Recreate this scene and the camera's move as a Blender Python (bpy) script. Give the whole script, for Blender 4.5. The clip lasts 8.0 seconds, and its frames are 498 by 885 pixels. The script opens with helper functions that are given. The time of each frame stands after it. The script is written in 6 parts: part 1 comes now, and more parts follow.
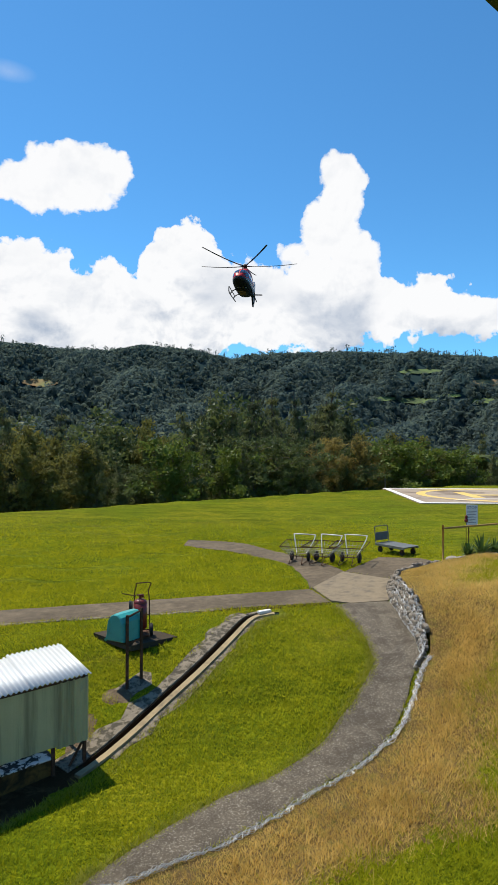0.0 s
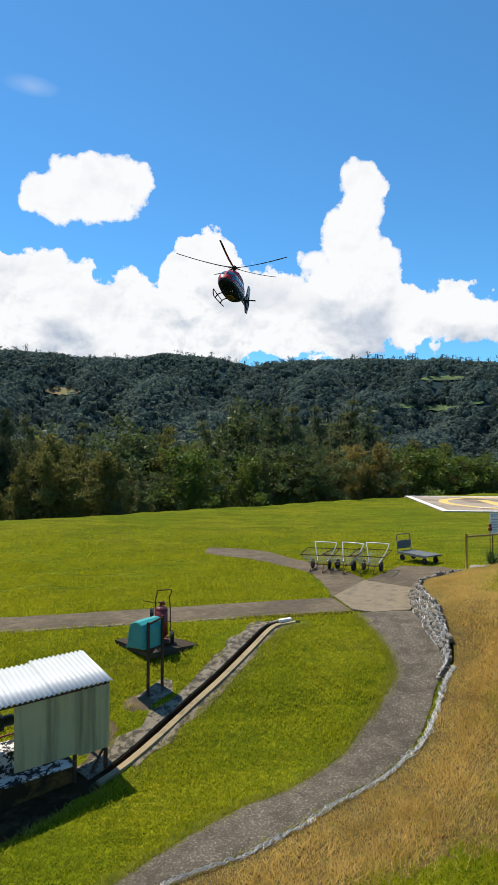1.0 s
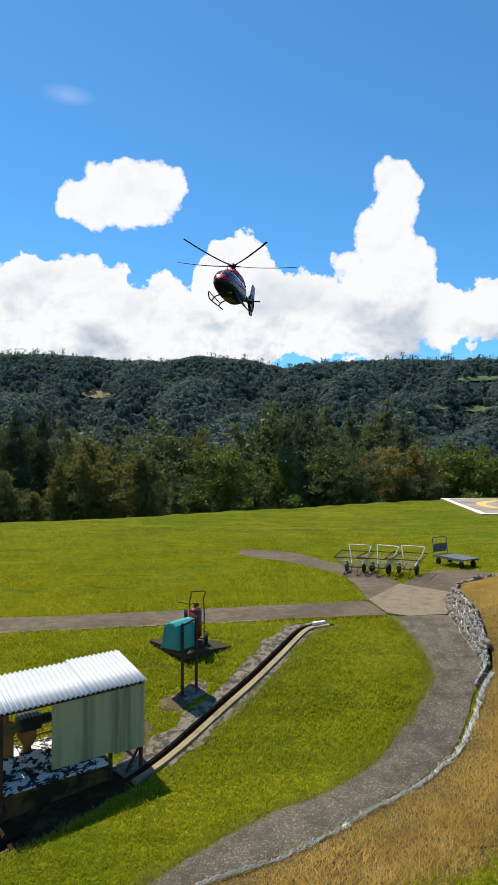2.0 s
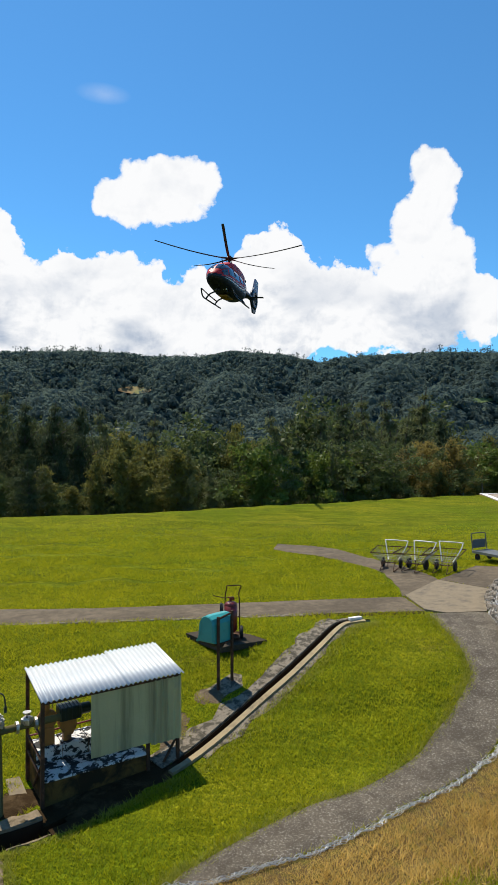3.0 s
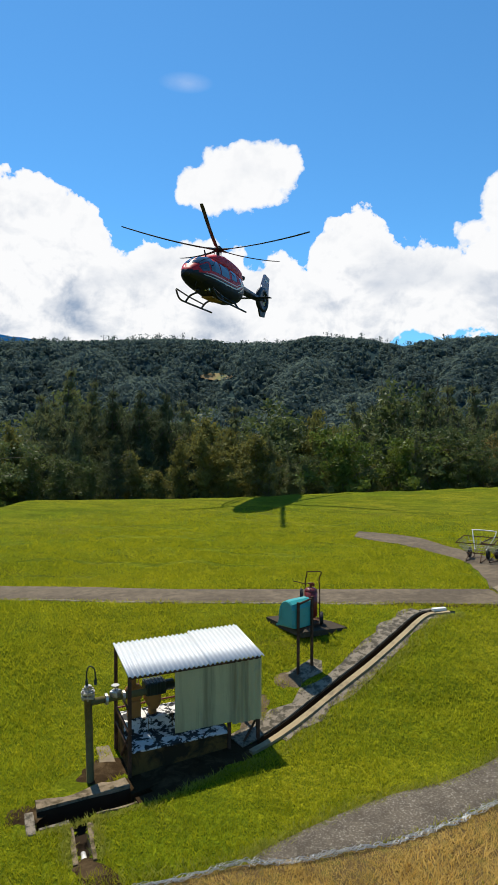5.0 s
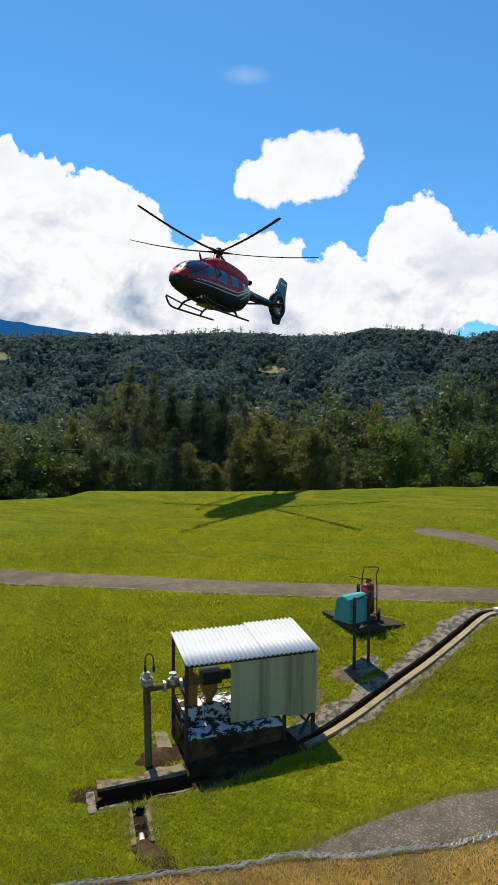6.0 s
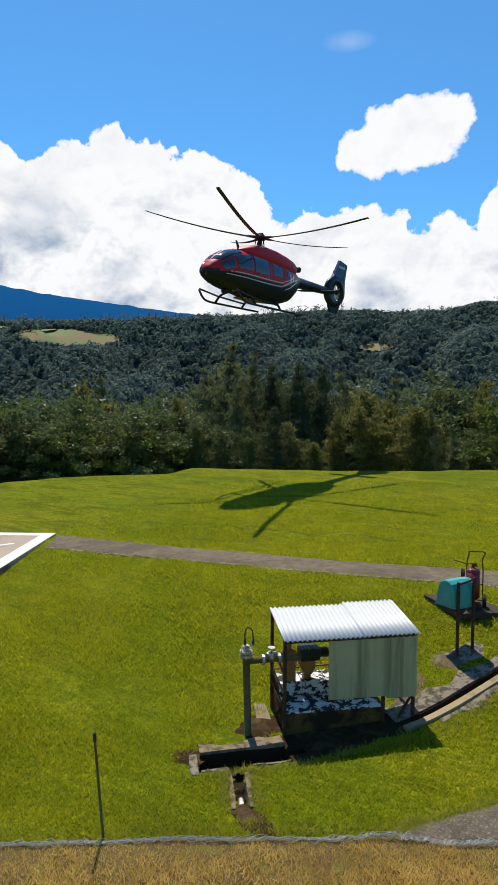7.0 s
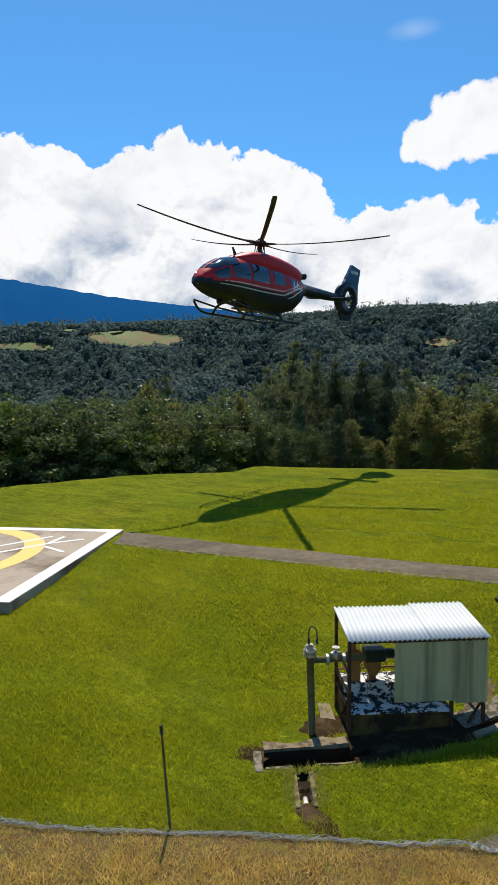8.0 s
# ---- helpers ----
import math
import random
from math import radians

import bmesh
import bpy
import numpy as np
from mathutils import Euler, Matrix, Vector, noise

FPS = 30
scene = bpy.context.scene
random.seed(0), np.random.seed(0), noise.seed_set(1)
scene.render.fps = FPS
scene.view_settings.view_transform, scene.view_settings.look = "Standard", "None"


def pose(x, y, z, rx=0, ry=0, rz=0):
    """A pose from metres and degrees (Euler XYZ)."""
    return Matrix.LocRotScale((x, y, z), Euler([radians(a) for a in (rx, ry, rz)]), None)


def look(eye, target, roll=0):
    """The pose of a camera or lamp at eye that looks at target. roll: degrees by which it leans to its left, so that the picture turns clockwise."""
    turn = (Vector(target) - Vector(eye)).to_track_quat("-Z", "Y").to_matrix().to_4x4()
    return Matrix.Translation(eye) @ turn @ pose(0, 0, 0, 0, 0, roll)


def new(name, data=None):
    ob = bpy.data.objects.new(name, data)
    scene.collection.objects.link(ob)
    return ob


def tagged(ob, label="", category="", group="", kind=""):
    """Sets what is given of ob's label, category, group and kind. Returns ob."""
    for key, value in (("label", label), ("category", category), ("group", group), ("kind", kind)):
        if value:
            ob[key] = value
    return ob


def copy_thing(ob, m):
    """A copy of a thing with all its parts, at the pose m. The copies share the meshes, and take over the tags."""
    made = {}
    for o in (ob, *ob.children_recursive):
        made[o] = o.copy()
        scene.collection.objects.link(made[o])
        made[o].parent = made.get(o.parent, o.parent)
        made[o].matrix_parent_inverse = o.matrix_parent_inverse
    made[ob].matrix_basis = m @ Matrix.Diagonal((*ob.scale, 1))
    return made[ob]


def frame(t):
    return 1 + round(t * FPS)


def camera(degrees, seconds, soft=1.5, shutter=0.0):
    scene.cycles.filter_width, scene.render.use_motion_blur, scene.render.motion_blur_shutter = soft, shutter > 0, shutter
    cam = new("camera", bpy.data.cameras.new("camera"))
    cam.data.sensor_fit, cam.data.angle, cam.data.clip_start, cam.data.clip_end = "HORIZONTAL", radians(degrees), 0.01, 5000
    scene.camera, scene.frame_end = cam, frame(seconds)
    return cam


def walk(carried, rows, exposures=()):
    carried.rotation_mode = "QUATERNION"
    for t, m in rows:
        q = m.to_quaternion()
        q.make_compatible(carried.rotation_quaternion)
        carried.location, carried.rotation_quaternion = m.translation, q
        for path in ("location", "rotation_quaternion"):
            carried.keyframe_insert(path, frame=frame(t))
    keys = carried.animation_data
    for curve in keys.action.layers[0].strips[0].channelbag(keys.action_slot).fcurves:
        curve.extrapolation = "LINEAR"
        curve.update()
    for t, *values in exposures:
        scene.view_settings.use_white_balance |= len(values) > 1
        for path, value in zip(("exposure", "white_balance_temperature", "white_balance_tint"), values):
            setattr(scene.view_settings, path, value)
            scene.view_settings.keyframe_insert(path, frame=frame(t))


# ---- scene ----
EYE = 3.8
cam = camera(44.46, 8.0, soft=1.0)
# seconds, yaw, pitch, roll of the hand-held camera turning on the spot
TURNS = [
    (0, 0.00, 0.09, -0.19),
    (0.5, 0.76, 0.25, 0.05),
    (1, 1.93, 0.79, -0.13),
    (1.5, 3.45, 1.00, -0.05),
    (3, 8.33, 0.48, 0.08),
    (3.5, 10.14, -0.11, 0.47),
    (4, 12.36, -0.42, 0.40),
    (4.5, 14.13, -0.69, 0.16),
    (6, 21.25, -1.49, -0.36),
    (6.5, 25.52, -2.45, -0.30),
    (7, 30.59, -3.52, -0.29),
    (7.5, 34.35, -3.75, 0.11),
    (8, 36.51, -3.68, 0.32),
]
walk(cam, [(t, pose(0, 0, EYE, 0, 0, y) @ pose(0, 0, 0, p) @ pose(0, 0, 0, 0, r) @ pose(0, 0, 0, 90)) for t, y, p, r in TURNS])

# ---- light ----
SUN_AZ, SUN_EL = radians(-43), radians(61.5)
sun = new("sun", bpy.data.lights.new("sun", "SUN"))
sun.data.energy, sun.data.angle, sun.data.color = 5.0, radians(0.5), (1.0, 0.93, 0.80)
SUN_DIR = Vector((math.sin(SUN_AZ) * math.cos(SUN_EL), math.cos(SUN_AZ) * math.cos(SUN_EL), math.sin(SUN_EL)))
sun.matrix_world = look(SUN_DIR * 100, (0, 0, 0))
scene.view_settings.exposure = 0.17


class Nodes:
    """Short writing for node trees."""

    def __init__(self, tree):
        self.t = tree
        tree.nodes.clear()

    def n(self, kind, **kw):
        node = self.t.nodes.new(kind)
        for k, v in kw.items():
            if k in node.inputs:
                self.put(node.inputs[k], v)
            elif k == "op":
                node.operation = v
            elif k == "blend":
                node.blend_type = v
            elif k == "typ":
                node.data_type = v
        return node

    def put(self, sock, v):
        if isinstance(v, bpy.types.NodeSocket):
            self.t.links.new(v, sock)
        else:
            sock.default_value = v

    def m(self, op, a, b=0.0, c=0.0, clamp=False):
        node = self.t.nodes.new("ShaderNodeMath")
        node.operation, node.use_clamp = op, clamp
        for s, v in zip(node.inputs, (a, b, c)):
            self.put(s, v)
        return node.outputs[0]

    def v(self, op, a, b=(0, 0, 0)):
        node = self.t.nodes.new("ShaderNodeVectorMath")
        node.operation = op
        self.put(node.inputs[0], a)
        self.put(node.inputs[1], b)
        return node.outputs["Value"] if op in ("LENGTH", "DOT_PRODUCT") else node.outputs[0]

    def noise(self, vec, scale, detail=4, rough=0.55, dist=0.0):
        node = self.t.nodes.new("ShaderNodeTexNoise")
        if vec is not None:
            self.put(node.inputs["Vector"], vec)
        for k, v in (("Scale", scale), ("Detail", detail), ("Roughness", rough), ("Distortion", dist)):
            node.inputs[k].default_value = v
        return node.outputs["Fac"]

    def ramp(self, fac, stops, mode="LINEAR"):
        node = self.t.nodes.new("ShaderNodeValToRGB")
        el = node.color_ramp.elements
        node.color_ramp.interpolation = mode
        while len(el) < len(stops):
            el.new(0.5)
        for e, (p, c) in zip(el, stops):
            e.position = p
            e.color = (c, c, c, 1) if isinstance(c, (int, float)) else (*c, 1)
        self.put(node.inputs[0], fac)
        return node.outputs[0]

    def mix(self, fac, a, b, blend="MIX"):
        node = self.t.nodes.new("ShaderNodeMix")
        node.data_type, node.blend_type = "RGBA", blend
        self.put(node.inputs[0], fac)
        for s, v in ((node.inputs[6], a), (node.inputs[7], b)):
            self.put(s, v if isinstance(v, bpy.types.NodeSocket) else (*v, 1))
        return node.outputs[2]


# azimuth (degrees, right of the y axis) and elevation of the tops of the cumulus bank
CLOUD_TOP = [(-75, 12), (-66, 20.5), (-58, 21.5), (-53.4, 21.4), (-49.6, 20.6), (-46, 21.9), (-42.8, 23.6), (-41, 22.6), (-38.5, 21.9),
             (-34.3, 22.2), (-31.8, 21.0), (-29.7, 18.8), (-28.4, 16.9), (-23.2, 17.1), (-20.5, 17.5), (-17.1, 16.9), (-15.9, 15.0), (-13.2, 17.0),
             (-10.6, 15.4), (-9.2, 18.3), (-6.9, 20.5), (-4.4, 19.5), (-2.6, 17.2), (2.5, 16.2), (3.6, 15.6), (5.0, 17.0), (11.2, 17.0),
             (12.2, 14.4), (16.4, 14.9), (22.2, 12.6), (40, 11), (75, 7)]
# separate puffs: azimuth, elevation, half width, half height
CLOUD_PUFFS = [(-20.2, 21.7, 3.0, 2.2), (-17.2, 22.8, 4.0, 2.4), (-14.2, 23.4, 3.2, 2.1), (-17.0, 21.4, 4.4, 1.7), (-17.4, 23.5, 3.0, 1.9), (-15.8, 24.0, 2.6, 1.7),
               (8.7, 23.4, 2.4, 2.3), (8.6, 21.2, 2.4, 2.6), (7.4, 19.0, 2.8, 2.6), (4.4, 17.2, 1.6, 1.0), (9.8, 16.6, 2.4, 2.2)]


def make_sky():
    world = bpy.data.worlds.new("sky")
    scene.world = world
    world.use_nodes = True
    N = Nodes(world.node_tree)
    out = N.n("ShaderNodeOutputWorld")
    bg = N.n("ShaderNodeBackground")
    N.t.links.new(bg.outputs[0], out.inputs[0])
    sky = N.n("ShaderNodeTexSky")
    sky.sky_type, sky.sun_disc = "NISHITA", False
    sky.sun_elevation, sky.sun_rotation = SUN_EL, SUN_AZ
    sky.air_density, sky.dust_density, sky.ozone_density, sky.altitude = 1.0, 0.25, 2.2, 1500
    co = N.n("ShaderNodeTexCoord").outputs["Generated"]
    sep = N.n("ShaderNodeSeparateXYZ", Vector=co)
    az = N.m("MULTIPLY", N.m("ARCTAN2", sep.outputs[0], sep.outputs[1]), 57.29578)
    el = N.m("MULTIPLY", N.m("ARCSINE", sep.outputs[2]), 57.29578)
    big = N.m("SUBTRACT", N.noise(co, 11, 3, 0.5, 0.1), 0.5)
    mid = N.m("SUBTRACT", N.noise(co, 30, 5, 0.54, 0.1), 0.5)
    edge = N.m("ADD", N.m("MULTIPLY", big, 2.2), N.m("MULTIPLY", mid, 5.2))
    top = N.m("MULTIPLY", N.ramp(N.m("DIVIDE", N.m("ADD", az, 75), 150), [((a + 75) / 150, e / 40) for a, e in CLOUD_TOP]), 40)
    bank = N.m("ADD", N.m("SUBTRACT", top, el), edge)
    point = N.n("ShaderNodeCombineXYZ", X=az, Y=el).outputs[0]
    puffs = None
    for a, e, w, h in CLOUD_PUFFS:
        d = N.v("LENGTH", N.v("MULTIPLY", N.v("SUBTRACT", point, (a, e, 0)), (1 / w, 1 / h, 0)))
        d = N.m("MULTIPLY", N.m("SUBTRACT", 1, d), min(w, h))
        puffs = d if puffs is None else N.m("SMOOTH_MAX", puffs, d, 0.6)
    puffs = N.m("ADD", puffs, N.m("MULTIPLY", edge, 0.55))
    cover = N.m("MAXIMUM", bank, puffs)
    # torn lower edge, where blue shows between cloud and ridge
    low = N.m("SUBTRACT", el, N.m("MULTIPLY", N.ramp(N.m("DIVIDE", N.m("ADD", az, 75), 150), [(0, 0.1), (0.38, 0.17), (0.48, 0.215), (0.56, 0.235), (0.62, 0.245), (1, 0.24)]), 40))
    low = N.m("ADD", low, N.m("MULTIPLY", mid, 6))
    cover = N.m("MINIMUM", cover, N.m("ADD", low, 0.35))
    mask = N.ramp(N.m("ADD", N.m("MULTIPLY", cover, 0.5), 0.5), [(0.46, 0.0), (0.56, 0.75), (0.66, 1.0)])
    # thin veil high up
    wd = N.v("LENGTH", N.v("MULTIPLY", N.v("SUBTRACT", point, (-21.8, 29.6, 0)), (1 / 2.6, 1 / 0.8, 0)))
    wisp = N.m("MULTIPLY", N.m("SUBTRACT", 1, wd, clamp=True), N.m("MULTIPLY", N.noise(co, 30, 5, 0.6), 0.36))
    mask = N.m("MAXIMUM", mask, wisp)
    # bodies: lobes lit from above, with grey hollows towards the flat bases
    depth = N.m("MULTIPLY", N.m("SUBTRACT", N.m("ADD", top, N.m("MULTIPLY", edge, 0.6)), el), 0.11, clamp=True)
    hollow = N.ramp(N.noise(N.v("MULTIPLY", co, (1.0, 1.0, 1.7)), 6.5, 6, 0.52, 0.2), [(0.47, 0.0), (0.63, 1.0)])
    above = N.v("ADD", co, (-0.004, 0.0, 0.016))
    lobe = N.m("SUBTRACT", N.noise(above, 12, 5, 0.55, 0.4), N.noise(co, 12, 5, 0.55, 0.4))
    knob = N.m("SUBTRACT", N.noise(N.v("ADD", co, (-0.002, 0.0, 0.006)), 34, 5, 0.6), N.noise(co, 34, 5, 0.6))
    relief = N.m("ADD", N.m("MULTIPLY", lobe, 3.4), N.m("MULTIPLY", knob, 1.1), clamp=True)
    grey = N.m("ADD", N.m("MULTIPLY", hollow, depth), N.m("MULTIPLY", relief, N.m("ADD", 0.20, N.m("MULTIPLY", depth, 0.5))), clamp=True)
    white = N.mix(grey, (1.0, 1.0, 1.0), (0.34, 0.43, 0.57))
    cloud = N.v("MULTIPLY", white, (8.6, 8.65, 8.75))
    col = N.mix(mask, N.v("MULTIPLY", sky.outputs[0], (0.62, 1.27, 1.55)), cloud)
    N.put(bg.inputs[0], col)
    bg.inputs[1].default_value = 0.1


make_sky()


# ---- materials ----
def material(name, base, rough=0.8, metal=0.0, spots=None, scale=6.0, grain=60.0, bump=0.3, bump_size=0.01, spread=0.18, spec=0.4, island=0.0, coat=0.0, stain=None, runs=0.0):
    """A surface with two scales of variation: broad tone (scale), grain, and stains of colour spots."""
    mat = bpy.data.materials.new(name)
    mat.use_nodes = True
    N = Nodes(mat.node_tree)
    out = N.n("ShaderNodeOutputMaterial")
    b = N.n("ShaderNodeBsdfPrincipled")
    N.t.links.new(b.outputs[0], out.inputs[0])
    co = N.n("ShaderNodeTexCoord").outputs["Object"]
    broad = N.noise(co, scale, 5)
    fine = N.noise(co, grain, 4, 0.65)
    dark = tuple(c * (1 - spread * 1.6) for c in base)
    light = tuple(min(1, c * (1 + spread * 1.6)) for c in base)
    col = N.mix(N.m("ADD", N.m("MULTIPLY", broad, 0.6), N.m("MULTIPLY", fine, 0.4)), dark, light)
    if spots:
        colour, lo, hi = spots
        col = N.mix(N.ramp(N.noise(co, scale * 0.7, 6, 0.65, 0.4), [(lo, 0.0), (hi, 1.0)]), col, colour)
    if stain:
        size, amount = stain
        col = N.mix(N.ramp(N.noise(co, size, 7, 0.62, 0.6), [(0.44, 0.0), (0.60, amount)]), col, tuple(c * 0.35 for c in base))
    if runs:
        flow = N.ramp(N.noise(N.v("MULTIPLY", co, (1, 1, 0.05)), 7, 5, 0.65), [(0.46, 0.0), (0.66, runs)])
        col = N.mix(flow, col, tuple(c * 0.4 for c in base))
    if island:
        rnd = N.n("ShaderNodeNewGeometry").outputs["Random Per Island"]
        col = N.mix(N.m("MULTIPLY", rnd, island), col, tuple(c * 0.45 for c in base))
    N.put(b.inputs["Base Color"], col)
    N.put(b.inputs["Roughness"], N.m("ADD", rough - 0.08, N.m("MULTIPLY", fine, 0.16), clamp=True))
    b.inputs["Metallic"].default_value = metal
    b.inputs["Specular IOR Level"].default_value = spec
    b.inputs["Coat Weight"].default_value = coat
    if bump:
        bp = N.n("ShaderNodeBump", Strength=bump, Distance=bump_size, Height=fine)
        N.put(b.inputs["Normal"], bp.outputs[0])
    return mat


def lawn_material():
    mat = bpy.data.materials.new("lawn_grass")
    mat.use_nodes = True
    N = Nodes(mat.node_tree)
    out = N.n("ShaderNodeOutputMaterial")
    b = N.n("ShaderNodeBsdfPrincipled", Roughness=0.95)
    b.inputs["Specular IOR Level"].default_value = 0.04
    N.t.links.new(b.outputs[0], out.inputs[0])
    co = N.n("ShaderNodeTexCoord").outputs["Object"]
    patch = N.ramp(N.noise(co, 0.22, 4, 0.6), [(0.38, 0.0), (0.62, 1.0)])
    col = N.mix(patch, (0.25, 0.285, 0.007), (0.41, 0.36, 0.014))
    tuft = N.ramp(N.noise(N.v("MULTIPLY", co, (1.0, 0.8, 1)), 9, 5, 0.7), [(0.3, 0.0), (0.7, 1.0)])
    col = N.mix(N.m("MULTIPLY", tuft, 0.8), col, (0.060, 0.098, 0.004))
    worn = N.ramp(N.noise(N.v("MULTIPLY", co, (0.3, 1.0, 1)), 1.1, 7, 0.75), [(0.54, 0.0), (0.70, 1.0)])
    col = N.mix(N.m("MULTIPLY", worn, 0.85), col, (0.145, 0.12, 0.02))
    streak = N.ramp(N.noise(N.v("MULTIPLY", co, (0.45, 1.5, 1)), 2.4, 8, 0.8, 0.3), [(0.50, 0.0), (0.57, 1.0)])
    col = N.mix(N.m("MULTIPLY", streak, 0.6), col, (0.080, 0.108, 0.003))
    mown = N.ramp(N.noise(N.v("MULTIPLY", co, (0.35, 1.0, 1)), 0.85, 9, 0.82, 0.5), [(0.50, 0.0), (0.555, 1.0)])
    col = N.mix(N.m("MULTIPLY", mown, 0.6), col, (0.085, 0.105, 0.003))
    blade = N.noise(N.v("MULTIPLY", co, (1.0, 0.5, 1)), 45, 3, 0.75)
    col = N.mix(N.ramp(blade, [(0.38, 0.85), (0.58, 0.0)]), col, (0.036, 0.058, 0.003))
    N.put(b.inputs["Base Color"], col)
    h = N.m("ADD", N.m("MULTIPLY", blade, 0.5), N.m("ADD", N.noise(co, 14, 4, 0.7), N.m("MULTIPLY", N.noise(N.v("MULTIPLY", co, (0.5, 1.3, 1)), 2.2, 5, 0.7), 1.6)))
    bp = N.n("ShaderNodeBump", Strength=0.75, Distance=0.08, Height=h)
    N.put(b.inputs["Normal"], bp.outputs[0])
    return mat


def blade_material(name, a, b_, trans=0.35, rough=0.5, spec=0.12, clump=0.0):
    """Leaves or blades between two tones: each its own, and together in clumps of the size 1 / clump metres."""
    mat = bpy.data.materials.new(name)
    mat.use_nodes = True
    N = Nodes(mat.node_tree)
    out = N.n("ShaderNodeOutputMaterial")
    b = N.n("ShaderNodeBsdfPrincipled", Roughness=rough)
    b.inputs["Specular IOR Level"].default_value = spec
    tr = N.n("ShaderNodeBsdfTranslucent")
    mx = N.n("ShaderNodeMixShader")
    mx.inputs[0].default_value = trans
    tone = N.n("ShaderNodeNewGeometry").outputs["Random Per Island"]
    obj = N.n("ShaderNodeObjectInfo").outputs["Random"]
    if clump:
        co = N.n("ShaderNodeTexCoord").outputs["Object"]
        near = N.ramp(N.noise(co, clump, 3, 0.6), [(0.36, 0.0), (0.64, 1.0)])
        wide = N.ramp(N.noise(co, clump * 0.16, 3, 0.55), [(0.38, 0.0), (0.62, 1.0)])
        tone = N.m("ADD", N.m("MULTIPLY", tone, 0.34), N.m("ADD", N.m("MULTIPLY", near, 0.36), N.m("MULTIPLY", wide, 0.30)))
    col = N.mix(tone, a, b_)
    col = N.mix(N.m("MULTIPLY", obj, 0.35), col, tuple(c * 0.55 for c in a))
    N.put(b.inputs["Base Color"], col)
    N.put(tr.inputs[0], N.mix(0.5, col, (b_[0] * 1.2, b_[1] * 1.2, b_[2])))
    N.t.links.new(b.outputs[0], mx.inputs[1])
    N.t.links.new(tr.outputs[0], mx.inputs[2])
    N.t.links.new(mx.outputs[0], out.inputs[0])
    return mat


LAWN = lawn_material()
FOREST = material("forest_floor", (0.035, 0.05, 0.022), 0.95, spec=0.0, scale=0.03, grain=0.4, bump=0.6, bump_size=0.6, spread=0.35)
MEADOW = material("hill_meadow", (0.115, 0.145, 0.035), 0.95, spots=((0.175, 0.12, 0.045), 0.48, 0.58), scale=0.045, grain=0.3, bump=0)
CONCRETE = material("path_concrete", (0.158, 0.122, 0.080), 0.9, spec=0.15, spots=((0.092, 0.072, 0.048), 0.40, 0.70), scale=7, grain=60, bump=0.7, spread=0.38, stain=(0.5, 0.5))
PALE_CONCRETE = material("pale_concrete", (0.22, 0.175, 0.115), 0.92, spec=0.15, spots=((0.14, 0.115, 0.085), 0.5, 0.66), scale=5, grain=80, bump=0.5, spread=0.25)
MOSSY = material("mossy_path", (0.150, 0.122, 0.088), 0.95, spec=0.15, spots=((0.37, 0.33, 0.26), 0.53, 0.64), scale=48, grain=110, bump=1.0, bump_size=0.02, spread=0.45, stain=(2.6, 0.5))
OLD_CONCRETE = material("old_concrete", (0.23, 0.175, 0.11), 0.95, spots=((0.085, 0.065, 0.035), 0.46, 0.60), scale=9, grain=60, bump=0.8, bump_size=0.02, spread=0.35, spec=0.1)
APRON = material("rough_apron", (0.25, 0.205, 0.145), 0.95, spots=((0.075, 0.062, 0.04), 0.46, 0.56), scale=11, grain=40, bump=1.0, bump_size=0.03, spread=0.35)
LIP = material("drain_lip", (0.33, 0.245, 0.13), 0.9, spots=((0.16, 0.12, 0.07), 0.5, 0.68), scale=3, grain=60, bump=0.5)
# One near-black brown for the drain beds and the shaded wall faces.
DRAIN_DARK = material("drain_dark", (0.026, 0.018, 0.011), 0.9, spec=0.05, scale=5, grain=30)
SOIL = material("bare_soil", (0.115, 0.078, 0.042), 0.95, spots=((0.20, 0.15, 0.085), 0.5, 0.62), scale=5, grain=35, bump=1.0, bump_size=0.03, spread=0.35)
# Soil colour taken near black so that it carries shade as well.
SOIL_SHADE = material("soil_and_shade", (0.04, 0.025, 0.012), 0.95, spec=0.03, spots=((0.09, 0.06, 0.03), 0.5, 0.65), scale=5, grain=35, bump=1.0, bump_size=0.03, spread=0.35)
STRAW_GROUND = material("dry_turf", (0.17, 0.105, 0.03), 0.95, spots=((0.20, 0.17, 0.025), 0.48, 0.62), scale=9, grain=38, bump=1.0, bump_size=0.08, spread=0.55)
PAD = material("pad_concrete", (0.34, 0.27, 0.20), 0.9, spots=((0.13, 0.09, 0.055), 0.47, 0.62), scale=0.5, grain=30, bump=0.2, spread=0.25)
PAD_WHITE = material("pad_white_paint", (0.72, 0.69, 0.64), 0.7, spots=((0.45, 0.40, 0.34), 0.6, 0.75), scale=1.5, grain=30, bump=0.1, spread=0.06)
PAD_YELLOW = material("pad_yellow_paint", (0.68, 0.47, 0.12), 0.7, spots=((0.45, 0.36, 0.24), 0.55, 0.75), scale=1.2, grain=30, bump=0.1, spread=0.1)
BLADE_GREEN = blade_material("grass_blade", (0.130, 0.205, 0.006), (0.53, 0.48, 0.022), 0.5, 0.8, 0.05, 1.6)
BLADE_PALE = blade_material("pale_blade", (0.20, 0.24, 0.02), (0.42, 0.40, 0.08), 0.5, 0.8, 0.05)
BLADE_STRAW = blade_material("straw_blade", (0.36, 0.215, 0.04), (1.0, 0.73, 0.25), 0.4, 0.7, 0.08, 3.0)


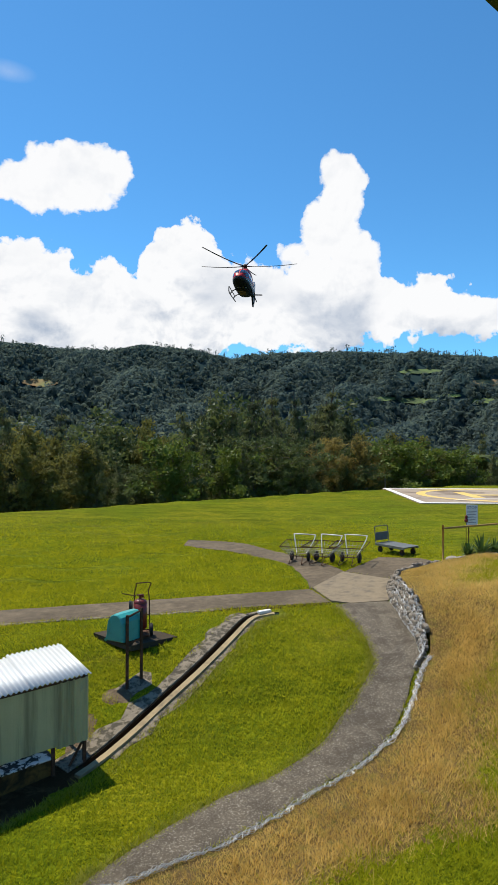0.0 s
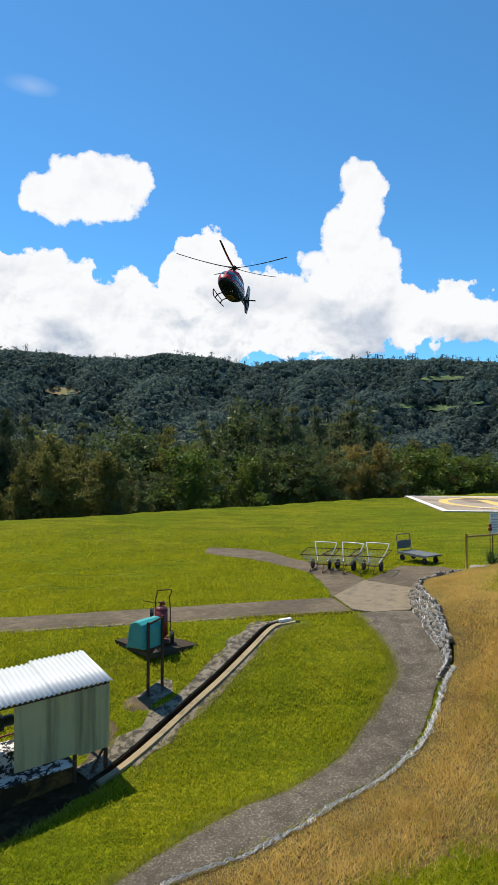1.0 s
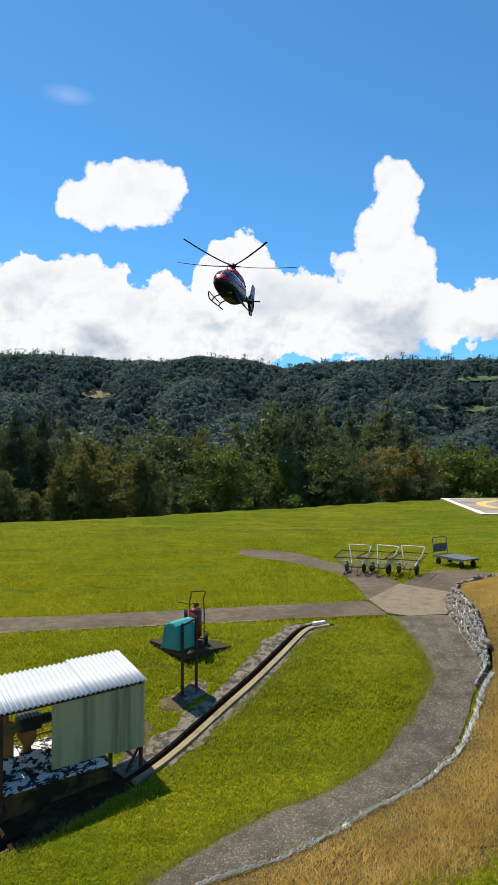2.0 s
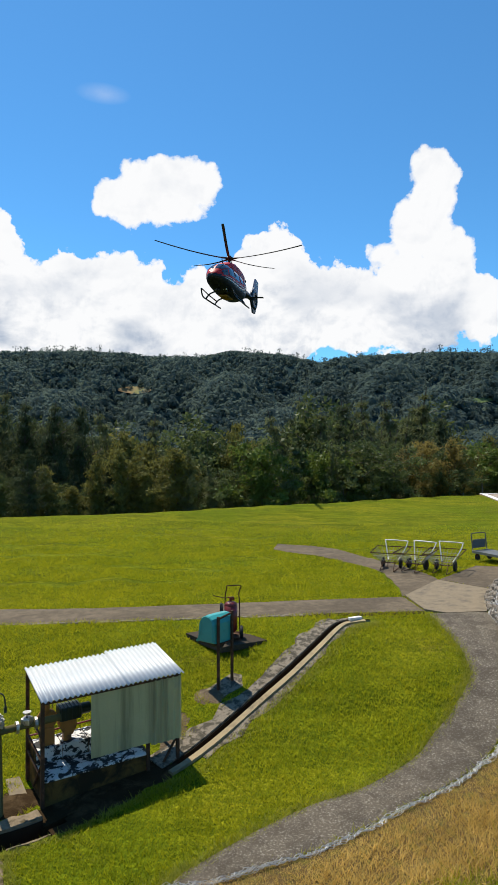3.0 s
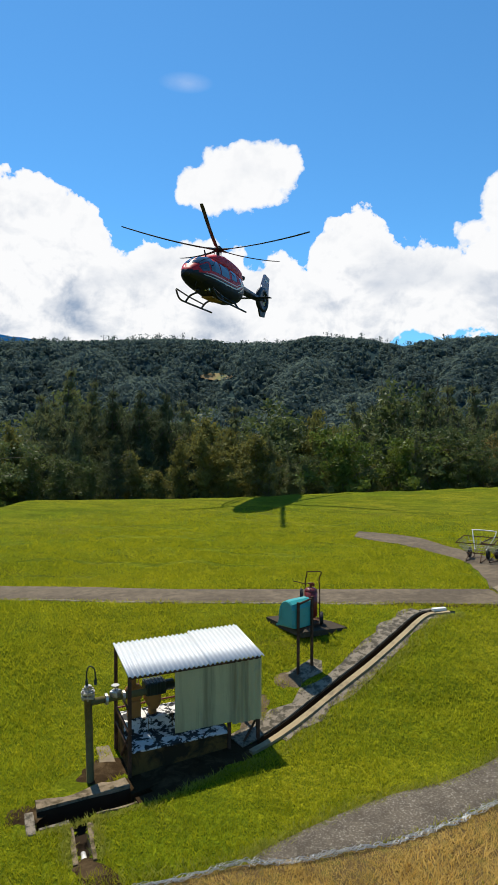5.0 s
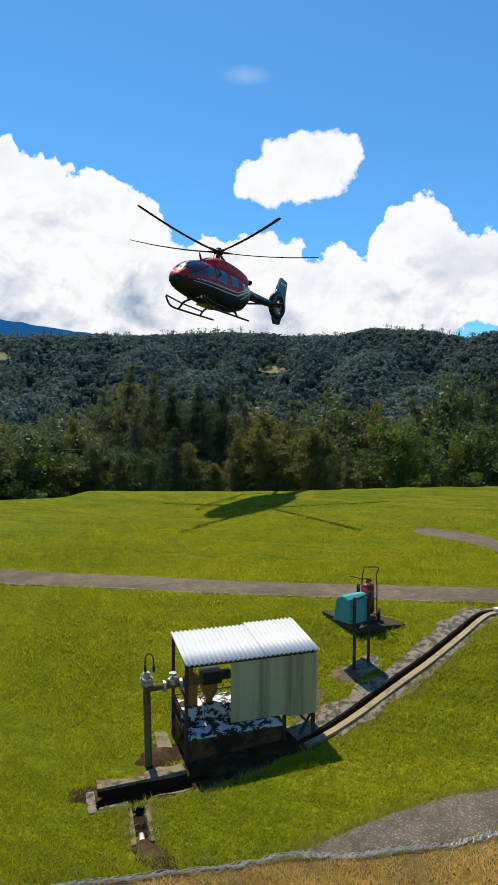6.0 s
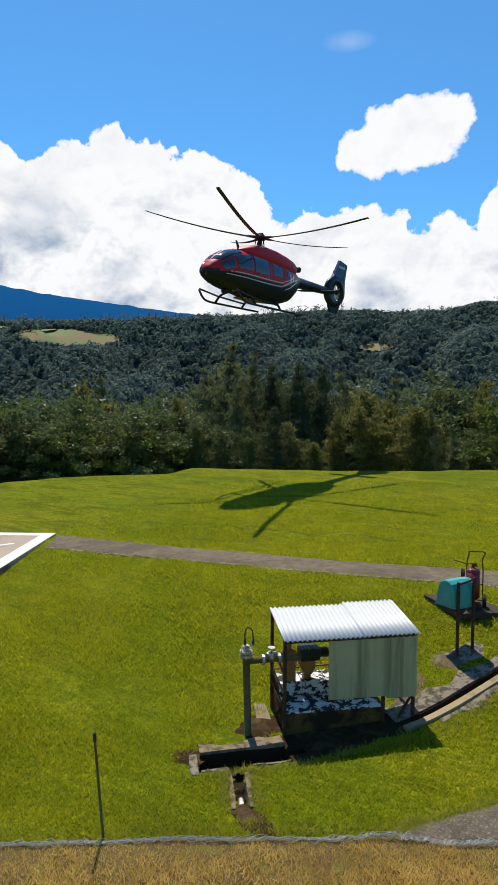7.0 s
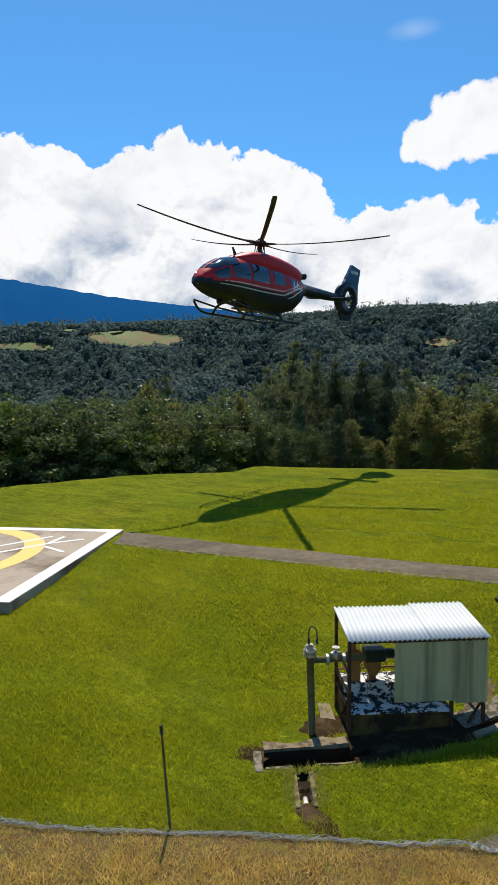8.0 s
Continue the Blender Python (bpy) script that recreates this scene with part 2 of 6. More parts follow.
# ---- building tools ----
def mesh_object(name, bm, mat, parent=None, smooth=False):
    me = bpy.data.meshes.new(name)
    bm.normal_update()
    bm.to_mesh(me)
    bm.free()
    for m in mat if isinstance(mat, (list, tuple)) else [mat]:
        me.materials.append(m)
    if smooth:
        me.polygons.foreach_set("use_smooth", [True] * len(me.polygons))
    ob = new(name, me)
    if parent:
        ob.parent = parent
    return ob


def part(name, bm, mat, parent, label="", smooth=False):
    ob = mesh_object(name, bm, mat, parent, smooth)
    return tagged(ob, label) if label else ob


def empty(name, m, label, category, group=""):
    ob = new(name)
    ob.empty_display_size = 0.2
    ob.matrix_world = m
    return tagged(ob, label, category, group)


def raw(name, verts, faces, mat, parent=None, smooth=False):
    me = bpy.data.meshes.new(name)
    me.from_pydata([tuple(v) for v in verts], [], [tuple(f) for f in faces])
    for m in mat if isinstance(mat, (list, tuple)) else [mat]:
        me.materials.append(m)
    if smooth:
        me.polygons.foreach_set("use_smooth", [True] * len(me.polygons))
    ob = new(name, me)
    if parent:
        ob.parent = parent
    return ob


def box(bm, x0, x1, y0, y1, z0, z1, bevel=0.0, m=None):
    r = bmesh.ops.create_cube(bm, size=1, matrix=(m or Matrix()) @ Matrix.LocRotScale(((x0 + x1) / 2, (y0 + y1) / 2, (z0 + z1) / 2), None, (x1 - x0, y1 - y0, z1 - z0)))
    if bevel:
        edges = list({e for v in r["verts"] for e in v.link_edges})
        bmesh.ops.bevel(bm, geom=edges, offset=bevel, segments=2, affect="EDGES", profile=0.5)
    return bm


def tube(bm, pts, r, seg=8, r2=None, caps=True):
    """A round tube along the points, tapering to r2."""
    pts = [Vector(p) for p in pts]
    rings, up = [], Vector((0.13, 0.21, 0.97)).normalized()
    n = len(pts)
    for i, p in enumerate(pts):
        d = (pts[min(i + 1, n - 1)] - pts[max(i - 1, 0)]).normalized()
        a = d.cross(up)
        if a.length < 0.05:
            a = d.cross(Vector((1, 0, 0)))
        a.normalize()
        b = d.cross(a)
        rad = r if r2 is None else r + (r2 - r) * i / (n - 1)
        rings.append([bm.verts.new(p + rad * (math.cos(k * math.tau / seg) * a + math.sin(k * math.tau / seg) * b)) for k in range(seg)])
    for q, s in zip(rings, rings[1:]):
        for k in range(seg):
            bm.faces.new((q[k], q[(k + 1) % seg], s[(k + 1) % seg], s[k]))
    if caps:
        bm.faces.new(rings[0])
        bm.faces.new(rings[-1][::-1])
    return bm


def bent(points, n=6):
    """A smooth run of points through the given ones."""
    P = [Vector(p) for p in points]
    P = [P[0] * 2 - P[1], *P, P[-1] * 2 - P[-2]]
    out = []
    for a, b, c, d in zip(P, P[1:], P[2:], P[3:]):
        for k in range(n):
            t = k / n
            out.append(0.5 * ((2 * b) + (c - a) * t + (2 * a - 5 * b + 4 * c - d) * t * t + (3 * b - a - 3 * c + d) * t ** 3))
    return out + [P[-2]]


def prism(bm, outline, z0, z1, m=None):
    """Extrudes a flat outline (x, y) from z0 to z1."""
    m = m or Matrix()
    lo = [bm.verts.new(m @ Vector((x, y, z0))) for x, y in outline]
    hi = [bm.verts.new(m @ Vector((x, y, z1))) for x, y in outline]
    bm.faces.new(lo[::-1])
    bm.faces.new(hi)
    n = len(lo)
    for i in range(n):
        bm.faces.new((lo[i], lo[(i + 1) % n], hi[(i + 1) % n], hi[i]))
    return bm


def drum(bm, r, z0, z1, seg=24, m=None, bevel=0.0):
    res = bmesh.ops.create_cone(bm, cap_ends=True, segments=seg, radius1=r, radius2=r, depth=z1 - z0, matrix=(m or Matrix()) @ pose(0, 0, (z0 + z1) / 2))
    if bevel:
        edges = [e for e in {e for v in res["verts"] for e in v.link_edges} if len(e.link_faces) == 2 and e.calc_face_angle(0) > 1]
        bmesh.ops.bevel(bm, geom=edges, offset=bevel, segments=2, affect="EDGES")
    return bm


def B():
    return bmesh.new()


def clamp(v, a, b):
    return np.minimum(b, np.maximum(a, v))


def step(a, b, v):
    u = clamp((np.asarray(v, float) - a) / (b - a), 0, 1)
    return u * u * (3 - 2 * u)


# ---- the lie of the land ----
def lawn(x, y):
    """Height of the mown lawn: a plateau that swells gently beyond the path and falls off towards the pump shed."""
    x, y = np.asarray(x, float), np.asarray(y, float)
    base = 0.045 * clamp(x - 2, -14, 6) - (0.2 + 0.8 * step(-12, -6, x)) * (1 - step(8.6, 14.0, y))
    rise = clamp(-0.45 + 0.04 * (y - 15.5), -0.6, 0.3)
    return base + step(15.0, 18.0, y) * np.maximum(0, rise - base)


LAWN_AZ = [-180, -90, -70, -59, -46.6, -38.5, -36, -31.7, -22.2, -14, 0, 13, 20, 30, 60, 90, 180]
LAWN_R = [60, 45, 37.0, 34.0, 35.0, 34.3, 36.6, 35.7, 34.7, 35.1, 40.1, 49.6, 56.5, 60, 70, 60, 60]
RIDGE_AZ = [-180, -90, -75, -58.7, -49, -38.7, -30, -23, -17.5, -12.6, -10, -5.9, -1.6, 2.1, 8.4, 16, 22.2, 40, 90, 180]
RIDGE_EL = [4.5, 5.0, 5.4, 5.9, 6.5, 7.0, 7.5, 7.8, 7.5, 7.6, 8.1, 7.8, 7.0, 7.5, 7.6, 7.2, 6.7, 6.0, 4.5, 4.5]


def land(x, y):
    x, y = np.asarray(x, float), np.asarray(y, float)
    r, az = np.hypot(x, y), np.degrees(np.arctan2(x, y))
    over = r - np.interp(az, LAWN_AZ, LAWN_R)
    near = lawn(x, y)
    drop = near - 0.9 * step(-1, 3, over) - 9.0 * step(2, 26, over) - 14 * step(20, 110, over)
    ridge = np.interp(az, RIDGE_AZ, RIDGE_EL)
    crest = EYE + 1000 * np.tan(np.radians(ridge))
    wob = 14 * np.sin(az * 0.35 + r * 0.011) + 9 * np.sin(az * 0.9 - r * 0.017 + 1.0)
    hill = (crest + 24) * step(150, 1000, r) ** 1.15 + wob * step(200, 500, r) * (1 - step(600, 900, r)) - 260 * step(1000, 2200, r)
    return drop + hill


DRAIN = bent([(0.55, 13.9, 0), (0.35, 13.84, 0), (-0.02, 13.6, 0), (-0.48, 12.65, 0), (-0.98, 11.75, 0), (-1.58, 10.83, 0), (-2.5, 9.35, 0), (-3.2, 8.5, 0), (-3.85, 7.66, 0), (-4.35, 7.26, 0), (-4.83, 6.86, 0)], 5)
OUTLET = bent([(-4.3, 7.0, 0), (-4.04, 6.65, 0), (-3.78, 6.3, 0)], 4)


def near_line(x, y, line):
    best = np.full(np.shape(x), 9e9)
    for a, b in zip(line, line[1:]):
        dx, dy = b.x - a.x, b.y - a.y
        t = clamp(((x - a.x) * dx + (y - a.y) * dy) / (dx * dx + dy * dy), 0, 1)
        best = np.minimum(best, np.hypot(x - a.x - t * dx, y - a.y - t * dy))
    return best


def axis_lines(lo, hi, fine, far, grow):
    a = list(np.arange(lo, hi + 1e-6, fine))
    s = fine
    while a[-1] < far:
        s *= grow
        a.append(a[-1] + s)
    s = fine
    while a[0] > -far:
        s *= grow
        a.insert(0, a[0] - s)
    return np.array(a)


def make_ground():
    xs, ys = axis_lines(-7, 4.5, 0.1, 4300, 1.06), axis_lines(5, 15, 0.1, 4300, 1.055)
    X, Y = np.meshgrid(xs, ys)
    r = np.hypot(X, Y)
    Z = land(X, Y) - 12 * step(115, 150, r)
    bump = np.array([noise.noise((px * 0.6, py * 0.6, 0.0)) for px, py in zip(X.ravel(), Y.ravel())]).reshape(X.shape)
    Z = Z + 0.025 * bump * (r < 60)
    nx, ny = len(xs), len(ys)
    idx = np.arange(nx * ny).reshape(ny, nx)
    quads = np.stack([idx[:-1, :-1], idx[:-1, 1:], idx[1:, 1:], idx[1:, :-1]], -1).reshape(-1, 4)
    cx, cy = (X[:-1, :-1] + X[1:, 1:]).ravel() / 2, (Y[:-1, :-1] + Y[1:, 1:]).ravel() / 2
    keep = (near_line(cx, cy, DRAIN[:50]) > 0.12) & (near_line(cx, cy, OUTLET) > 0.10) & (near_line(cx, cy, DRAIN[40:50]) > 0.20)
    quads, cx, cy = quads[keep], cx[keep], cy[keep]
    over = np.hypot(cx, cy) - np.interp(np.degrees(np.arctan2(cx, cy)), LAWN_AZ, LAWN_R)
    ob = raw("ground", np.stack([X, Y, Z], -1).reshape(-1, 3), quads, [LAWN, FOREST], smooth=True)
    ob.data.polygons.foreach_set("material_index", (over > 4).astype(int))
    return tagged(ob, "mown green lawn falling to a wooded valley and hills", "ground", kind="structure")


make_ground()


def slab(name, outline, mat, label, up=0.03, deep=0.12):
    """A concrete slab lying on the lawn along an outline, its top following the ground."""
    bm = B()
    hi = [bm.verts.new((x, y, float(lawn(x, y)) + up)) for x, y in outline]
    lo = [bm.verts.new((x, y, float(lawn(x, y)) + up - deep)) for x, y in outline]
    n = len(hi)
    for i in range(n):
        bm.faces.new((lo[i], lo[(i + 1) % n], hi[(i + 1) % n], hi[i]))
    top = bm.faces.new(hi)
    bmesh.ops.triangulate(bm, faces=[top])
    bmesh.ops.recalc_face_normals(bm, faces=bm.faces[:])
    return tagged(mesh_object(name, bm, mat), label, "pavement", kind="structure")


def ribbon(name, left, right, mat, label, up=0.035, deep=0.12, n=8, rough=0.012):
    """A paved strip between two edge lines of equal count."""
    L, R = bent([(*p, 0) for p in left], n), bent([(*p, 0) for p in right], n)
    verts, faces, m = [], [], 6
    for i, (a, b) in enumerate(zip(L, R)):
        for k in range(m + 1):
            p = a.lerp(b, k / m)
            e = rough * noise.noise((p.x * 3, p.y * 3, 2.0))
            j = 0.05 * noise.noise((p.x * 2.2, p.y * 2.2, 7.0)) if k in (0, m) else 0
            verts.append((p.x + j, p.y + j, float(lawn(p.x, p.y)) + up + e - (0.02 if k in (0, m) else 0)))
        for k in (0, m):
            p = a.lerp(b, k / m)
            verts.append((p.x, p.y, float(lawn(p.x, p.y)) + up - deep))
    w = m + 3
    for i in range(len(L) - 1):
        o = i * w
        for k in range(m):
            faces.append((o + k, o + k + 1, o + w + k + 1, o + w + k))
        faces.append((o + m + 1, o, o + w, o + w + m + 1))
        faces.append((o + m, o + m + 2, o + w + m + 2, o + w + m))
    return tagged(raw(name, verts, faces, mat, smooth=False), label, "pavement", kind="structure")


# the straight path across the lawn, bay by bay, with open joints
FAR_EDGE = [(-15.9, 14.25), (-12.7, 14.75), (-9.6, 15.0), (-6.2, 15.1), (-3.3, 15.4), (-0.6, 15.72), (1.6, 15.95)]
NEAR_EDGE = [(-14.95, 12.95), (-12.5, 13.36), (-9.8, 13.68), (-7.0, 13.78), (-4.2, 14.03), (-0.6, 14.38), (1.95, 14.56)]
ribbon("pavement", NEAR_EDGE, FAR_EDGE, CONCRETE, "weathered brown-grey concrete path crossing the lawn", n=6)
ribbon("pavement", [(-2.5, 23.4), (-0.9, 22.3), (0.2, 20.9), (1.2, 19.3), (1.55, 17.6), (1.62, 16.0)],
       [(-2.4, 24.5), (-0.4, 23.9), (0.9, 21.8), (2.0, 20.0), (2.75, 18.2), (3.0, 16.2)], CONCRETE, "grey concrete path leading away over the lawn", up=0.03)
slab("pavement", [(1.68, 15.98), (1.98, 14.6), (2.4, 14.3), (3.3, 14.4), (3.75, 15.8), (3.95, 16.5), (2.75, 17.75)], PALE_CONCRETE, "pale concrete slab where the paths meet", up=0.05)
slab("pavement", [(2.8, 17.8), (4.0, 16.52), (4.6, 16.9), (5.9, 18.3), (5.4, 19.3), (4.2, 19.7)], CONCRETE, "grey concrete slab beside the trolleys", up=0.04)
OUTER = [(3.35, 14.38), (3.38, 13.3), (3.38, 12.4), (3.33, 11.8), (3.08, 11.3), (2.76, 10.62), (2.34, 9.85), (1.72, 9.18), (0.96, 8.55), (0.25, 7.9), (-0.45, 7.38), (-1.28, 6.9), (-1.72, 6.72)]
INNER = [(2.02, 14.3), (2.2, 13.3), (2.36, 12.55), (2.42, 11.9), (2.28, 11.4), (2.02, 10.95), (1.62, 10.3), (1.04, 9.5), (0.34, 8.88), (-0.46, 8.34), (-1.15, 7.68), (-1.72, 7.05), (-1.9, 6.78)]
ribbon("pavement", INNER, OUTER, MOSSY, "curving concrete path dark with moss and lichen", up=0.04)


ribbon("kerb", [(x, y - 0.12) for x, y in NEAR_EDGE[:6]], NEAR_EDGE[:6], APRON, "broken pale concrete kerb along the path", up=0.022, n=8, rough=0.03)
NEAR_RIGHT = [(-1.2, 14.33), (-0.6, 14.38), (0.7, 14.47), (1.95, 14.56)]
# Dark ribbon: the gap beside the path with its black shadow line painted in.
ribbon("gutter", [(x, y - 0.17) for x, y in NEAR_RIGHT], NEAR_RIGHT, SOIL_SHADE, "dark gutter strip with the path edge's shadow in its colour", up=0.012)

# ---- storm drain ----
def make_drain():
    top = empty("drain", Matrix(), "open concrete storm drain with a tan lip", "drain")
    top["kind"] = "structure"

    def strip(name, line, a, b, mat, up, deep, jag=0.0):
        verts, faces = [], []
        for i, p in enumerate(line):
            d = (line[min(i + 1, len(line) - 1)] - line[max(i - 1, 0)])
            side = Vector((d.y, -d.x, 0)).normalized()
            for k, off in enumerate((a, b)):
                o = off + (jag * noise.noise((p.x * 3, p.y * 3, k * 9.0)) if (k == 1) == (abs(b) > abs(a)) else 0)
                q = p - side * o
                z = float(lawn(q.x, q.y))
                verts += [(q.x, q.y, z + up + 0.6 * jag * 0.1 * noise.noise((q.x * 8, q.y * 8, 1))), (q.x, q.y, z - deep)]
        for i in range(len(line) - 1):
            o = 4 * i
            faces += [(o, o + 4, o + 6, o + 2), (o + 1, o + 5, o + 4, o), (o + 2, o + 6, o + 7, o + 3), (o + 3, o + 7, o + 5, o + 1)]
        faces += [(0, 2, 3, 1), (4 * len(line) - 4, 4 * len(line) - 3, 4 * len(line) - 1, 4 * len(line) - 2)]
        return raw(name, verts, faces, mat, top)

    # the line runs from far to near: positive offsets lie towards the curved path
    strip("lip", DRAIN[:32], 0.09, 0.20, LIP, 0.05, 0.45)
    strip("margin", DRAIN[4:30], 0.205, 0.34, APRON, 0.012, 0.2, 0.2)
    strip("apron", DRAIN[9:32], -0.075, -0.38, APRON, 0.03, 0.45, 0.28)
    # Thin dark face over the channel wall: its shade, put into the colour.
    strip("wall", DRAIN[:32], -0.05, -0.073, DRAIN_DARK, 0.004, 0.45)
    strip("lip", DRAIN[:10], -0.075, -0.2, APRON, 0.03, 0.45, 0.1)
    # Near-black strips before the shed put its shadow into the ground colour.
    strip("lip", DRAIN[31:41], -0.06, -0.48, SOIL_SHADE, 0.006, 0.4, 0.06)
    strip("lip", DRAIN[31:41], 0.06, 0.26, SOIL_SHADE, 0.008, 0.4, 0.12)
    strip("lip", DRAIN[40:51], -0.15, -0.34, OLD_CONCRETE, 0.09, 0.45, 0.12)
    # Dark face on the trench wall: brown damp and shade in one colour.
    strip("wall", DRAIN[40:51], -0.13, -0.146, DRAIN_DARK, 0.05, 0.45)
    strip("lip", DRAIN[40:45], 0.15, 0.21, OLD_CONCRETE, 0.012, 0.45, 0.06)
    strip("lip", DRAIN[47:51], 0.15, 0.22, APRON, 0.008, 0.45, 0.06)
    strip("bed", DRAIN[40:51], -0.2, 0.2, DRAIN_DARK, -0.30, 0.5)
    bm = B()
    box(bm, -0.1, 0.02, -0.25, 0.25, -0.4, 0.02, 0.01, pose(-4.87, 6.82, float(lawn(-4.87, 6.82)), 0, 0, 40))
    part("end_block", bm, APRON, top)
    strip("bed", DRAIN[:41], -0.16, 0.15, DRAIN_DARK, -0.38, 0.5)
    strip("lip", OUTLET[1:], 0.085, 0.14, OLD_CONCRETE, 0.02, 0.4, 0.06)
    strip("lip", OUTLET[1:], -0.085, -0.14, OLD_CONCRETE, 0.015, 0.4, 0.06)
    strip("bed", OUTLET, -0.12, 0.12, DRAIN_DARK, -0.22, 0.4)
    bm = B()
    tube(bm, [(-4.0, 6.6, float(lawn(-4.0, 6.6)) - 0.12), (-3.82, 6.36, float(lawn(-3.82, 6.36)) - 0.1)], 0.035)
    part("outlet_pipe", bm, PAD_WHITE, top, "short white plastic pipe end", True)
    bm = B()
    box(bm, -0.16, 0.16, -0.05, 0.05, -0.02, 0.04, 0.008, pose(0.36, 13.78, float(lawn(0.36, 13.78)) + 0.07, 0, 0, 32))
    part("offcut", bm, PAD_WHITE, top, "white offcut on the drain's end")


make_drain()
# The patch under the shed also paints its deep shade into the ground.
for cx, cy, rx, ry, turn, s in ((-4.6, 8.15, 0.4, 0.45, 0, 1), (-2.35, 11.0, 0.4, 0.3, 0, 2), (-2.75, 10.1, 0.3, 0.7, 0, 3), (-3.5, 6.12, 0.5, 0.2, -25, 4), (-3.45, 8.78, 1.12, 0.72, 40, 5), (-5.12, 6.95, 0.3, 0.26, 30, 6)):
    bm = B()
    ring, half = [], []
    for k in range(36):
        a = k * math.tau / 36
        f = 1 + 0.3 * noise.noise((math.cos(a) * 2.2, math.sin(a) * 2.2, s * 5.0))
        q = pose(cx, cy, 0, 0, 0, turn) @ Vector((rx * f * math.cos(a), ry * f * math.sin(a), 0))
        h = q.lerp(Vector((cx, cy, 0)), 0.5)
        ring.append(bm.verts.new((q.x, q.y, float(lawn(q.x, q.y)) - 0.01)))
        half.append(bm.verts.new((h.x, h.y, float(lawn(h.x, h.y)) + 0.022)))
    mid = bm.verts.new((cx, cy, float(lawn(cx, cy)) + 0.03))
    for k in range(36):
        j = (k + 1) % 36
        bm.faces.new((mid, half[k], half[j]))
        bm.faces.new((half[k], ring[k], ring[j], half[j]))
    tagged(mesh_object("bare_earth", bm, SOIL_SHADE if s > 3 or s == 1 else SOIL), "worn patch of bare brown earth in the lawn, shade-darkened at the shed", "ground", kind="structure")


# ---- helicopter pads ----
def make_pad(name, m, w, d, z, ring_at, ring_r, flip):
    """A raised concrete slab with a white border, a yellow ring and the landing letter. m: its far corner, x along the far edge."""
    top = tagged(new(name), "concrete helipad with white border and yellow ring", "helipad")
    top["kind"] = "structure"
    top.matrix_world = m
    bm = B()
    box(bm, 0, w, 0, d, -0.3, 0, 0.02)
    part("slab", bm, PAD, top)
    b = 0.42
    for x0, x1, y0, y1 in ((0, w, 0, b), (0, w, d - b, d), (0, b, b, d - b), (w - b, w, b, d - b)):
        bm = B()
        box(bm, x0 + 0.01, x1 - 0.01, y0 + 0.01, y1 - 0.01, -0.02, 0.006)
        part("border", bm, PAD_WHITE, top, "worn white painted border")
    cx, cy = ring_at
    bm = B()
    n = 72
    for k in range(n):
        a, c = k * math.tau / n, (k + 1) * math.tau / n
        q = [(r * math.cos(t), r * math.sin(t)) for t, r in ((a, ring_r), (c, ring_r), (c, ring_r - 0.62), (a, ring_r - 0.62))]
        bm.faces.new([bm.verts.new((cx + x, cy + y, 0.005)) for x, y in q])
    part("ring", bm, PAD_YELLOW, top, "faded yellow painted ring")
    s = ring_r * 0.42
    for x0, x1, y0, y1 in ((-s, -s * 0.65, -s, s), (s * 0.65, s, -s, s), (-s * 0.65, s * 0.65, -s * 0.16, s * 0.16)):
        bm = B()
        box(bm, cx + x0, cx + x1, cy + y0, cy + y1, -0.01, 0.0065)
        part("letter_stroke", bm, PAD_YELLOW, top, "yellow stroke of the landing letter")
    # a white arrow outline over the ring, towards the far corner
    for x0, y0, x1, y1 in flip:
        bm = B()
        L = math.hypot(x1 - x0, y1 - y0)
        box(bm, 0, L, -0.07, 0.07, -0.01, 0.009, 0, pose(x0, y0, 0, 0, 0, math.degrees(math.atan2(y1 - y0, x1 - x0))))
        part("marking", bm, PAD_WHITE, top, "white painted guide line")
    return top


# left pad: far right corner at (-16.1, 14.4); right pad: far left corner at (11.3, 47.4)
ang = math.degrees(math.atan2(7.55 - 14.37, -12.22 + 16.1))
make_pad("helipad", pose(-16.05, 14.3, -0.58, 0, 0, ang) @ pose(0, 0, 0, 0, 0, 0) @ Matrix.Diagonal((1, -1, 1, 1)), 7.85, 12.0, 0, (4.0, 5.3), 3.9,
         [(1.6, 0.8, 2.3, 1.7), (2.3, 1.7, 5.2, 3.9), (1.3, 1.6, 2.3, 1.7), (1.3, 2.0, 4.6, 4.4), (3.3, 0.75, 2.7, 1.6)])
make_pad("helipad", pose(10.0, 35.5, 0.36, 0, 0, -2) @ pose(0, 0, 0, 0, 0, 0), 15, 12.0, 0, (6.5, 6.0), 5.2, [(2.5, 2.0, 4.2, 3.2), (4.2, 3.2, 8.0, 3.0)])


# ---- bank of dry grass, netting edge and gabion wall ----
STONE = material("gabion_stone", (0.25, 0.21, 0.16), 0.9, spots=((0.08, 0.07, 0.055), 0.5, 0.65), scale=4, grain=30, bump=0.6, spread=0.3, island=0.5)
WIRE = material("galvanised_wire", (0.58, 0.57, 0.54), 0.5, metal=0.2, scale=8, grain=40, bump=0)
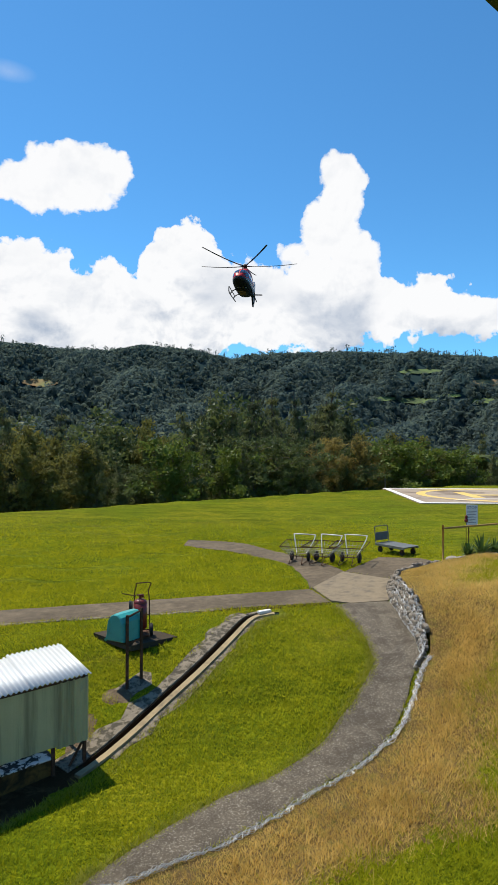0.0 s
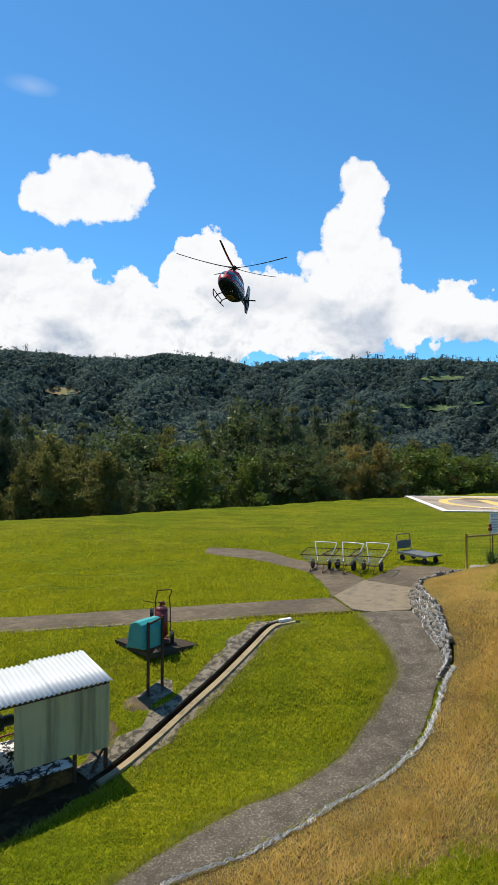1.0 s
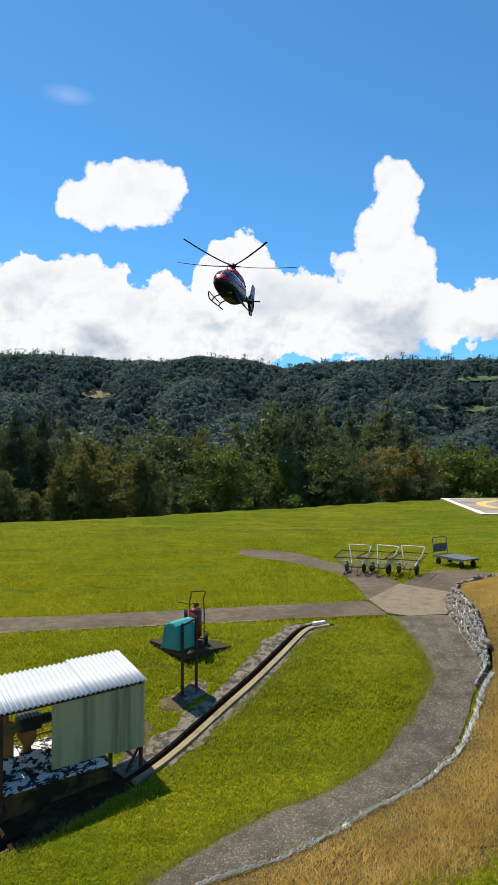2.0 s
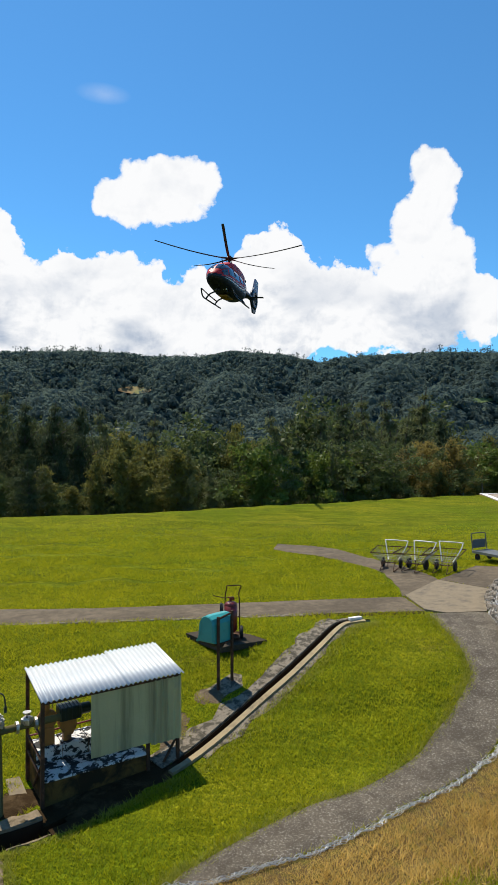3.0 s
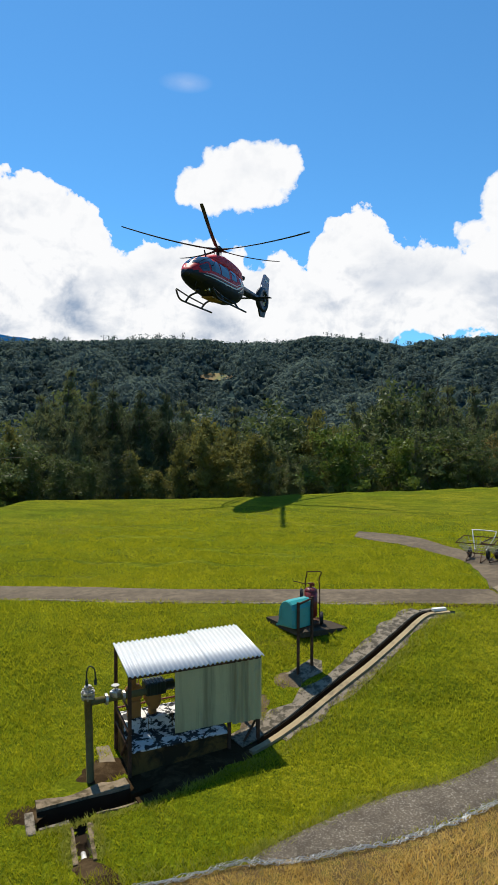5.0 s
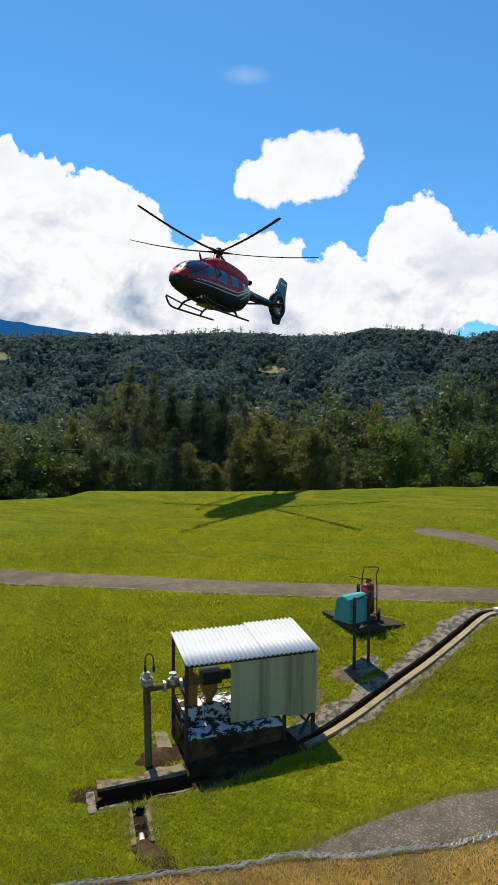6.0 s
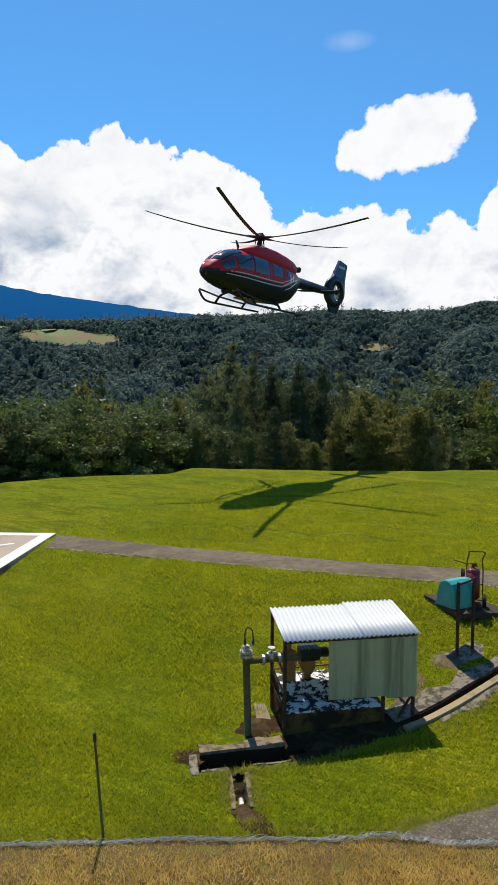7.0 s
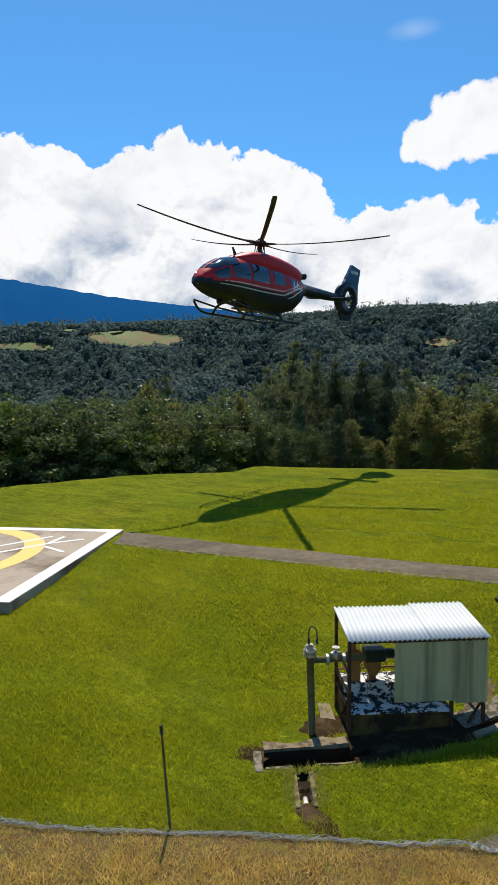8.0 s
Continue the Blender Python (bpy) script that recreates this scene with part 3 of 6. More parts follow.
# edge of the bank: x, y, height over the lawn
BANK = [(8.6, 20.6, 0.12), (6.6, 18.5, 0.14), (5.9, 18.1, 0.2), (4.75, 17.0, 0.24), (4.05, 16.2, 0.32), (3.78, 15.2, 0.37), (3.70, 14.2, 0.41), (3.68, 13.1, 0.43), (3.66, 12.3, 0.28), (3.52, 11.75, 0.12),
        (3.16, 11.25, 0.08), (2.84, 10.58, 0.06), (2.42, 9.8, 0.06), (1.8, 9.12, 0.06), (1.04, 8.48, 0.06), (0.32, 7.82, 0.06), (-0.4, 7.3, 0.06), (-1.3, 6.82, 0.06), (-1.9, 6.62, 0.06),
        (-2.9, 6.06, 0.06), (-4.2, 5.36, 0.06), (-5.3, 4.7, 0.06), (-6.75, 3.9, 0.06), (-9, 2.4, 0.06), (-13, 0.2, 0.06)]
BACK = [(22, 22), (20, 19), (18, 18), (16, 16.5), (14, 15), (13, 13.5), (12, 12), (11, 10.5), (10, 9), (9.5, 8), (9, 7), (8.5, 6), (8, 5), (7, 3.5), (6, 2), (5, 0.5), (4, -1), (2.5, -2), (1, -3), (0, -3.5), (-1.5, -4), (-3, -4.5), (-5, -5), (-8, -6), (-12, -7)]


def bank_point(i, s):
    """A place on the bank: i along its edge (fractional), s metres in from the edge."""
    k = min(int(i), len(BANK) - 2)
    f = i - k
    x = BANK[k][0] * (1 - f) + BANK[k + 1][0] * f
    y = BANK[k][1] * (1 - f) + BANK[k + 1][1] * f
    h = BANK[k][2] * (1 - f) + BANK[k + 1][2] * f
    bx = BACK[k][0] * (1 - f) + BACK[k + 1][0] * f
    by = BACK[k][1] * (1 - f) + BACK[k + 1][1] * f
    d = math.hypot(bx - x, by - y)
    px, py = x + (bx - x) * s / d, y + (by - y) * s / d
    z = float(lawn(x, y)) + h + 0.075 * s + 0.05 * noise.noise((px * 1.3, py * 1.3, 4.0)) * min(1, s * 2)
    return Vector((px, py, z))


def bank_green(p, s):
    """Whether the turf is green there: in patches, and further in from the edge."""
    return 0.6 * noise.noise((p[0] * 0.7, p[1] * 0.7, 9.0)) + 0.45 * (s - 1.9) > 0


def make_bank():
    offs = [0, 0.06, 0.2, 0.4, 0.6, 0.8] + [1.0 + 0.15 * k for k in range(29)] + [6.2, 7.6]
    n = (len(BANK) - 1) * 12
    verts = []
    for i in range(n + 1):
        row = [bank_point(i / 12, s) for s in offs]
        foot = row[0].copy()
        foot.z -= 0.9
        verts += [foot, *row]
    w = len(offs) + 1
    faces = [(i * w + k, i * w + k + 1, (i + 1) * w + k + 1, (i + 1) * w + k) for i in range(n) for k in range(w - 1)]
    ob = raw("bank", verts, faces, [STRAW_GROUND, LAWN], smooth=True)
    near = [0] + offs
    mids = [(verts[f[0]] + verts[f[2]]) / 2 for f in faces]
    green = [bank_green(p, near[f[0] % w] + random.Random(k).uniform(-0.3, 0.3)) for k, (p, f) in enumerate(zip(mids, faces))]
    ob.data.polygons.foreach_set("material_index", [int(g) for g in green])
    tagged(ob, "sloping bank of sun-dried yellow grass", "ground", kind="structure")


make_bank()


def make_netting():
    """Galvanised netting that edges the bank: crossing wavy wires."""
    bm = B()
    rnd = random.Random(4)
    for k in range(9):
        pts, i = [], 9.3
        while i < 23.4:
            p = bank_point(i, 0.03 + 0.10 * noise.noise((i * 9.0, k * 3.1, 0)) + 0.012 * (k % 3))
            z = 0.02 + 0.085 * (0.5 + 0.5 * noise.noise((i * 13.0, k * 1.7, 3))) * (0.6 + 0.9 * noise.noise((i * 1.3, 2.0, 3)))
            pts.append((p.x + rnd.uniform(-0.015, 0.015), p.y + rnd.uniform(-0.015, 0.015), p.z - 0.01 + z))
            i += 0.03
        tube(bm, pts, 0.0034, 3, caps=False)
    tagged(mesh_object("wire_netting", bm, WIRE), "rumpled galvanised wire netting along the edge of the bank", "netting", kind="stuff")


make_netting()


def make_wall():
    top = empty("retaining_wall", Matrix(), "low dry-stone gabion wall under wire mesh", "wall")
    top["kind"] = "structure"
    rnd = random.Random(8)
    shapes = []
    for k in range(7):
        bm = B()
        bmesh.ops.create_cube(bm, size=1)
        for v in bm.verts:
            v.co += Vector((rnd.uniform(-0.16, 0.16), rnd.uniform(-0.16, 0.16), rnd.uniform(-0.16, 0.16)))
        bmesh.ops.bevel(bm, geom=bm.edges[:], offset=0.2, segments=1, affect="EDGES")
        me = bpy.data.meshes.new("stone")
        bm.to_mesh(me)
        bm.free()
        me.materials.append(STONE)
        shapes.append(me)
    count = 0
    i = 2.2
    while i < 9.9 and count < 290:
        p = bank_point(i, 0)
        d = bank_point(i + 0.05, 0) - p
        base = float(lawn(p.x, p.y))
        ang = math.atan2(d.y, d.x)
        z = base + 0.0
        size = 0.17
        while z < p.z - 0.02:
            size = rnd.uniform(0.09, 0.16)
            out = Vector((d.y, -d.x, 0)).normalized()
            ob = new("stone", rnd.choice(shapes))
            ob.parent = top
            lean = 0.62 * (p.z - z)
            ob.matrix_world = Matrix.Translation((p.x + out.x * (0.05 + lean), p.y + out.y * (0.05 + lean), z + size * 0.4)) @ pose(0, 0, 0, rnd.uniform(-20, 20), rnd.uniform(-20, 20), math.degrees(ang) + rnd.uniform(-25, 25)) @ Matrix.Diagonal((size * 1.25, size * 0.8, size, 1))
            z += size * 0.82
            count += 1
        i += 0.15 / max(0.25, (bank_point(int(i) + 0.99, 0) - bank_point(int(i), 0)).length)
    bm = B()
    for k in range(560):
        i, f = 5.0 + 4.8 * rnd.random() ** 0.7, rnd.uniform(0, 1)
        di, df = rnd.choice((-1, 1)) * rnd.uniform(0.02, 0.09), rnd.uniform(0.12, 0.3) * rnd.choice((-1, 1))
        pts = []
        for s in range(5):
            q = bank_point(min(9.85, i), 0)
            d = bank_point(min(9.9, i + 0.05), 0) - q
            out = Vector((d.y, -d.x, 0)).normalized()
            base = float(lawn(q.x, q.y))
            u = min(1.05, max(-0.05, f))
            off = 0.11 + 0.64 * u * (q.z - base) + rnd.uniform(-0.02, 0.03)
            pts.append((q.x + out.x * off, q.y + out.y * off, base + (q.z - base + 0.05) * (1 - u)))
            i, f = i + di + rnd.uniform(-0.02, 0.02), f + df * 0.5 + rnd.uniform(-0.04, 0.04)
        tube(bm, pts, 0.0042, 3, caps=False)
    part("wire_mesh", bm, WIRE, top, "loose galvanised wire mesh")


make_wall()

# ---- pump shed ----
ZINC = material("zinc_roof", (0.55, 0.56, 0.55), 0.5, metal=0.3, spots=((0.48, 0.46, 0.42), 0.6, 0.75), scale=2.2, grain=50, bump=0.1, spread=0.08)
PANEL = material("painted_sheet", (0.45, 0.405, 0.215), 0.7, spec=0.15, runs=0.75, spots=((0.30, 0.30, 0.22), 0.55, 0.72), scale=2.0, grain=40, bump=0.15, spread=0.12)
RUST = material("rusted_steel", (0.065, 0.036, 0.022), 0.85, spec=0.12, spots=((0.16, 0.075, 0.04), 0.5, 0.66), scale=7, grain=60, bump=0.4, spread=0.3)
OCHRE = material("ochre_plinth", (0.14, 0.078, 0.022), 0.9, spec=0.1, spots=((0.035, 0.024, 0.012), 0.42, 0.58), scale=4, grain=40, bump=0.5, spread=0.3)
# Black blotches paint a dapple of light and shadow over pale slabs.
DAPPLED = material("dappled_top", (0.62, 0.60, 0.56), 0.8, spots=((0.02, 0.018, 0.016), 0.475, 0.505), scale=9, grain=40, bump=0.3, spread=0.15)
PUMP_ORANGE = material("pump_paint", (0.38, 0.16, 0.035), 0.6, spots=((0.12, 0.06, 0.03), 0.52, 0.68), scale=6, grain=50, bump=0.3)
MOTOR = material("motor_green", (0.02, 0.032, 0.022), 0.5, scale=6, grain=50, bump=0.2)
PIPE_GREEN = material("weathered_pipe", (0.14, 0.115, 0.045), 0.8, spec=0.12, spots=((0.07, 0.05, 0.03), 0.5, 0.7), scale=5, grain=60, bump=0.3)
RED = material("red_enamel", (0.15, 0.013, 0.011), 0.4, spots=((0.14, 0.02, 0.015), 0.56, 0.7), scale=5, grain=60, bump=0.15, coat=0.2)
BARE_METAL = material("valve_metal", (0.48, 0.46, 0.42), 0.4, metal=0.8, spots=((0.15, 0.1, 0.07), 0.52, 0.66), scale=12, grain=60, bump=0.3)


def corrugated(x0, x1, y0, y1, pitch, amp, z_at, thick=0.004, per=6):
    """A corrugated sheet; z_at(y) is its height along the run of the waves."""
    n = max(8, int((x1 - x0) / pitch * per))
    verts, faces = [], []
    for j, y in enumerate((y0, (y0 + y1) / 2, y1)):
        for layer in (0, -thick):
            for i in range(n + 1):
                x = x0 + (x1 - x0) * i / n
                verts.append((x, y, z_at(y) + amp * math.sin(math.tau * x / pitch) + layer))
    w = n + 1
    for j in range(2):
        for i in range(n):
            a = j * 2 * w + i
            faces.append((a, a + 1, a + 2 * w + 1, a + 2 * w))
            a += w
            faces.append((a, a + 2 * w, a + 2 * w + 1, a + 1))
    for j in (0, 2):
        for i in range(n):
            a = j * 2 * w + i
            faces.append((a, a + w, a + w + 1, a + 1) if j == 0 else (a, a + 1, a + w + 1, a + w))
    return verts, faces


def make_shed():
    M = pose(-4.113, 8.027, -1.25, 0, 0, 40.3)
    top = empty("pump_shed", M, "small open pump shed with corrugated zinc roof", "shed")
    front, rear, W, D = 1.49, 1.64, 2.2, 1.09
    for x0, x1, y1, dz in ((0.0, 1.36, D, 0.0), (1.28, W, D + 0.05, 0.008)):
        v, f = corrugated(x0, x1, -0.02, y1, 0.076, 0.016, lambda y: front + (rear - front) * y / D + dz)
        raw("roof_sheet", v, f, ZINC, top, True)
    for x0, x1, z0, z1, pitch, amp, y, lab in ((0.72, 1.72, 0.50, 1.45, 0.2, 0.006, 0.03, "dull grey-green painted sheet"), (1.66, 2.17, 0.46, 1.45, 0.1, 0.012, 0.02, "ribbed sheet with green streaks")):
        v, f = corrugated(x0, x1, z0, z1, pitch, amp, lambda q: 0)
        v = [(a, y - c, b) for a, b, c in v]
        tagged(raw("wall_sheet", v, f, PANEL, top), lab)
    for x, y, z0, h in ((0.03, 0.05, -0.06, front - 0.02), (0.03, 1.0, 0, rear - 0.03), (2.1, 1.0, 0.05, rear - 0.03), (1.62, 0.06, 0, front - 0.02), (2.12, 0.06, 0.05, front - 0.02)):
        bm = B()
        box(bm, x - 0.025, x + 0.025, y - 0.025, y + 0.025, z0 - 0.15, h, 0.004)
        part("post", bm, RUST, top)
    for z in (0.38, 0.62, 0.95):
        bm = B()
        tube(bm, [(0.03, 0.05, z), (0.03, 1.0, z + 0.03)], 0.018)
        part("rail", bm, RUST, top)
    for a, b in (((0.03, 0.03, front - 0.04), (2.15, 0.03, front - 0.04)), ((0.03, 1.03, rear - 0.05), (2.15, 1.03, rear - 0.05)), ((0.03, 0.03, front - 0.04), (0.03, 1.03, rear - 0.05)), ((2.14, 0.03, front - 0.04), (2.14, 1.03, rear - 0.05))):
        bm = B()
        tube(bm, [a, b], 0.02, 6)
        part("purlin", bm, RUST, top)
    for a, b in (((2.12, 0.06, 0.5), (1.86, 0.1, 0.05)), ((0.03, 0.05, 0.62), (0.03, 0.6, 0.05))):
        bm = B()
        tube(bm, [a, b], 0.02)
        part("brace", bm, RUST, top)
    # posts are tied to the ground below by a concrete plinth
    bm = B()
    box(bm, 0.06, 1.66, 0.08, 0.62, -0.1, 0.31, 0.015)
    box(bm, 0.06, 1.66, 0.62, 1.02, -0.1, 0.52, 0.015)
    plinth = part("plinth", bm, OCHRE, top, "ochre-washed concrete plinth")
    bm = B()
    for i in range(4):
        x0, x1 = 0.07 + i * 0.397, 0.457 + i * 0.397
        for j in range(2):
            box(bm, x0, x1, 0.07 + j * 0.275, 0.337 + j * 0.275, 0.305, 0.335, 0.006)
        box(bm, x0, x1, 0.602, 0.622, 0.34, 0.52, 0.004)
        box(bm, x0, x1, 0.60, 1.01, 0.515, 0.545, 0.006)
    part("paving", bm, DAPPLED, plinth, "pale slabs with dappled shadow painted in black blotches")
    bm = B()
    tube(bm, [(0.05, 1.0, 0.62), (1.66, 1.0, 0.64)], 0.014, 8)
    part("rail", bm, RED, top, "thin dull red rail")
    return M


SHED = make_shed()


def make_pump():
    M = SHED @ pose(0.26, 0.74, 0.545) @ Matrix.Diagonal((1.0, 1.0, 0.92, 1))
    top = empty("water_pump", M, "old orange water pump with a dark green motor", "pump")
    bm = B()
    drum(bm, 0.15, -0.06, 0.06, 24, pose(0, 0, 0.42, 90, 0, 0), 0.015)
    drum(bm, 0.06, 0, 0.3, 16, pose(-0.02, 0, 0.42), 0.01)
    box(bm, -0.1, 0.1, -0.08, 0.08, 0, 0.3, 0.02)
    part("volute", bm, PUMP_ORANGE, top)
    bm = B()
    box(bm, 0.16, 0.5, -0.14, 0.14, 0.36, 0.58, 0.03)
    motor = part("motor", bm, MOTOR, top)
    for k in range(6):
        bm = B()
        box(bm, 0.18 + k * 0.055, 0.19 + k * 0.055, -0.15, 0.15, 0.38, 0.595)
        part("cooling_fin", bm, MOTOR, motor)
    bm = B()
    prism(bm, [(-0.12, 0.36), (0.12, 0.36), (0.12, 0.24), (0.06, 0.12), (-0.06, 0.12), (-0.12, 0.24)], -0.11, 0.11, pose(0.3, 0, 0, 90, 0, 0))
    box(bm, 0.24, 0.36, -0.05, 0.05, 0, 0.13, 0.01)
    part("gearbox", bm, PUMP_ORANGE, top)
    bm = B()
    drum(bm, 0.09, 0, 0.16, 18, pose(0.5, 0, 0.46, 0, 90, 0), 0.015)
    part("fan_cover", bm, MOTOR, top)
    bm = B()
    tube(bm, [(0.1, 0.1, 0.5), (0.1, 0.1, 1.1)], 0.008, 6)
    part("conduit", bm, BARE_METAL, top)


make_pump()


def make_standpipe():
    top = empty("standpipe", pose(-4.65, 7.88, -1.32), "upright weathered steel standpipe with flange and valve", "pipe")
    bm = B()
    tube(bm, [(0, 0, -0.1), (-0.015, -0.01, 0.7), (-0.03, -0.02, 1.28)], 0.055, 16)
    part("pipe", bm, PIPE_GREEN, top, "", True)
    bm = B()
    drum(bm, 0.1, 1.26, 1.30, 16, pose(-0.03, -0.02, 0), 0.006)
    drum(bm, 0.1, 1.32, 1.36, 16, pose(-0.03, -0.02, 0), 0.006)
    drum(bm, 0.055, 1.36, 1.44, 12, pose(-0.03, -0.02, 0), 0.01)
    for k in range(6):
        a = k * math.tau / 6
        drum(bm, 0.013, 1.24, 1.39, 6, pose(-0.03 + 0.08 * math.cos(a), -0.02 + 0.08 * math.sin(a), 0))
    part("flange", bm, BARE_METAL, top, "bolted grey flange")
    bm = B()
    tube(bm, bent([(-0.05, -0.02, 1.42), (-0.05, -0.02, 1.62), (-0.02, 0.0, 1.71), (0.04, 0.03, 1.68), (0.06, 0.04, 1.56), (0.06, 0.04, 1.48)], 5), 0.011, 6)
    tube(bm, [(0.06, 0.04, 1.52), (0.06, 0.04, 1.44)], 0.022, 8)
    tube(bm, [(-0.05, -0.02, 1.44), (-0.05, -0.02, 1.52)], 0.022, 8)
    part("vent_loop", bm, MOTOR, top, "thin dark vent loop", True)
    bm = B()
    tube(bm, [(0.0, 0.0, 1.19), (0.32, 0.3, 1.19), (0.62, 0.56, 1.19)], 0.05, 12)
    part("branch_pipe", bm, PIPE_GREEN, top, "", True)
    bm = B()
    for s in (0.17, 0.36):
        drum(bm, 0.085, -0.02, 0.02, 14, pose(s, s * 0.92, 1.19, 0, 90, 42), 0.005)
    box(bm, 0.2, 0.34, 0.18, 0.32, 1.2, 1.3, 0.02)
    tube(bm, [(0.27, 0.25, 1.28), (0.27, 0.25, 1.36)], 0.012)
    drum(bm, 0.06, 0, 0.015, 14, pose(0.27, 0.25, 1.36))
    part("valve", bm, BARE_METAL, top, "grey gate valve with handwheel")


make_standpipe()


def make_stake():
    top = empty("stake", pose(-4.94, 5.05, -1.33), "thin grey pipe standing upright in the grass", "stake")
    bm = B()
    tube(bm, [(0, 0, -0.05), (-0.04, -0.035, 0.7), (-0.07, -0.06, 1.26)], 0.017, 10, 0.014)
    part("pipe", bm, PIPE_GREEN, top, "", True)
    bm = B()
    tube(bm, [(-0.068, -0.058, 1.22), (-0.073, -0.062, 1.33)], 0.021, 10)
    part("cap", bm, MOTOR, top, "dark threaded cap", True)


make_stake()
slab("pavement", [(-4.70, 8.25), (-4.5, 8.38), (-4.9, 8.87), (-5.08, 8.78)], PALE_CONCRETE, "small pale concrete pad beside the shed", 0.015)

# ---- wheeled extinguisher and hose cabinet ----
RUBBER = material("black_rubber", (0.018, 0.017, 0.016), 0.75, scale=12, grain=80, bump=0.2)
TEAL = material("teal_fibreglass", (0.03, 0.30, 0.28), 0.4, spots=((0.015, 0.16, 0.15), 0.55, 0.72), scale=3, grain=50, bump=0.1, coat=0.3)
DARK_SLAB = material("dark_slab", (0.058, 0.046, 0.032), 0.95, spec=0.1, spots=((0.10, 0.082, 0.06), 0.55, 0.7), scale=3, grain=50, bump=0.5)
GALV = material("galvanised_tube", (0.24, 0.24, 0.22), 0.5, metal=0.5, scale=8, grain=60, bump=0.1)

bm = B()
prism(bm, [(-3.3, 13.0), (-2.35, 12.17), (-1.5, 12.78), (-2.5, 13.62)], 0, 0.11)
bmesh.ops.translate(bm, verts=bm.verts, vec=(0, 0, -0.36))
tagged(mesh_object("plinth", bm, DARK_SLAB), "square dark concrete slab lying in the lawn", "slab", kind="structure")


def make_extinguisher():
    top = empty("fire_extinguisher", pose(-2.25, 12.68, -0.25, 0, 0, 12) @ Matrix.Diagonal((0.88, 0.88, 0.88, 1)), "red wheeled fire extinguisher on a dark steel cart", "extinguisher")
    bm = B()
    drum(bm, 0.155, 0.22, 0.86, 28, None, 0.03)
    bmesh.ops.create_uvsphere(bm, u_segments=24, v_segments=10, radius=0.152, matrix=pose(0, 0, 0.84) @ Matrix.Diagonal((1, 1, 0.6, 1)))
    part("cylinder", bm, RED, top, "", True)
    bm = B()
    drum(bm, 0.035, 0.9, 1.02, 12)
    box(bm, -0.08, 0.08, -0.015, 0.015, 1.0, 1.03, 0.004)
    drum(bm, 0.03, 0, 0.03, 12, pose(0.06, 0, 0.98, 90, 0, 0))
    part("valve", bm, RED, top, "red valve head with gauge")
    for s in (-1, 1):
        bm = B()
        tube(bm, bent([(s * 0.12, 0.16, 0.08), (s * 0.13, 0.17, 0.7), (s * 0.13, 0.14, 1.02), (s * 0.1, 0.02, 1.2), (s * 0.1, -0.04, 1.3)] if s < 0 else [(0.22, 0.16, 0.08), (0.22, 0.17, 0.8), (0.2, 0.14, 1.08), (0.25, 0.04, 1.26), (0.2, -0.02, 1.31)], 4), 0.014, 8)
        part("frame_tube", bm, RUST, top, "", True)
        bm = B()
        drum(bm, 0.155, -0.04, 0.04, 26, pose(s * 0.26, 0.1, 0.155, 0, 90, 0), 0.02)
        wheel = part("wheel", bm, RUBBER, top, "solid black rubber wheel")
        bm = B()
        drum(bm, 0.07, -0.045, 0.045, 16, pose(s * 0.26, 0.1, 0.155, 0, 90, 0), 0.008)
        part("hub", bm, RUST, wheel)
    bm = B()
    tube(bm, [(-0.1, -0.04, 1.3), (0.2, -0.02, 1.31)], 0.014, 8)
    part("grip", bm, RUST, top)
    bm = B()
    tube(bm, [(-0.26, 0.1, 0.155), (0.26, 0.1, 0.155)], 0.014, 8)
    part("axle", bm, RUST, top)
    bm = B()
    tube(bm, [(-0.13, 0.17, 0.5), (0.22, 0.17, 0.5)], 0.012, 8)
    part("crossbar", bm, RUST, top)
    bm = B()
    box(bm, -0.2, 0.2, -0.18, 0.2, 0.08, 0.11, 0.005)
    part("base_plate", bm, RUST, top)
    bm = B()
    tube(bm, [(-0.42, 0.02, 1.06), (-0.1, 0.05, 0.98)], 0.012, 8)
    part("lever", bm, RUST, top)
    bm = B()
    for k in range(3):
        ring = [(-0.2 - 0.02 * k, 0.02 * k + 0.13 * math.cos(a * math.tau / 20), 0.66 + 0.2 * math.sin(a * math.tau / 20)) for a in range(21)]
        tube(bm, ring, 0.022, 8, caps=False)
    part("hose", bm, RUBBER, top, "coiled black discharge hose", True)


make_extinguisher()


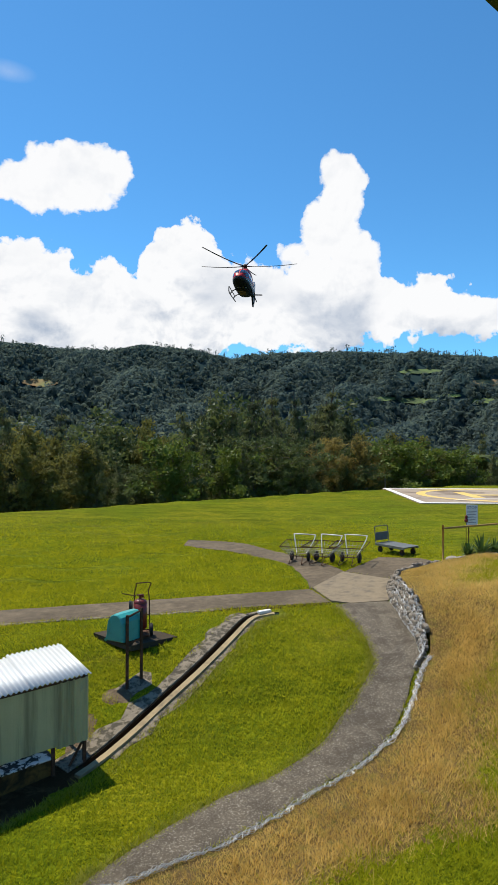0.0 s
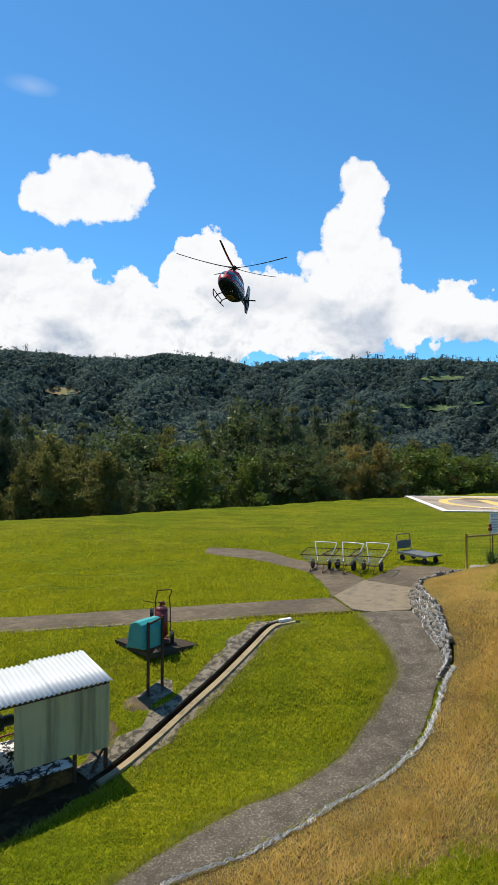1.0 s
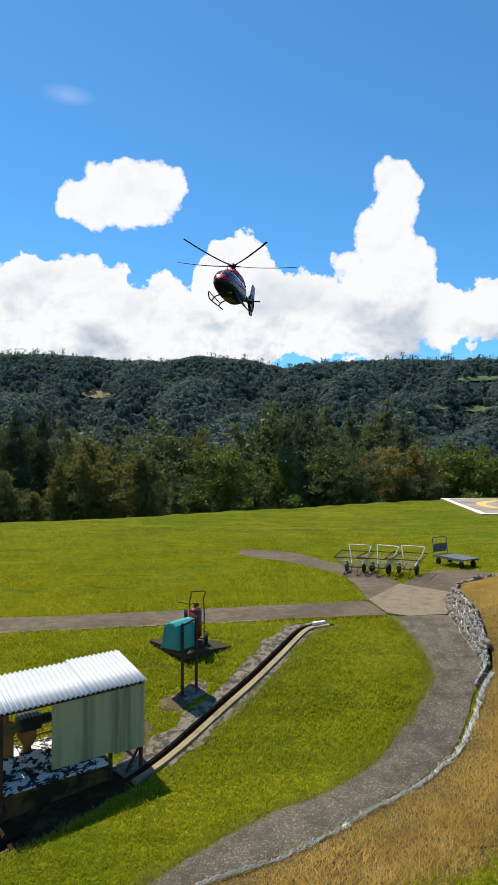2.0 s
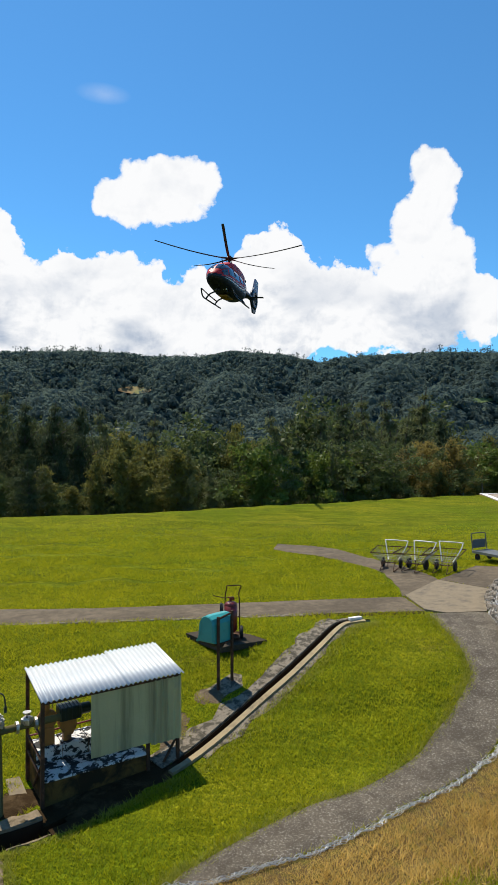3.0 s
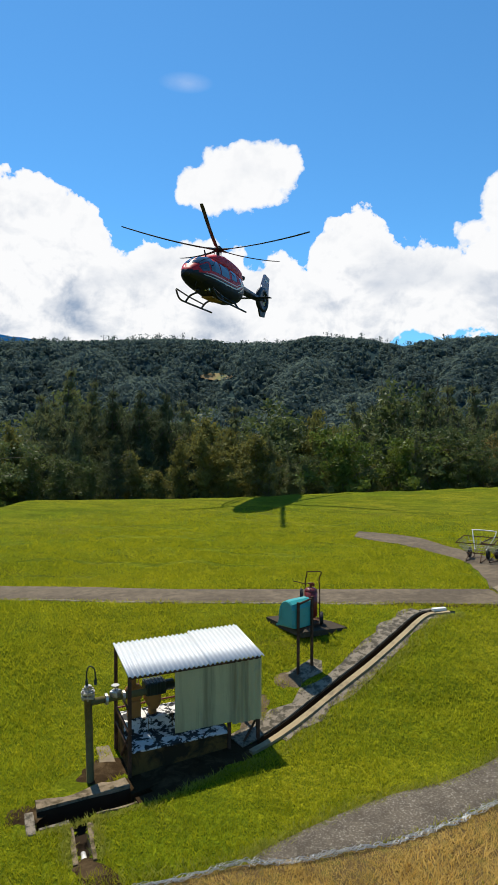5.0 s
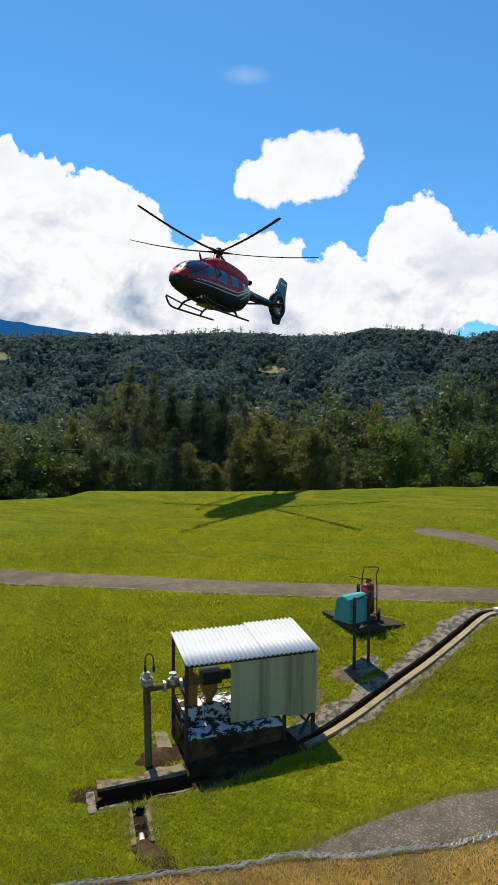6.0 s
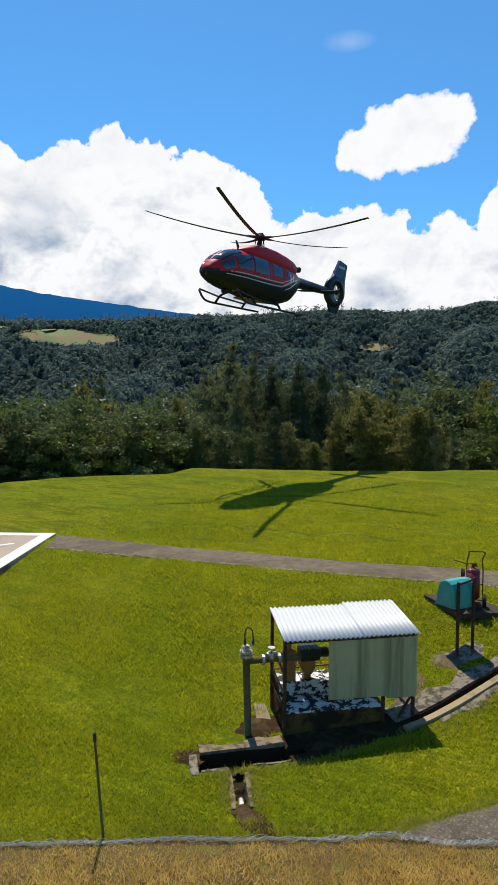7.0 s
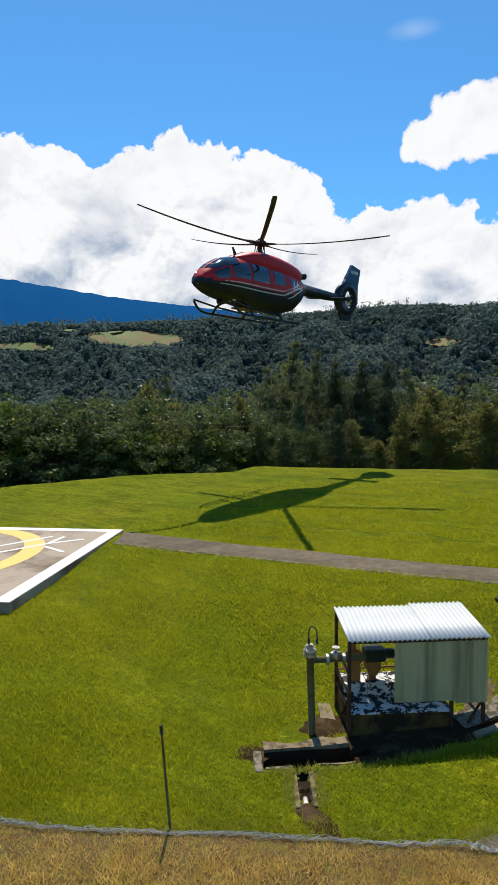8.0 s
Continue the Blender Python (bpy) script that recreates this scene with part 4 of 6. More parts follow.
def make_cabinet():
    top = empty("hose_cabinet", pose(-2.12, 11.32, -0.7, 0, 0, 53), "teal moulded hose cover on two rusty posts", "cabinet")
    for x, z in ((-0.17, 1.34), (0.18, 1.4)):
        bm = B()
        box(bm, x - 0.022, x + 0.022, -0.022, 0.022, -0.1, z, 0.004)
        part("post", bm, RUST, top)
    bm = B()
    tube(bm, [(-0.17, 0, 1.3), (0.18, 0, 1.36)], 0.02)
    part("crossbar", bm, RUST, top)
    bm = B()
    tube(bm, [(-0.17, 0, 0.8), (0.18, 0, 0.84)], 0.016)
    part("crossbar", bm, RUST, top)
    # cover: a hooded profile swept across
    prof = [(0.03, 0.84), (0.03, 1.2), (0.07, 1.29), (0.15, 1.34), (0.26, 1.34), (0.36, 1.29), (0.43, 1.2), (0.46, 1.06), (0.47, 0.92), (0.50, 0.84), (0.55, 0.80)]
    bm = B()
    rows = []
    for x, s in ((-0.27, 0.9), (-0.25, 0.97), (-0.2, 1.0), (0.0, 1.01), (0.2, 1.0), (0.24, 0.97), (0.26, 0.9)):
        rows.append([bm.verts.new((x, 0.3 + (p[0] - 0.3) * s, 1.08 + (p[1] - 1.08) * s)) for p in prof])
    for a, b in zip(rows, rows[1:]):
        for i in range(len(prof) - 1):
            bm.faces.new((a[i], a[i + 1], b[i + 1], b[i]))
        bm.faces.new((a[-1], a[0], b[0], b[-1]))
    bm.faces.new(rows[0][::-1])
    bm.faces.new(rows[-1])
    bmesh.ops.recalc_face_normals(bm, faces=bm.faces[:])
    cover = part("cover", bm, TEAL, top, "glossy teal fibreglass hood")
    bm = B()
    box(bm, -0.25, 0.25, 0.5, 0.55, 0.79, 0.82, 0.008)
    part("flange", bm, TEAL, cover)
    bm = B()
    drum(bm, 0.1, 0.1, 0.3, 20, pose(0.0, 0.0, 0.8, -90, 0, 0), 0.01)
    part("reel", bm, RUBBER, top, "dark hose reel under the cover")
    bm = B()
    tube(bm, bent([(0.18, 0, 0.05), (0.3, -0.1, 0.03), (0.42, -0.28, 0.04)], 4), 0.014)
    part("hose_end", bm, RUBBER, top)


make_cabinet()
# Added patch where the hood's grey shadow lies; the posts have no slab.
slab("plinth", [(-2.5, 11.12), (-2.18, 10.92), (-1.78, 11.3), (-1.85, 11.62), (-2.05, 11.68)], APRON, "rough patch added where the hose cabinet's shadow lies", 0.014)

# ---- trolleys ----
TUBE_WHITE = material("white_tube", (0.62, 0.60, 0.55), 0.45, metal=0.2, spots=((0.3, 0.26, 0.2), 0.58, 0.7), scale=8, grain=60, bump=0.1)
DARK_WIRE = material("dull_wire", (0.30, 0.29, 0.26), 0.55, metal=0.4, scale=8, grain=40, bump=0)
DECK = material("trolley_deck", (0.12, 0.125, 0.12), 0.6, spots=((0.08, 0.08, 0.075), 0.5, 0.7), scale=4, grain=50, bump=0.2)


def make_cart():
    """A wire-basket garden cart on two wheels, resting on its leg frame."""
    top = new("basket_cart")
    tagged(top, "empty wire basket cart with white tube handle", "cart", "parked basket carts")
    rim = [(-0.56, -0.5, 0.52), (0.5, -0.5, 0.54), (0.5, 0.42, 0.62), (-0.56, 0.42, 0.60)]
    floor_ = [(-0.3, -0.24, 0.2), (0.18, -0.24, 0.2), (0.18, 0.2, 0.22), (-0.3, 0.2, 0.22)]
    for name, pts, r, mat in (("rim", rim, 0.015, RUST), ("floor_frame", floor_, 0.012, RUST)):
        bm = B()
        for a, b in zip(pts, pts[1:] + pts[:1]):
            tube(bm, [a, b], r, 6)
        part(name, bm, mat, top)
    bm = B()
    R, Fl = [Vector(p) for p in rim], [Vector(p) for p in floor_]
    for i in range(4):
        a, b, c, d = R[i], R[(i + 1) % 4], Fl[i], Fl[(i + 1) % 4]
        for k in range(9):
            f = k / 8
            tube(bm, [a.lerp(b, f), c.lerp(d, f)], 0.0055, 4, caps=False)
        for f in (0.33, 0.66):
            tube(bm, [a.lerp(c, f), b.lerp(d, f)], 0.004, 4, caps=False)
    for k in range(7):
        tube(bm, [Fl[0].lerp(Fl[1], k / 6), Fl[3].lerp(Fl[2], k / 6)], 0.004, 4, caps=False)
    part("wire_basket", bm, DARK_WIRE, top)
    bm = B()
    tube(bm, bent([(-0.16, 0.2, 0.24), (-0.26, 0.38, 0.58), (-0.32, 0.52, 0.76), (-0.28, 0.54, 0.79), (0.34, 0.54, 0.79), (0.38, 0.52, 0.76), (0.34, 0.38, 0.58), (0.16, 0.2, 0.24)], 4), 0.017, 8)
    part("handle", bm, TUBE_WHITE, top, "bent white tube handle", True)
    for s in (-1, 1):
        bm = B()
        tube(bm, bent([(s * 0.15, 0.22, 0.3), (s * 0.2, 0.3, 0.08), (s * 0.2, 0.24, 0.02), (s * 0.2, -0.6, 0.02), (s * 0.2, -0.66, 0.08), (s * 0.16, -0.3, 0.26)], 3), 0.012, 6)
        part("runner", bm, RUST, top, "", True)
        bm = B()
        drum(bm, 0.16, -0.035, 0.035, 22, pose(s * 0.27, 0.0, 0.17, 0, 90, 0), 0.02)
        wheel = part("wheel", bm, RUBBER, top, "black rubber wheel")
        bm = B()
        drum(bm, 0.07, -0.04, 0.04, 12, pose(s * 0.27, 0.0, 0.17, 0, 90, 0), 0.01)
        part("hub", bm, RUST, wheel)
    bm = B()
    tube(bm, [(-0.27, 0.0, 0.17), (0.27, 0.0, 0.17)], 0.012)
    part("axle", bm, RUST, top)
    return top


def on_lawn(x, y, up, rz, s=1.0):
    return pose(x, y, float(lawn(x, y)) + up, 0, 0, rz) @ Matrix.Diagonal((s, s, s, 1))


cart = make_cart()
cart.matrix_world = on_lawn(1.66, 19.6, 0.035, -8) @ pose(0, 0, 0, 0, 0, -10)
copy_thing(cart, on_lawn(2.4, 19.3, 0.035, -30))
copy_thing(cart, on_lawn(3.18, 18.95, 0.045, -24))


def make_trolley():
    x, y = 4.93, 20.4
    top = empty("platform_trolley", on_lawn(x, y, 0.01, -54, 0.98), "grey platform trolley with a tubular push handle", "trolley")
    bm = B()
    box(bm, -0.6, 0.66, -0.36, 0.36, 0.27, 0.31, 0.01)
    part("deck", bm, DECK, top)
    bm = B()
    box(bm, -0.6, 0.66, -0.37, -0.35, 0.23, 0.315, 0.004)
    box(bm, -0.6, 0.66, 0.35, 0.37, 0.23, 0.315, 0.004)
    part("deck_edge", bm, GALV, top)
    bm = B()
    tube(bm, bent([(-0.6, -0.33, 0.3), (-0.66, -0.33, 0.76), (-0.67, -0.27, 0.86), (-0.67, 0.27, 0.86), (-0.66, 0.33, 0.76), (-0.6, 0.33, 0.3)], 5), 0.016, 8)
    part("handle", bm, DECK, top, "dark tubular handle", True)
    bm = B()
    box(bm, -0.645, -0.625, -0.3, 0.3, 0.38, 0.66, 0.004)
    part("back_panel", bm, DECK, top)
    for px, py in ((-0.45, -0.28), (-0.45, 0.28), (0.5, -0.28), (0.5, 0.28)):
        bm = B()
        drum(bm, 0.105, -0.025, 0.025, 18, pose(px, py, 0.105, 90, 0, 0), 0.015)
        wheel = part("wheel", bm, RUBBER, top)
        bm = B()
        box(bm, px - 0.04, px + 0.04, py - 0.035, py + 0.035, 0.12, 0.27, 0.004)
        part("fork", bm, RUST, wheel)


make_trolley()

# ---- railing, notice and rockery ----
PIPE_YELLOW = material("worn_yellow_pipe", (0.42, 0.24, 0.055), 0.55, spots=((0.18, 0.09, 0.04), 0.52, 0.68), scale=7, grain=60, bump=0.2)
SIGN_WHITE = material("notice_board", (0.72, 0.72, 0.72), 0.6, scale=4, grain=40, bump=0, spread=0.04)
INK = material("sign_ink", (0.16, 0.17, 0.22), 0.6, scale=4, grain=40, bump=0)


def make_railing():
    top = empty("railing", Matrix(), "worn yellow steel pipe railing", "railing")
    pts = [(5.86, 18.37, 1.33), (7.75, 19.0, 1.39), (9.6, 19.6, 1.45)]
    for p in (pts[0], pts[2]):
        bm = B()
        tube(bm, [(p[0], p[1], 0.05), (p[0], p[1], p[2] + 0.03)], 0.032, 10)
        part("post", bm, PIPE_YELLOW, top, "", True)
    bm = B()
    tube(bm, [(p[0], p[1], p[2] - 0.07) for p in pts], 0.032, 10)
    part("rail", bm, PIPE_YELLOW, top, "", True)


make_railing()


def make_sign():
    top = empty("notice_sign", pose(7.66, 20.92, 0.22, 0, 0, -16), "white notice board on a thin dark post", "sign")
    bm = B()
    tube(bm, [(-0.1, 0.02, -0.1), (-0.1, 0.02, 1.5)], 0.02)
    part("post", bm, RUST, top)
    bm = B()
    box(bm, -0.19, 0.19, -0.012, 0.004, 0.78, 1.5, 0.004)
    board = part("board", bm, SIGN_WHITE, top)
    text = bpy.data.curves.new("word", "FONT")
    text.body, text.size, text.align_x, text.extrude = "STOP", 0.13, "CENTER", 0.001
    word = new("word", text)
    word.parent = board
    word.matrix_local = pose(0, -0.016, 1.36, 90, 0, 0)
    text.materials.append(INK)
    for k in range(8):
        bm = B()
        w = (0.3, 0.24, 0.28, 0.2, 0.3, 0.26, 0.18, 0.28)[k]
        box(bm, -0.15, -0.15 + w, -0.015, -0.0125, 1.27 - k * 0.055, 1.285 - k * 0.055)
        part("line_of_print", bm, INK, board)


make_sign()


def make_lamp():
    top = empty("alarm_bell", pose(7.28, 20.4, 0.26) @ Matrix.Diagonal((0.7, 0.7, 1, 1)), "small dark red alarm bell on a thin post", "bell")
    bm = B()
    tube(bm, [(0, 0, -0.1), (0, 0, 0.95)], 0.016)
    part("post", bm, RUST, top)
    bm = B()
    drum(bm, 0.09, 0.93, 1.05, 18, None, 0.02)
    bmesh.ops.create_uvsphere(bm, u_segments=16, v_segments=8, radius=0.07, matrix=pose(0, 0, 1.1))
    part("bell", bm, RED, top, "", True)


make_lamp()

ROCK = material("garden_rock", (0.30, 0.26, 0.21), 0.9, spots=((0.12, 0.10, 0.08), 0.5, 0.68), scale=5, grain=30, bump=0.8, bump_size=0.02, spread=0.3)
rnd = random.Random(21)
for x, y, s in ((6.45, 18.25, 0.3), (6.85, 18.35, 0.22), (7.2, 18.5, 0.34), (7.7, 18.8, 0.3), (8.1, 19.0, 0.4), (7.5, 18.3, 0.26), (8.3, 19.4, 0.35), (6.2, 18.5, 0.2), (7.9, 18.5, 0.3)):
    bm = B()
    bmesh.ops.create_icosphere(bm, subdivisions=2, radius=s)
    for v in bm.verts:
        v.co *= 1 + 0.35 * noise.noise(v.co * 3 + Vector((x * 5, y * 5, 0)))
        v.co.z *= 0.55
    ob = mesh_object("garden_rock", bm, ROCK)
    ob.matrix_world = pose(x, y, 0.3, 0, 0, rnd.uniform(0, 360))
    tagged(ob, "rounded grey-brown stone edging the planting bed", "stone", "stones of the planting bed")
STRAP = blade_material("strap_leaf", (0.05, 0.10, 0.025), (0.10, 0.16, 0.04), 0.25)
for x, y, s in ((6.75, 18.75, 0.55), (7.25, 18.95, 0.75), (7.75, 19.25, 0.6)):
    bm = B()
    for k in range(70):
        a, tilt, L = rnd.uniform(0, math.tau), rnd.uniform(0.2, 1.25), s * rnd.uniform(0.6, 1.1)
        d, side = Vector((math.cos(a), math.sin(a), 0)), Vector((-math.sin(a), math.cos(a), 0))
        prev = None
        for i in range(5):
            f = i / 4
            c = d * (L * f * math.sin(tilt)) + Vector((0, 0, L * (f * math.cos(tilt) - 0.35 * f * f * math.sin(tilt))))
            w = 0.042 * (1 - f) ** 0.7 + 0.002
            cur = (bm.verts.new(c - side * w), bm.verts.new(c + side * w))
            if prev:
                bm.faces.new((prev[0], prev[1], cur[1], cur[0]))
            prev = cur
    ob = mesh_object("strap_plant", bm, STRAP)
    ob.matrix_world = pose(x, y, 0.36, 0, 0, 0)
    tagged(ob, "clump of dark green strap-leaved plants among stones", "plant", "plants of the bed")

# ---- the eave over the camera's right ----
EAVE = material("green_fascia", (0.015, 0.035, 0.02), 0.5, scale=4, grain=40, bump=0.1)
bm = B()
prism(bm, [(-0.45, 0.52), (0.527, 1.369), (0.573, 1.408), (1.6, 2.3), (3.6, 0.6), (1.6, -1.6)], 1.0, 1.06)
ob = mesh_object("eave", bm, EAVE)
ob.matrix_world = pose(0, 0, EYE)
tagged(ob, "dark green painted roof eave of the building", "eave", kind="structure")

MARKER = material("marker_white", (0.7, 0.7, 0.66), 0.7, scale=5, grain=40, bump=0.1)
for x, y, s in ((-27.6, 29.0, 0.2), (-29.5, 27.3, 0.12)):
    bm = B()
    box(bm, -s, s, -s * 0.5, s * 0.5, -0.2, s * 1.2, s * 0.3)
    ob = mesh_object("marker_stone", bm, MARKER)
    ob.matrix_world = pose(x, y, float(land(x, y)) + 0.05, 0, 0, 40)
    tagged(ob, "small white-painted marker stone at the lawn edge", "stone", "marker stones")


# ---- helicopter ----
HELI_RED = material("heli_red", (0.56, 0.016, 0.022), 0.46, scale=1.2, grain=20, bump=0, spread=0.08, coat=0.04, spec=0.25)
HELI_DARK = material("heli_navy", (0.010, 0.014, 0.020), 0.45, scale=1.2, grain=20, bump=0, spread=0.1, coat=0.1, spec=0.25)
HELI_BLUE = material("heli_fin_blue", (0.03, 0.095, 0.20), 0.35, scale=1.2, grain=20, bump=0, spread=0.1, coat=0.1, spec=0.3)
HELI_SILVER = material("heli_silver", (0.55, 0.52, 0.46), 0.35, metal=0.4, scale=3, grain=30, bump=0, spread=0.05)
HELI_WHITE = material("heli_white", (0.75, 0.75, 0.74), 0.4, scale=3, grain=30, bump=0, spread=0.05)
BLACK_METAL = material("heli_black_metal", (0.02, 0.02, 0.022), 0.45, metal=0.3, scale=5, grain=40, bump=0.1)
BLADE_GREY = material("rotor_blade", (0.045, 0.045, 0.05), 0.55, scale=2, grain=30, bump=0, spread=0.15)
GLASS = material("heli_glass", (0.014, 0.02, 0.028), 0.06, scale=1, grain=10, bump=0, spread=0.1, spec=0.7, coat=0.35)
AMBER = material("belly_ochre", (0.28, 0.16, 0.04), 0.6, scale=4, grain=30, bump=0)
LAMP_GLOW = bpy.data.materials.new("nose_lamp")
LAMP_GLOW.use_nodes = True
LAMP_GLOW.node_tree.nodes["Principled BSDF"].inputs["Emission Color"].default_value = (1, 0.96, 0.88, 1)
LAMP_GLOW.node_tree.nodes["Principled BSDF"].inputs["Emission Strength"].default_value = 4

# fuselage stations, rotor head at the origin, x forward: x, centre height, half width, half height above, half height below
HULL = [(3.68, -2.14, 0.03, 0.03, 0.03), (3.58, -2.13, 0.28, 0.21, 0.2), (3.38, -2.1, 0.43, 0.4, 0.31), (3.0, -2.05, 0.63, 0.68, 0.49), (2.5, -2.02, 0.77, 0.93, 0.63), (1.9, -2.0, 0.85, 1.08, 0.73),
        (1.2, -2.0, 0.88, 1.15, 0.81), (0.4, -2.0, 0.89, 1.18, 0.9), (-0.6, -1.98, 0.89, 1.16, 0.91), (-1.5, -1.92, 0.87, 1.06, 0.9), (-2.2, -1.82, 0.76, 0.88, 0.8), (-2.75, -1.66, 0.56, 0.6, 0.57), (-3.1, -1.52, 0.38, 0.36, 0.34), (-3.35, -1.45, 0.26, 0.26, 0.26)]
COWL = [(1.9, -0.98, 0.12, 0.05, 0.2), (1.55, -0.95, 0.40, 0.18, 0.2), (0.9, -0.92, 0.58, 0.40, 0.25), (0.2, -0.9, 0.64, 0.50, 0.3), (-0.8, -0.92, 0.66, 0.50, 0.4), (-1.6, -0.96, 0.65, 0.46, 0.5), (-2.2, -1.02, 0.6, 0.42, 0.4), (-2.5, -1.06, 0.52, 0.36, 0.3), (-2.62, -1.1, 0.3, 0.2, 0.15)]


def shell_at(table, x, a, off=0.0, power=0.82):
    """A point of the lofted shell at station x and angle a (0: left side, 90: top)."""
    xs = [s[0] for s in table][::-1]
    zc, hw, hu, hd = (float(np.interp(x, xs, [s[k] for s in table][::-1])) for k in (1, 2, 3, 4))
    c, s = math.cos(a), math.sin(a)
    y = hw * math.copysign(abs(c) ** power, c)
    z = (hu if s > 0 else hd) * math.copysign(abs(s) ** power, s)
    n = Vector((0, c, s)).normalized()
    return Vector((x, y, zc + z)) + n * off


def loft(table, seg=40, sub=4, power=0.82):
    bm = B()
    st = []
    for a, b in zip(table, table[1:]):
        st += [a[0] + (b[0] - a[0]) * k / sub for k in range(sub)]
    st.append(table[-1][0])
    # smoothed stations
    rings = [[bm.verts.new(shell_at(table, x, k * math.tau / seg, 0, power)) for k in range(seg)] for x in st]
    for p, q in zip(rings, rings[1:]):
        for k in range(seg):
            bm.faces.new((p[k], p[(k + 1) % seg], q[(k + 1) % seg], q[k]))
    bm.faces.new(rings[0][::-1])
    bm.faces.new(rings[-1])
    bmesh.ops.recalc_face_normals(bm, faces=bm.faces[:])
    return bm


def patch(outline, table=HULL, off=0.012, n=8, power=0.82):
    """A piece of skin over the shell between four corners (x, angle in degrees), counted round."""
    (x0, a0), (x1, a1), (x2, a2), (x3, a3) = outline
    bm = B()
    grid = []
    for i in range(n + 1):
        u = i / n
        row = []
        for j in range(n + 1):
            v = j / n
            x = (x0 * (1 - u) + x1 * u) * (1 - v) + (x3 * (1 - u) + x2 * u) * v
            a = (a0 * (1 - u) + a1 * u) * (1 - v) + (a3 * (1 - u) + a2 * u) * v
            row.append(bm.verts.new(shell_at(table, x, radians(a), off, power)))
        grid.append(row)
    for i in range(n):
        for j in range(n):
            bm.faces.new((grid[i][j], grid[i + 1][j], grid[i + 1][j + 1], grid[i][j + 1]))
    return bm


def mirrored(outline):
    return [(x, 180 - a) for x, a in outline]


def make_helicopter():
    top = new("helicopter")
    tagged(top, "red and dark navy twin-engine helicopter landing with turning rotor", "helicopter")
    bm = loft(HULL)
    for f in bm.faces:
        c = f.calc_center_median()
        line = -2.02 if c.x > -1.2 else -2.02 + 0.42 * (-1.2 - c.x)
        f.material_index = 0 if c.z > line and c.x > -2.6 else 1
    body = part("fuselage", bm, [HELI_RED, HELI_DARK], top, "red over dark navy fuselage", True)
    part("engine_cowling", loft(COWL, 32, 3, 0.62), HELI_RED, top, "red engine cowling", True)
    for k, (x, s) in enumerate(((-2.7, 1), (-2.7, -1))):
        bm = B()
        tube(bm, [(-2.5, s * 0.28, -0.98), (-2.95, s * 0.36, -0.9)], 0.14, 14)
        part("exhaust", bm, BLACK_METAL, top, "", True)
    # glazing: windscreen halves, doors and cabin panes
    panes = [("windscreen", [(3.3, 86), (3.05, 38), (1.95, 44), (1.75, 88)]), ("chin_window", [(3.2, 30), (3.0, 4), (2.45, 8), (2.5, 36)]),
             ("door_window", [(2.35, 41), (2.25, 9), (1.32, 9), (1.40, 50)]), ("cabin_window", [(1.18, 50), (1.18, 9), (0.16, 9), (0.16, 49)]), ("rear_window", [(-0.2, 44), (-0.2, 12), (-0.9, 12), (-0.9, 42)]), ("aft_window", [(-1.35, 34), (-1.35, 16), (-1.75, 18), (-1.75, 34)])]
    for name, o in panes:
        for q in (o, mirrored(o)):
            part(name, patch(q), GLASS, body, "dark tinted glazing", True)
    stripes = [([(2.9, -5), (2.9, -8), (-0.9, -5), (-0.9, -2)], HELI_SILVER), ([(2.7, 2), (2.7, 0.5), (-0.9, 1.5), (-0.9, 3)], HELI_SILVER),
               ([(-0.9, -2), (-0.9, -5), (-2.5, 14), (-2.5, 19)], HELI_SILVER), ([(-0.9, 3), (-0.9, 1.5), (-2.2, 18), (-2.2, 20)], HELI_SILVER), ([(-1.2, -9), (-1.2, -11), (-2.5, 8), (-2.5, 11)], HELI_WHITE)]
    for o, mat in stripes:
        for q in (o, mirrored(o)):
            part("stripe", patch(q, off=0.009, n=10), mat, body, "thin silver stripe", True)
    # door seams and the white mark on the tail end of the cabin
    for x in (1.25, 0.12, -1.05):
        for q in ([(x, 50), (x, -30), (x - 0.025, -30), (x - 0.025, 50)],):
            for o in (q, mirrored(q)):
                part("door_seam", patch(o, off=0.006, n=8), BLACK_METAL, body, "", True)
    for k, q in enumerate(([(-1.6, 26), (-1.6, 6), (-1.7, 6), (-1.7, 26)], [(-1.9, 30), (-1.85, 8), (-1.95, 8), (-2.0, 30)], [(-1.55, 12), (-1.55, 8), (-2.1, 22), (-2.1, 26)])):
        for o in (q, mirrored(q)):
            part("tail_mark", patch(o, off=0.014, n=4), HELI_WHITE, body, "white painted mark", True)
    for o in ([(0.55, 48), (0.55, 42), (0.1, 42), (0.1, 48)],):
        for q in (o, mirrored(o)):
            part("intake_label", patch(q, COWL, 0.012, 3, 0.62), HELI_WHITE, body)
    # belly fittings
    for k in range(5):
        bm = B()
        box(bm, 0.9 - k * 0.28, 1.08 - k * 0.28, -0.34, 0.34, -2.93, -2.84, 0.02)
        part("belly_panel", bm, AMBER, body, "ochre belly panel")
    for x, y, z, r in ((2.75, 0.42, -2.42, 0.11), (2.75, -0.42, -2.42, 0.11), (2.2, 0.0, -2.76, 0.12), (1.7, 0.45, -2.76, 0.09)):
        bm = B()
        bmesh.ops.create_uvsphere(bm, u_segments=14, v_segments=8, radius=r, matrix=pose(x, y, z))
        tube(bm, [(x, y, z), (x - 0.05, y, z + 0.2)], r * 0.5, 8)
        part("belly_fitting", bm, BLACK_METAL, body, "", True)
    bm = B()
    bmesh.ops.create_uvsphere(bm, u_segments=14, v_segments=8, radius=0.05, matrix=pose(3.42, -0.2, -1.82))
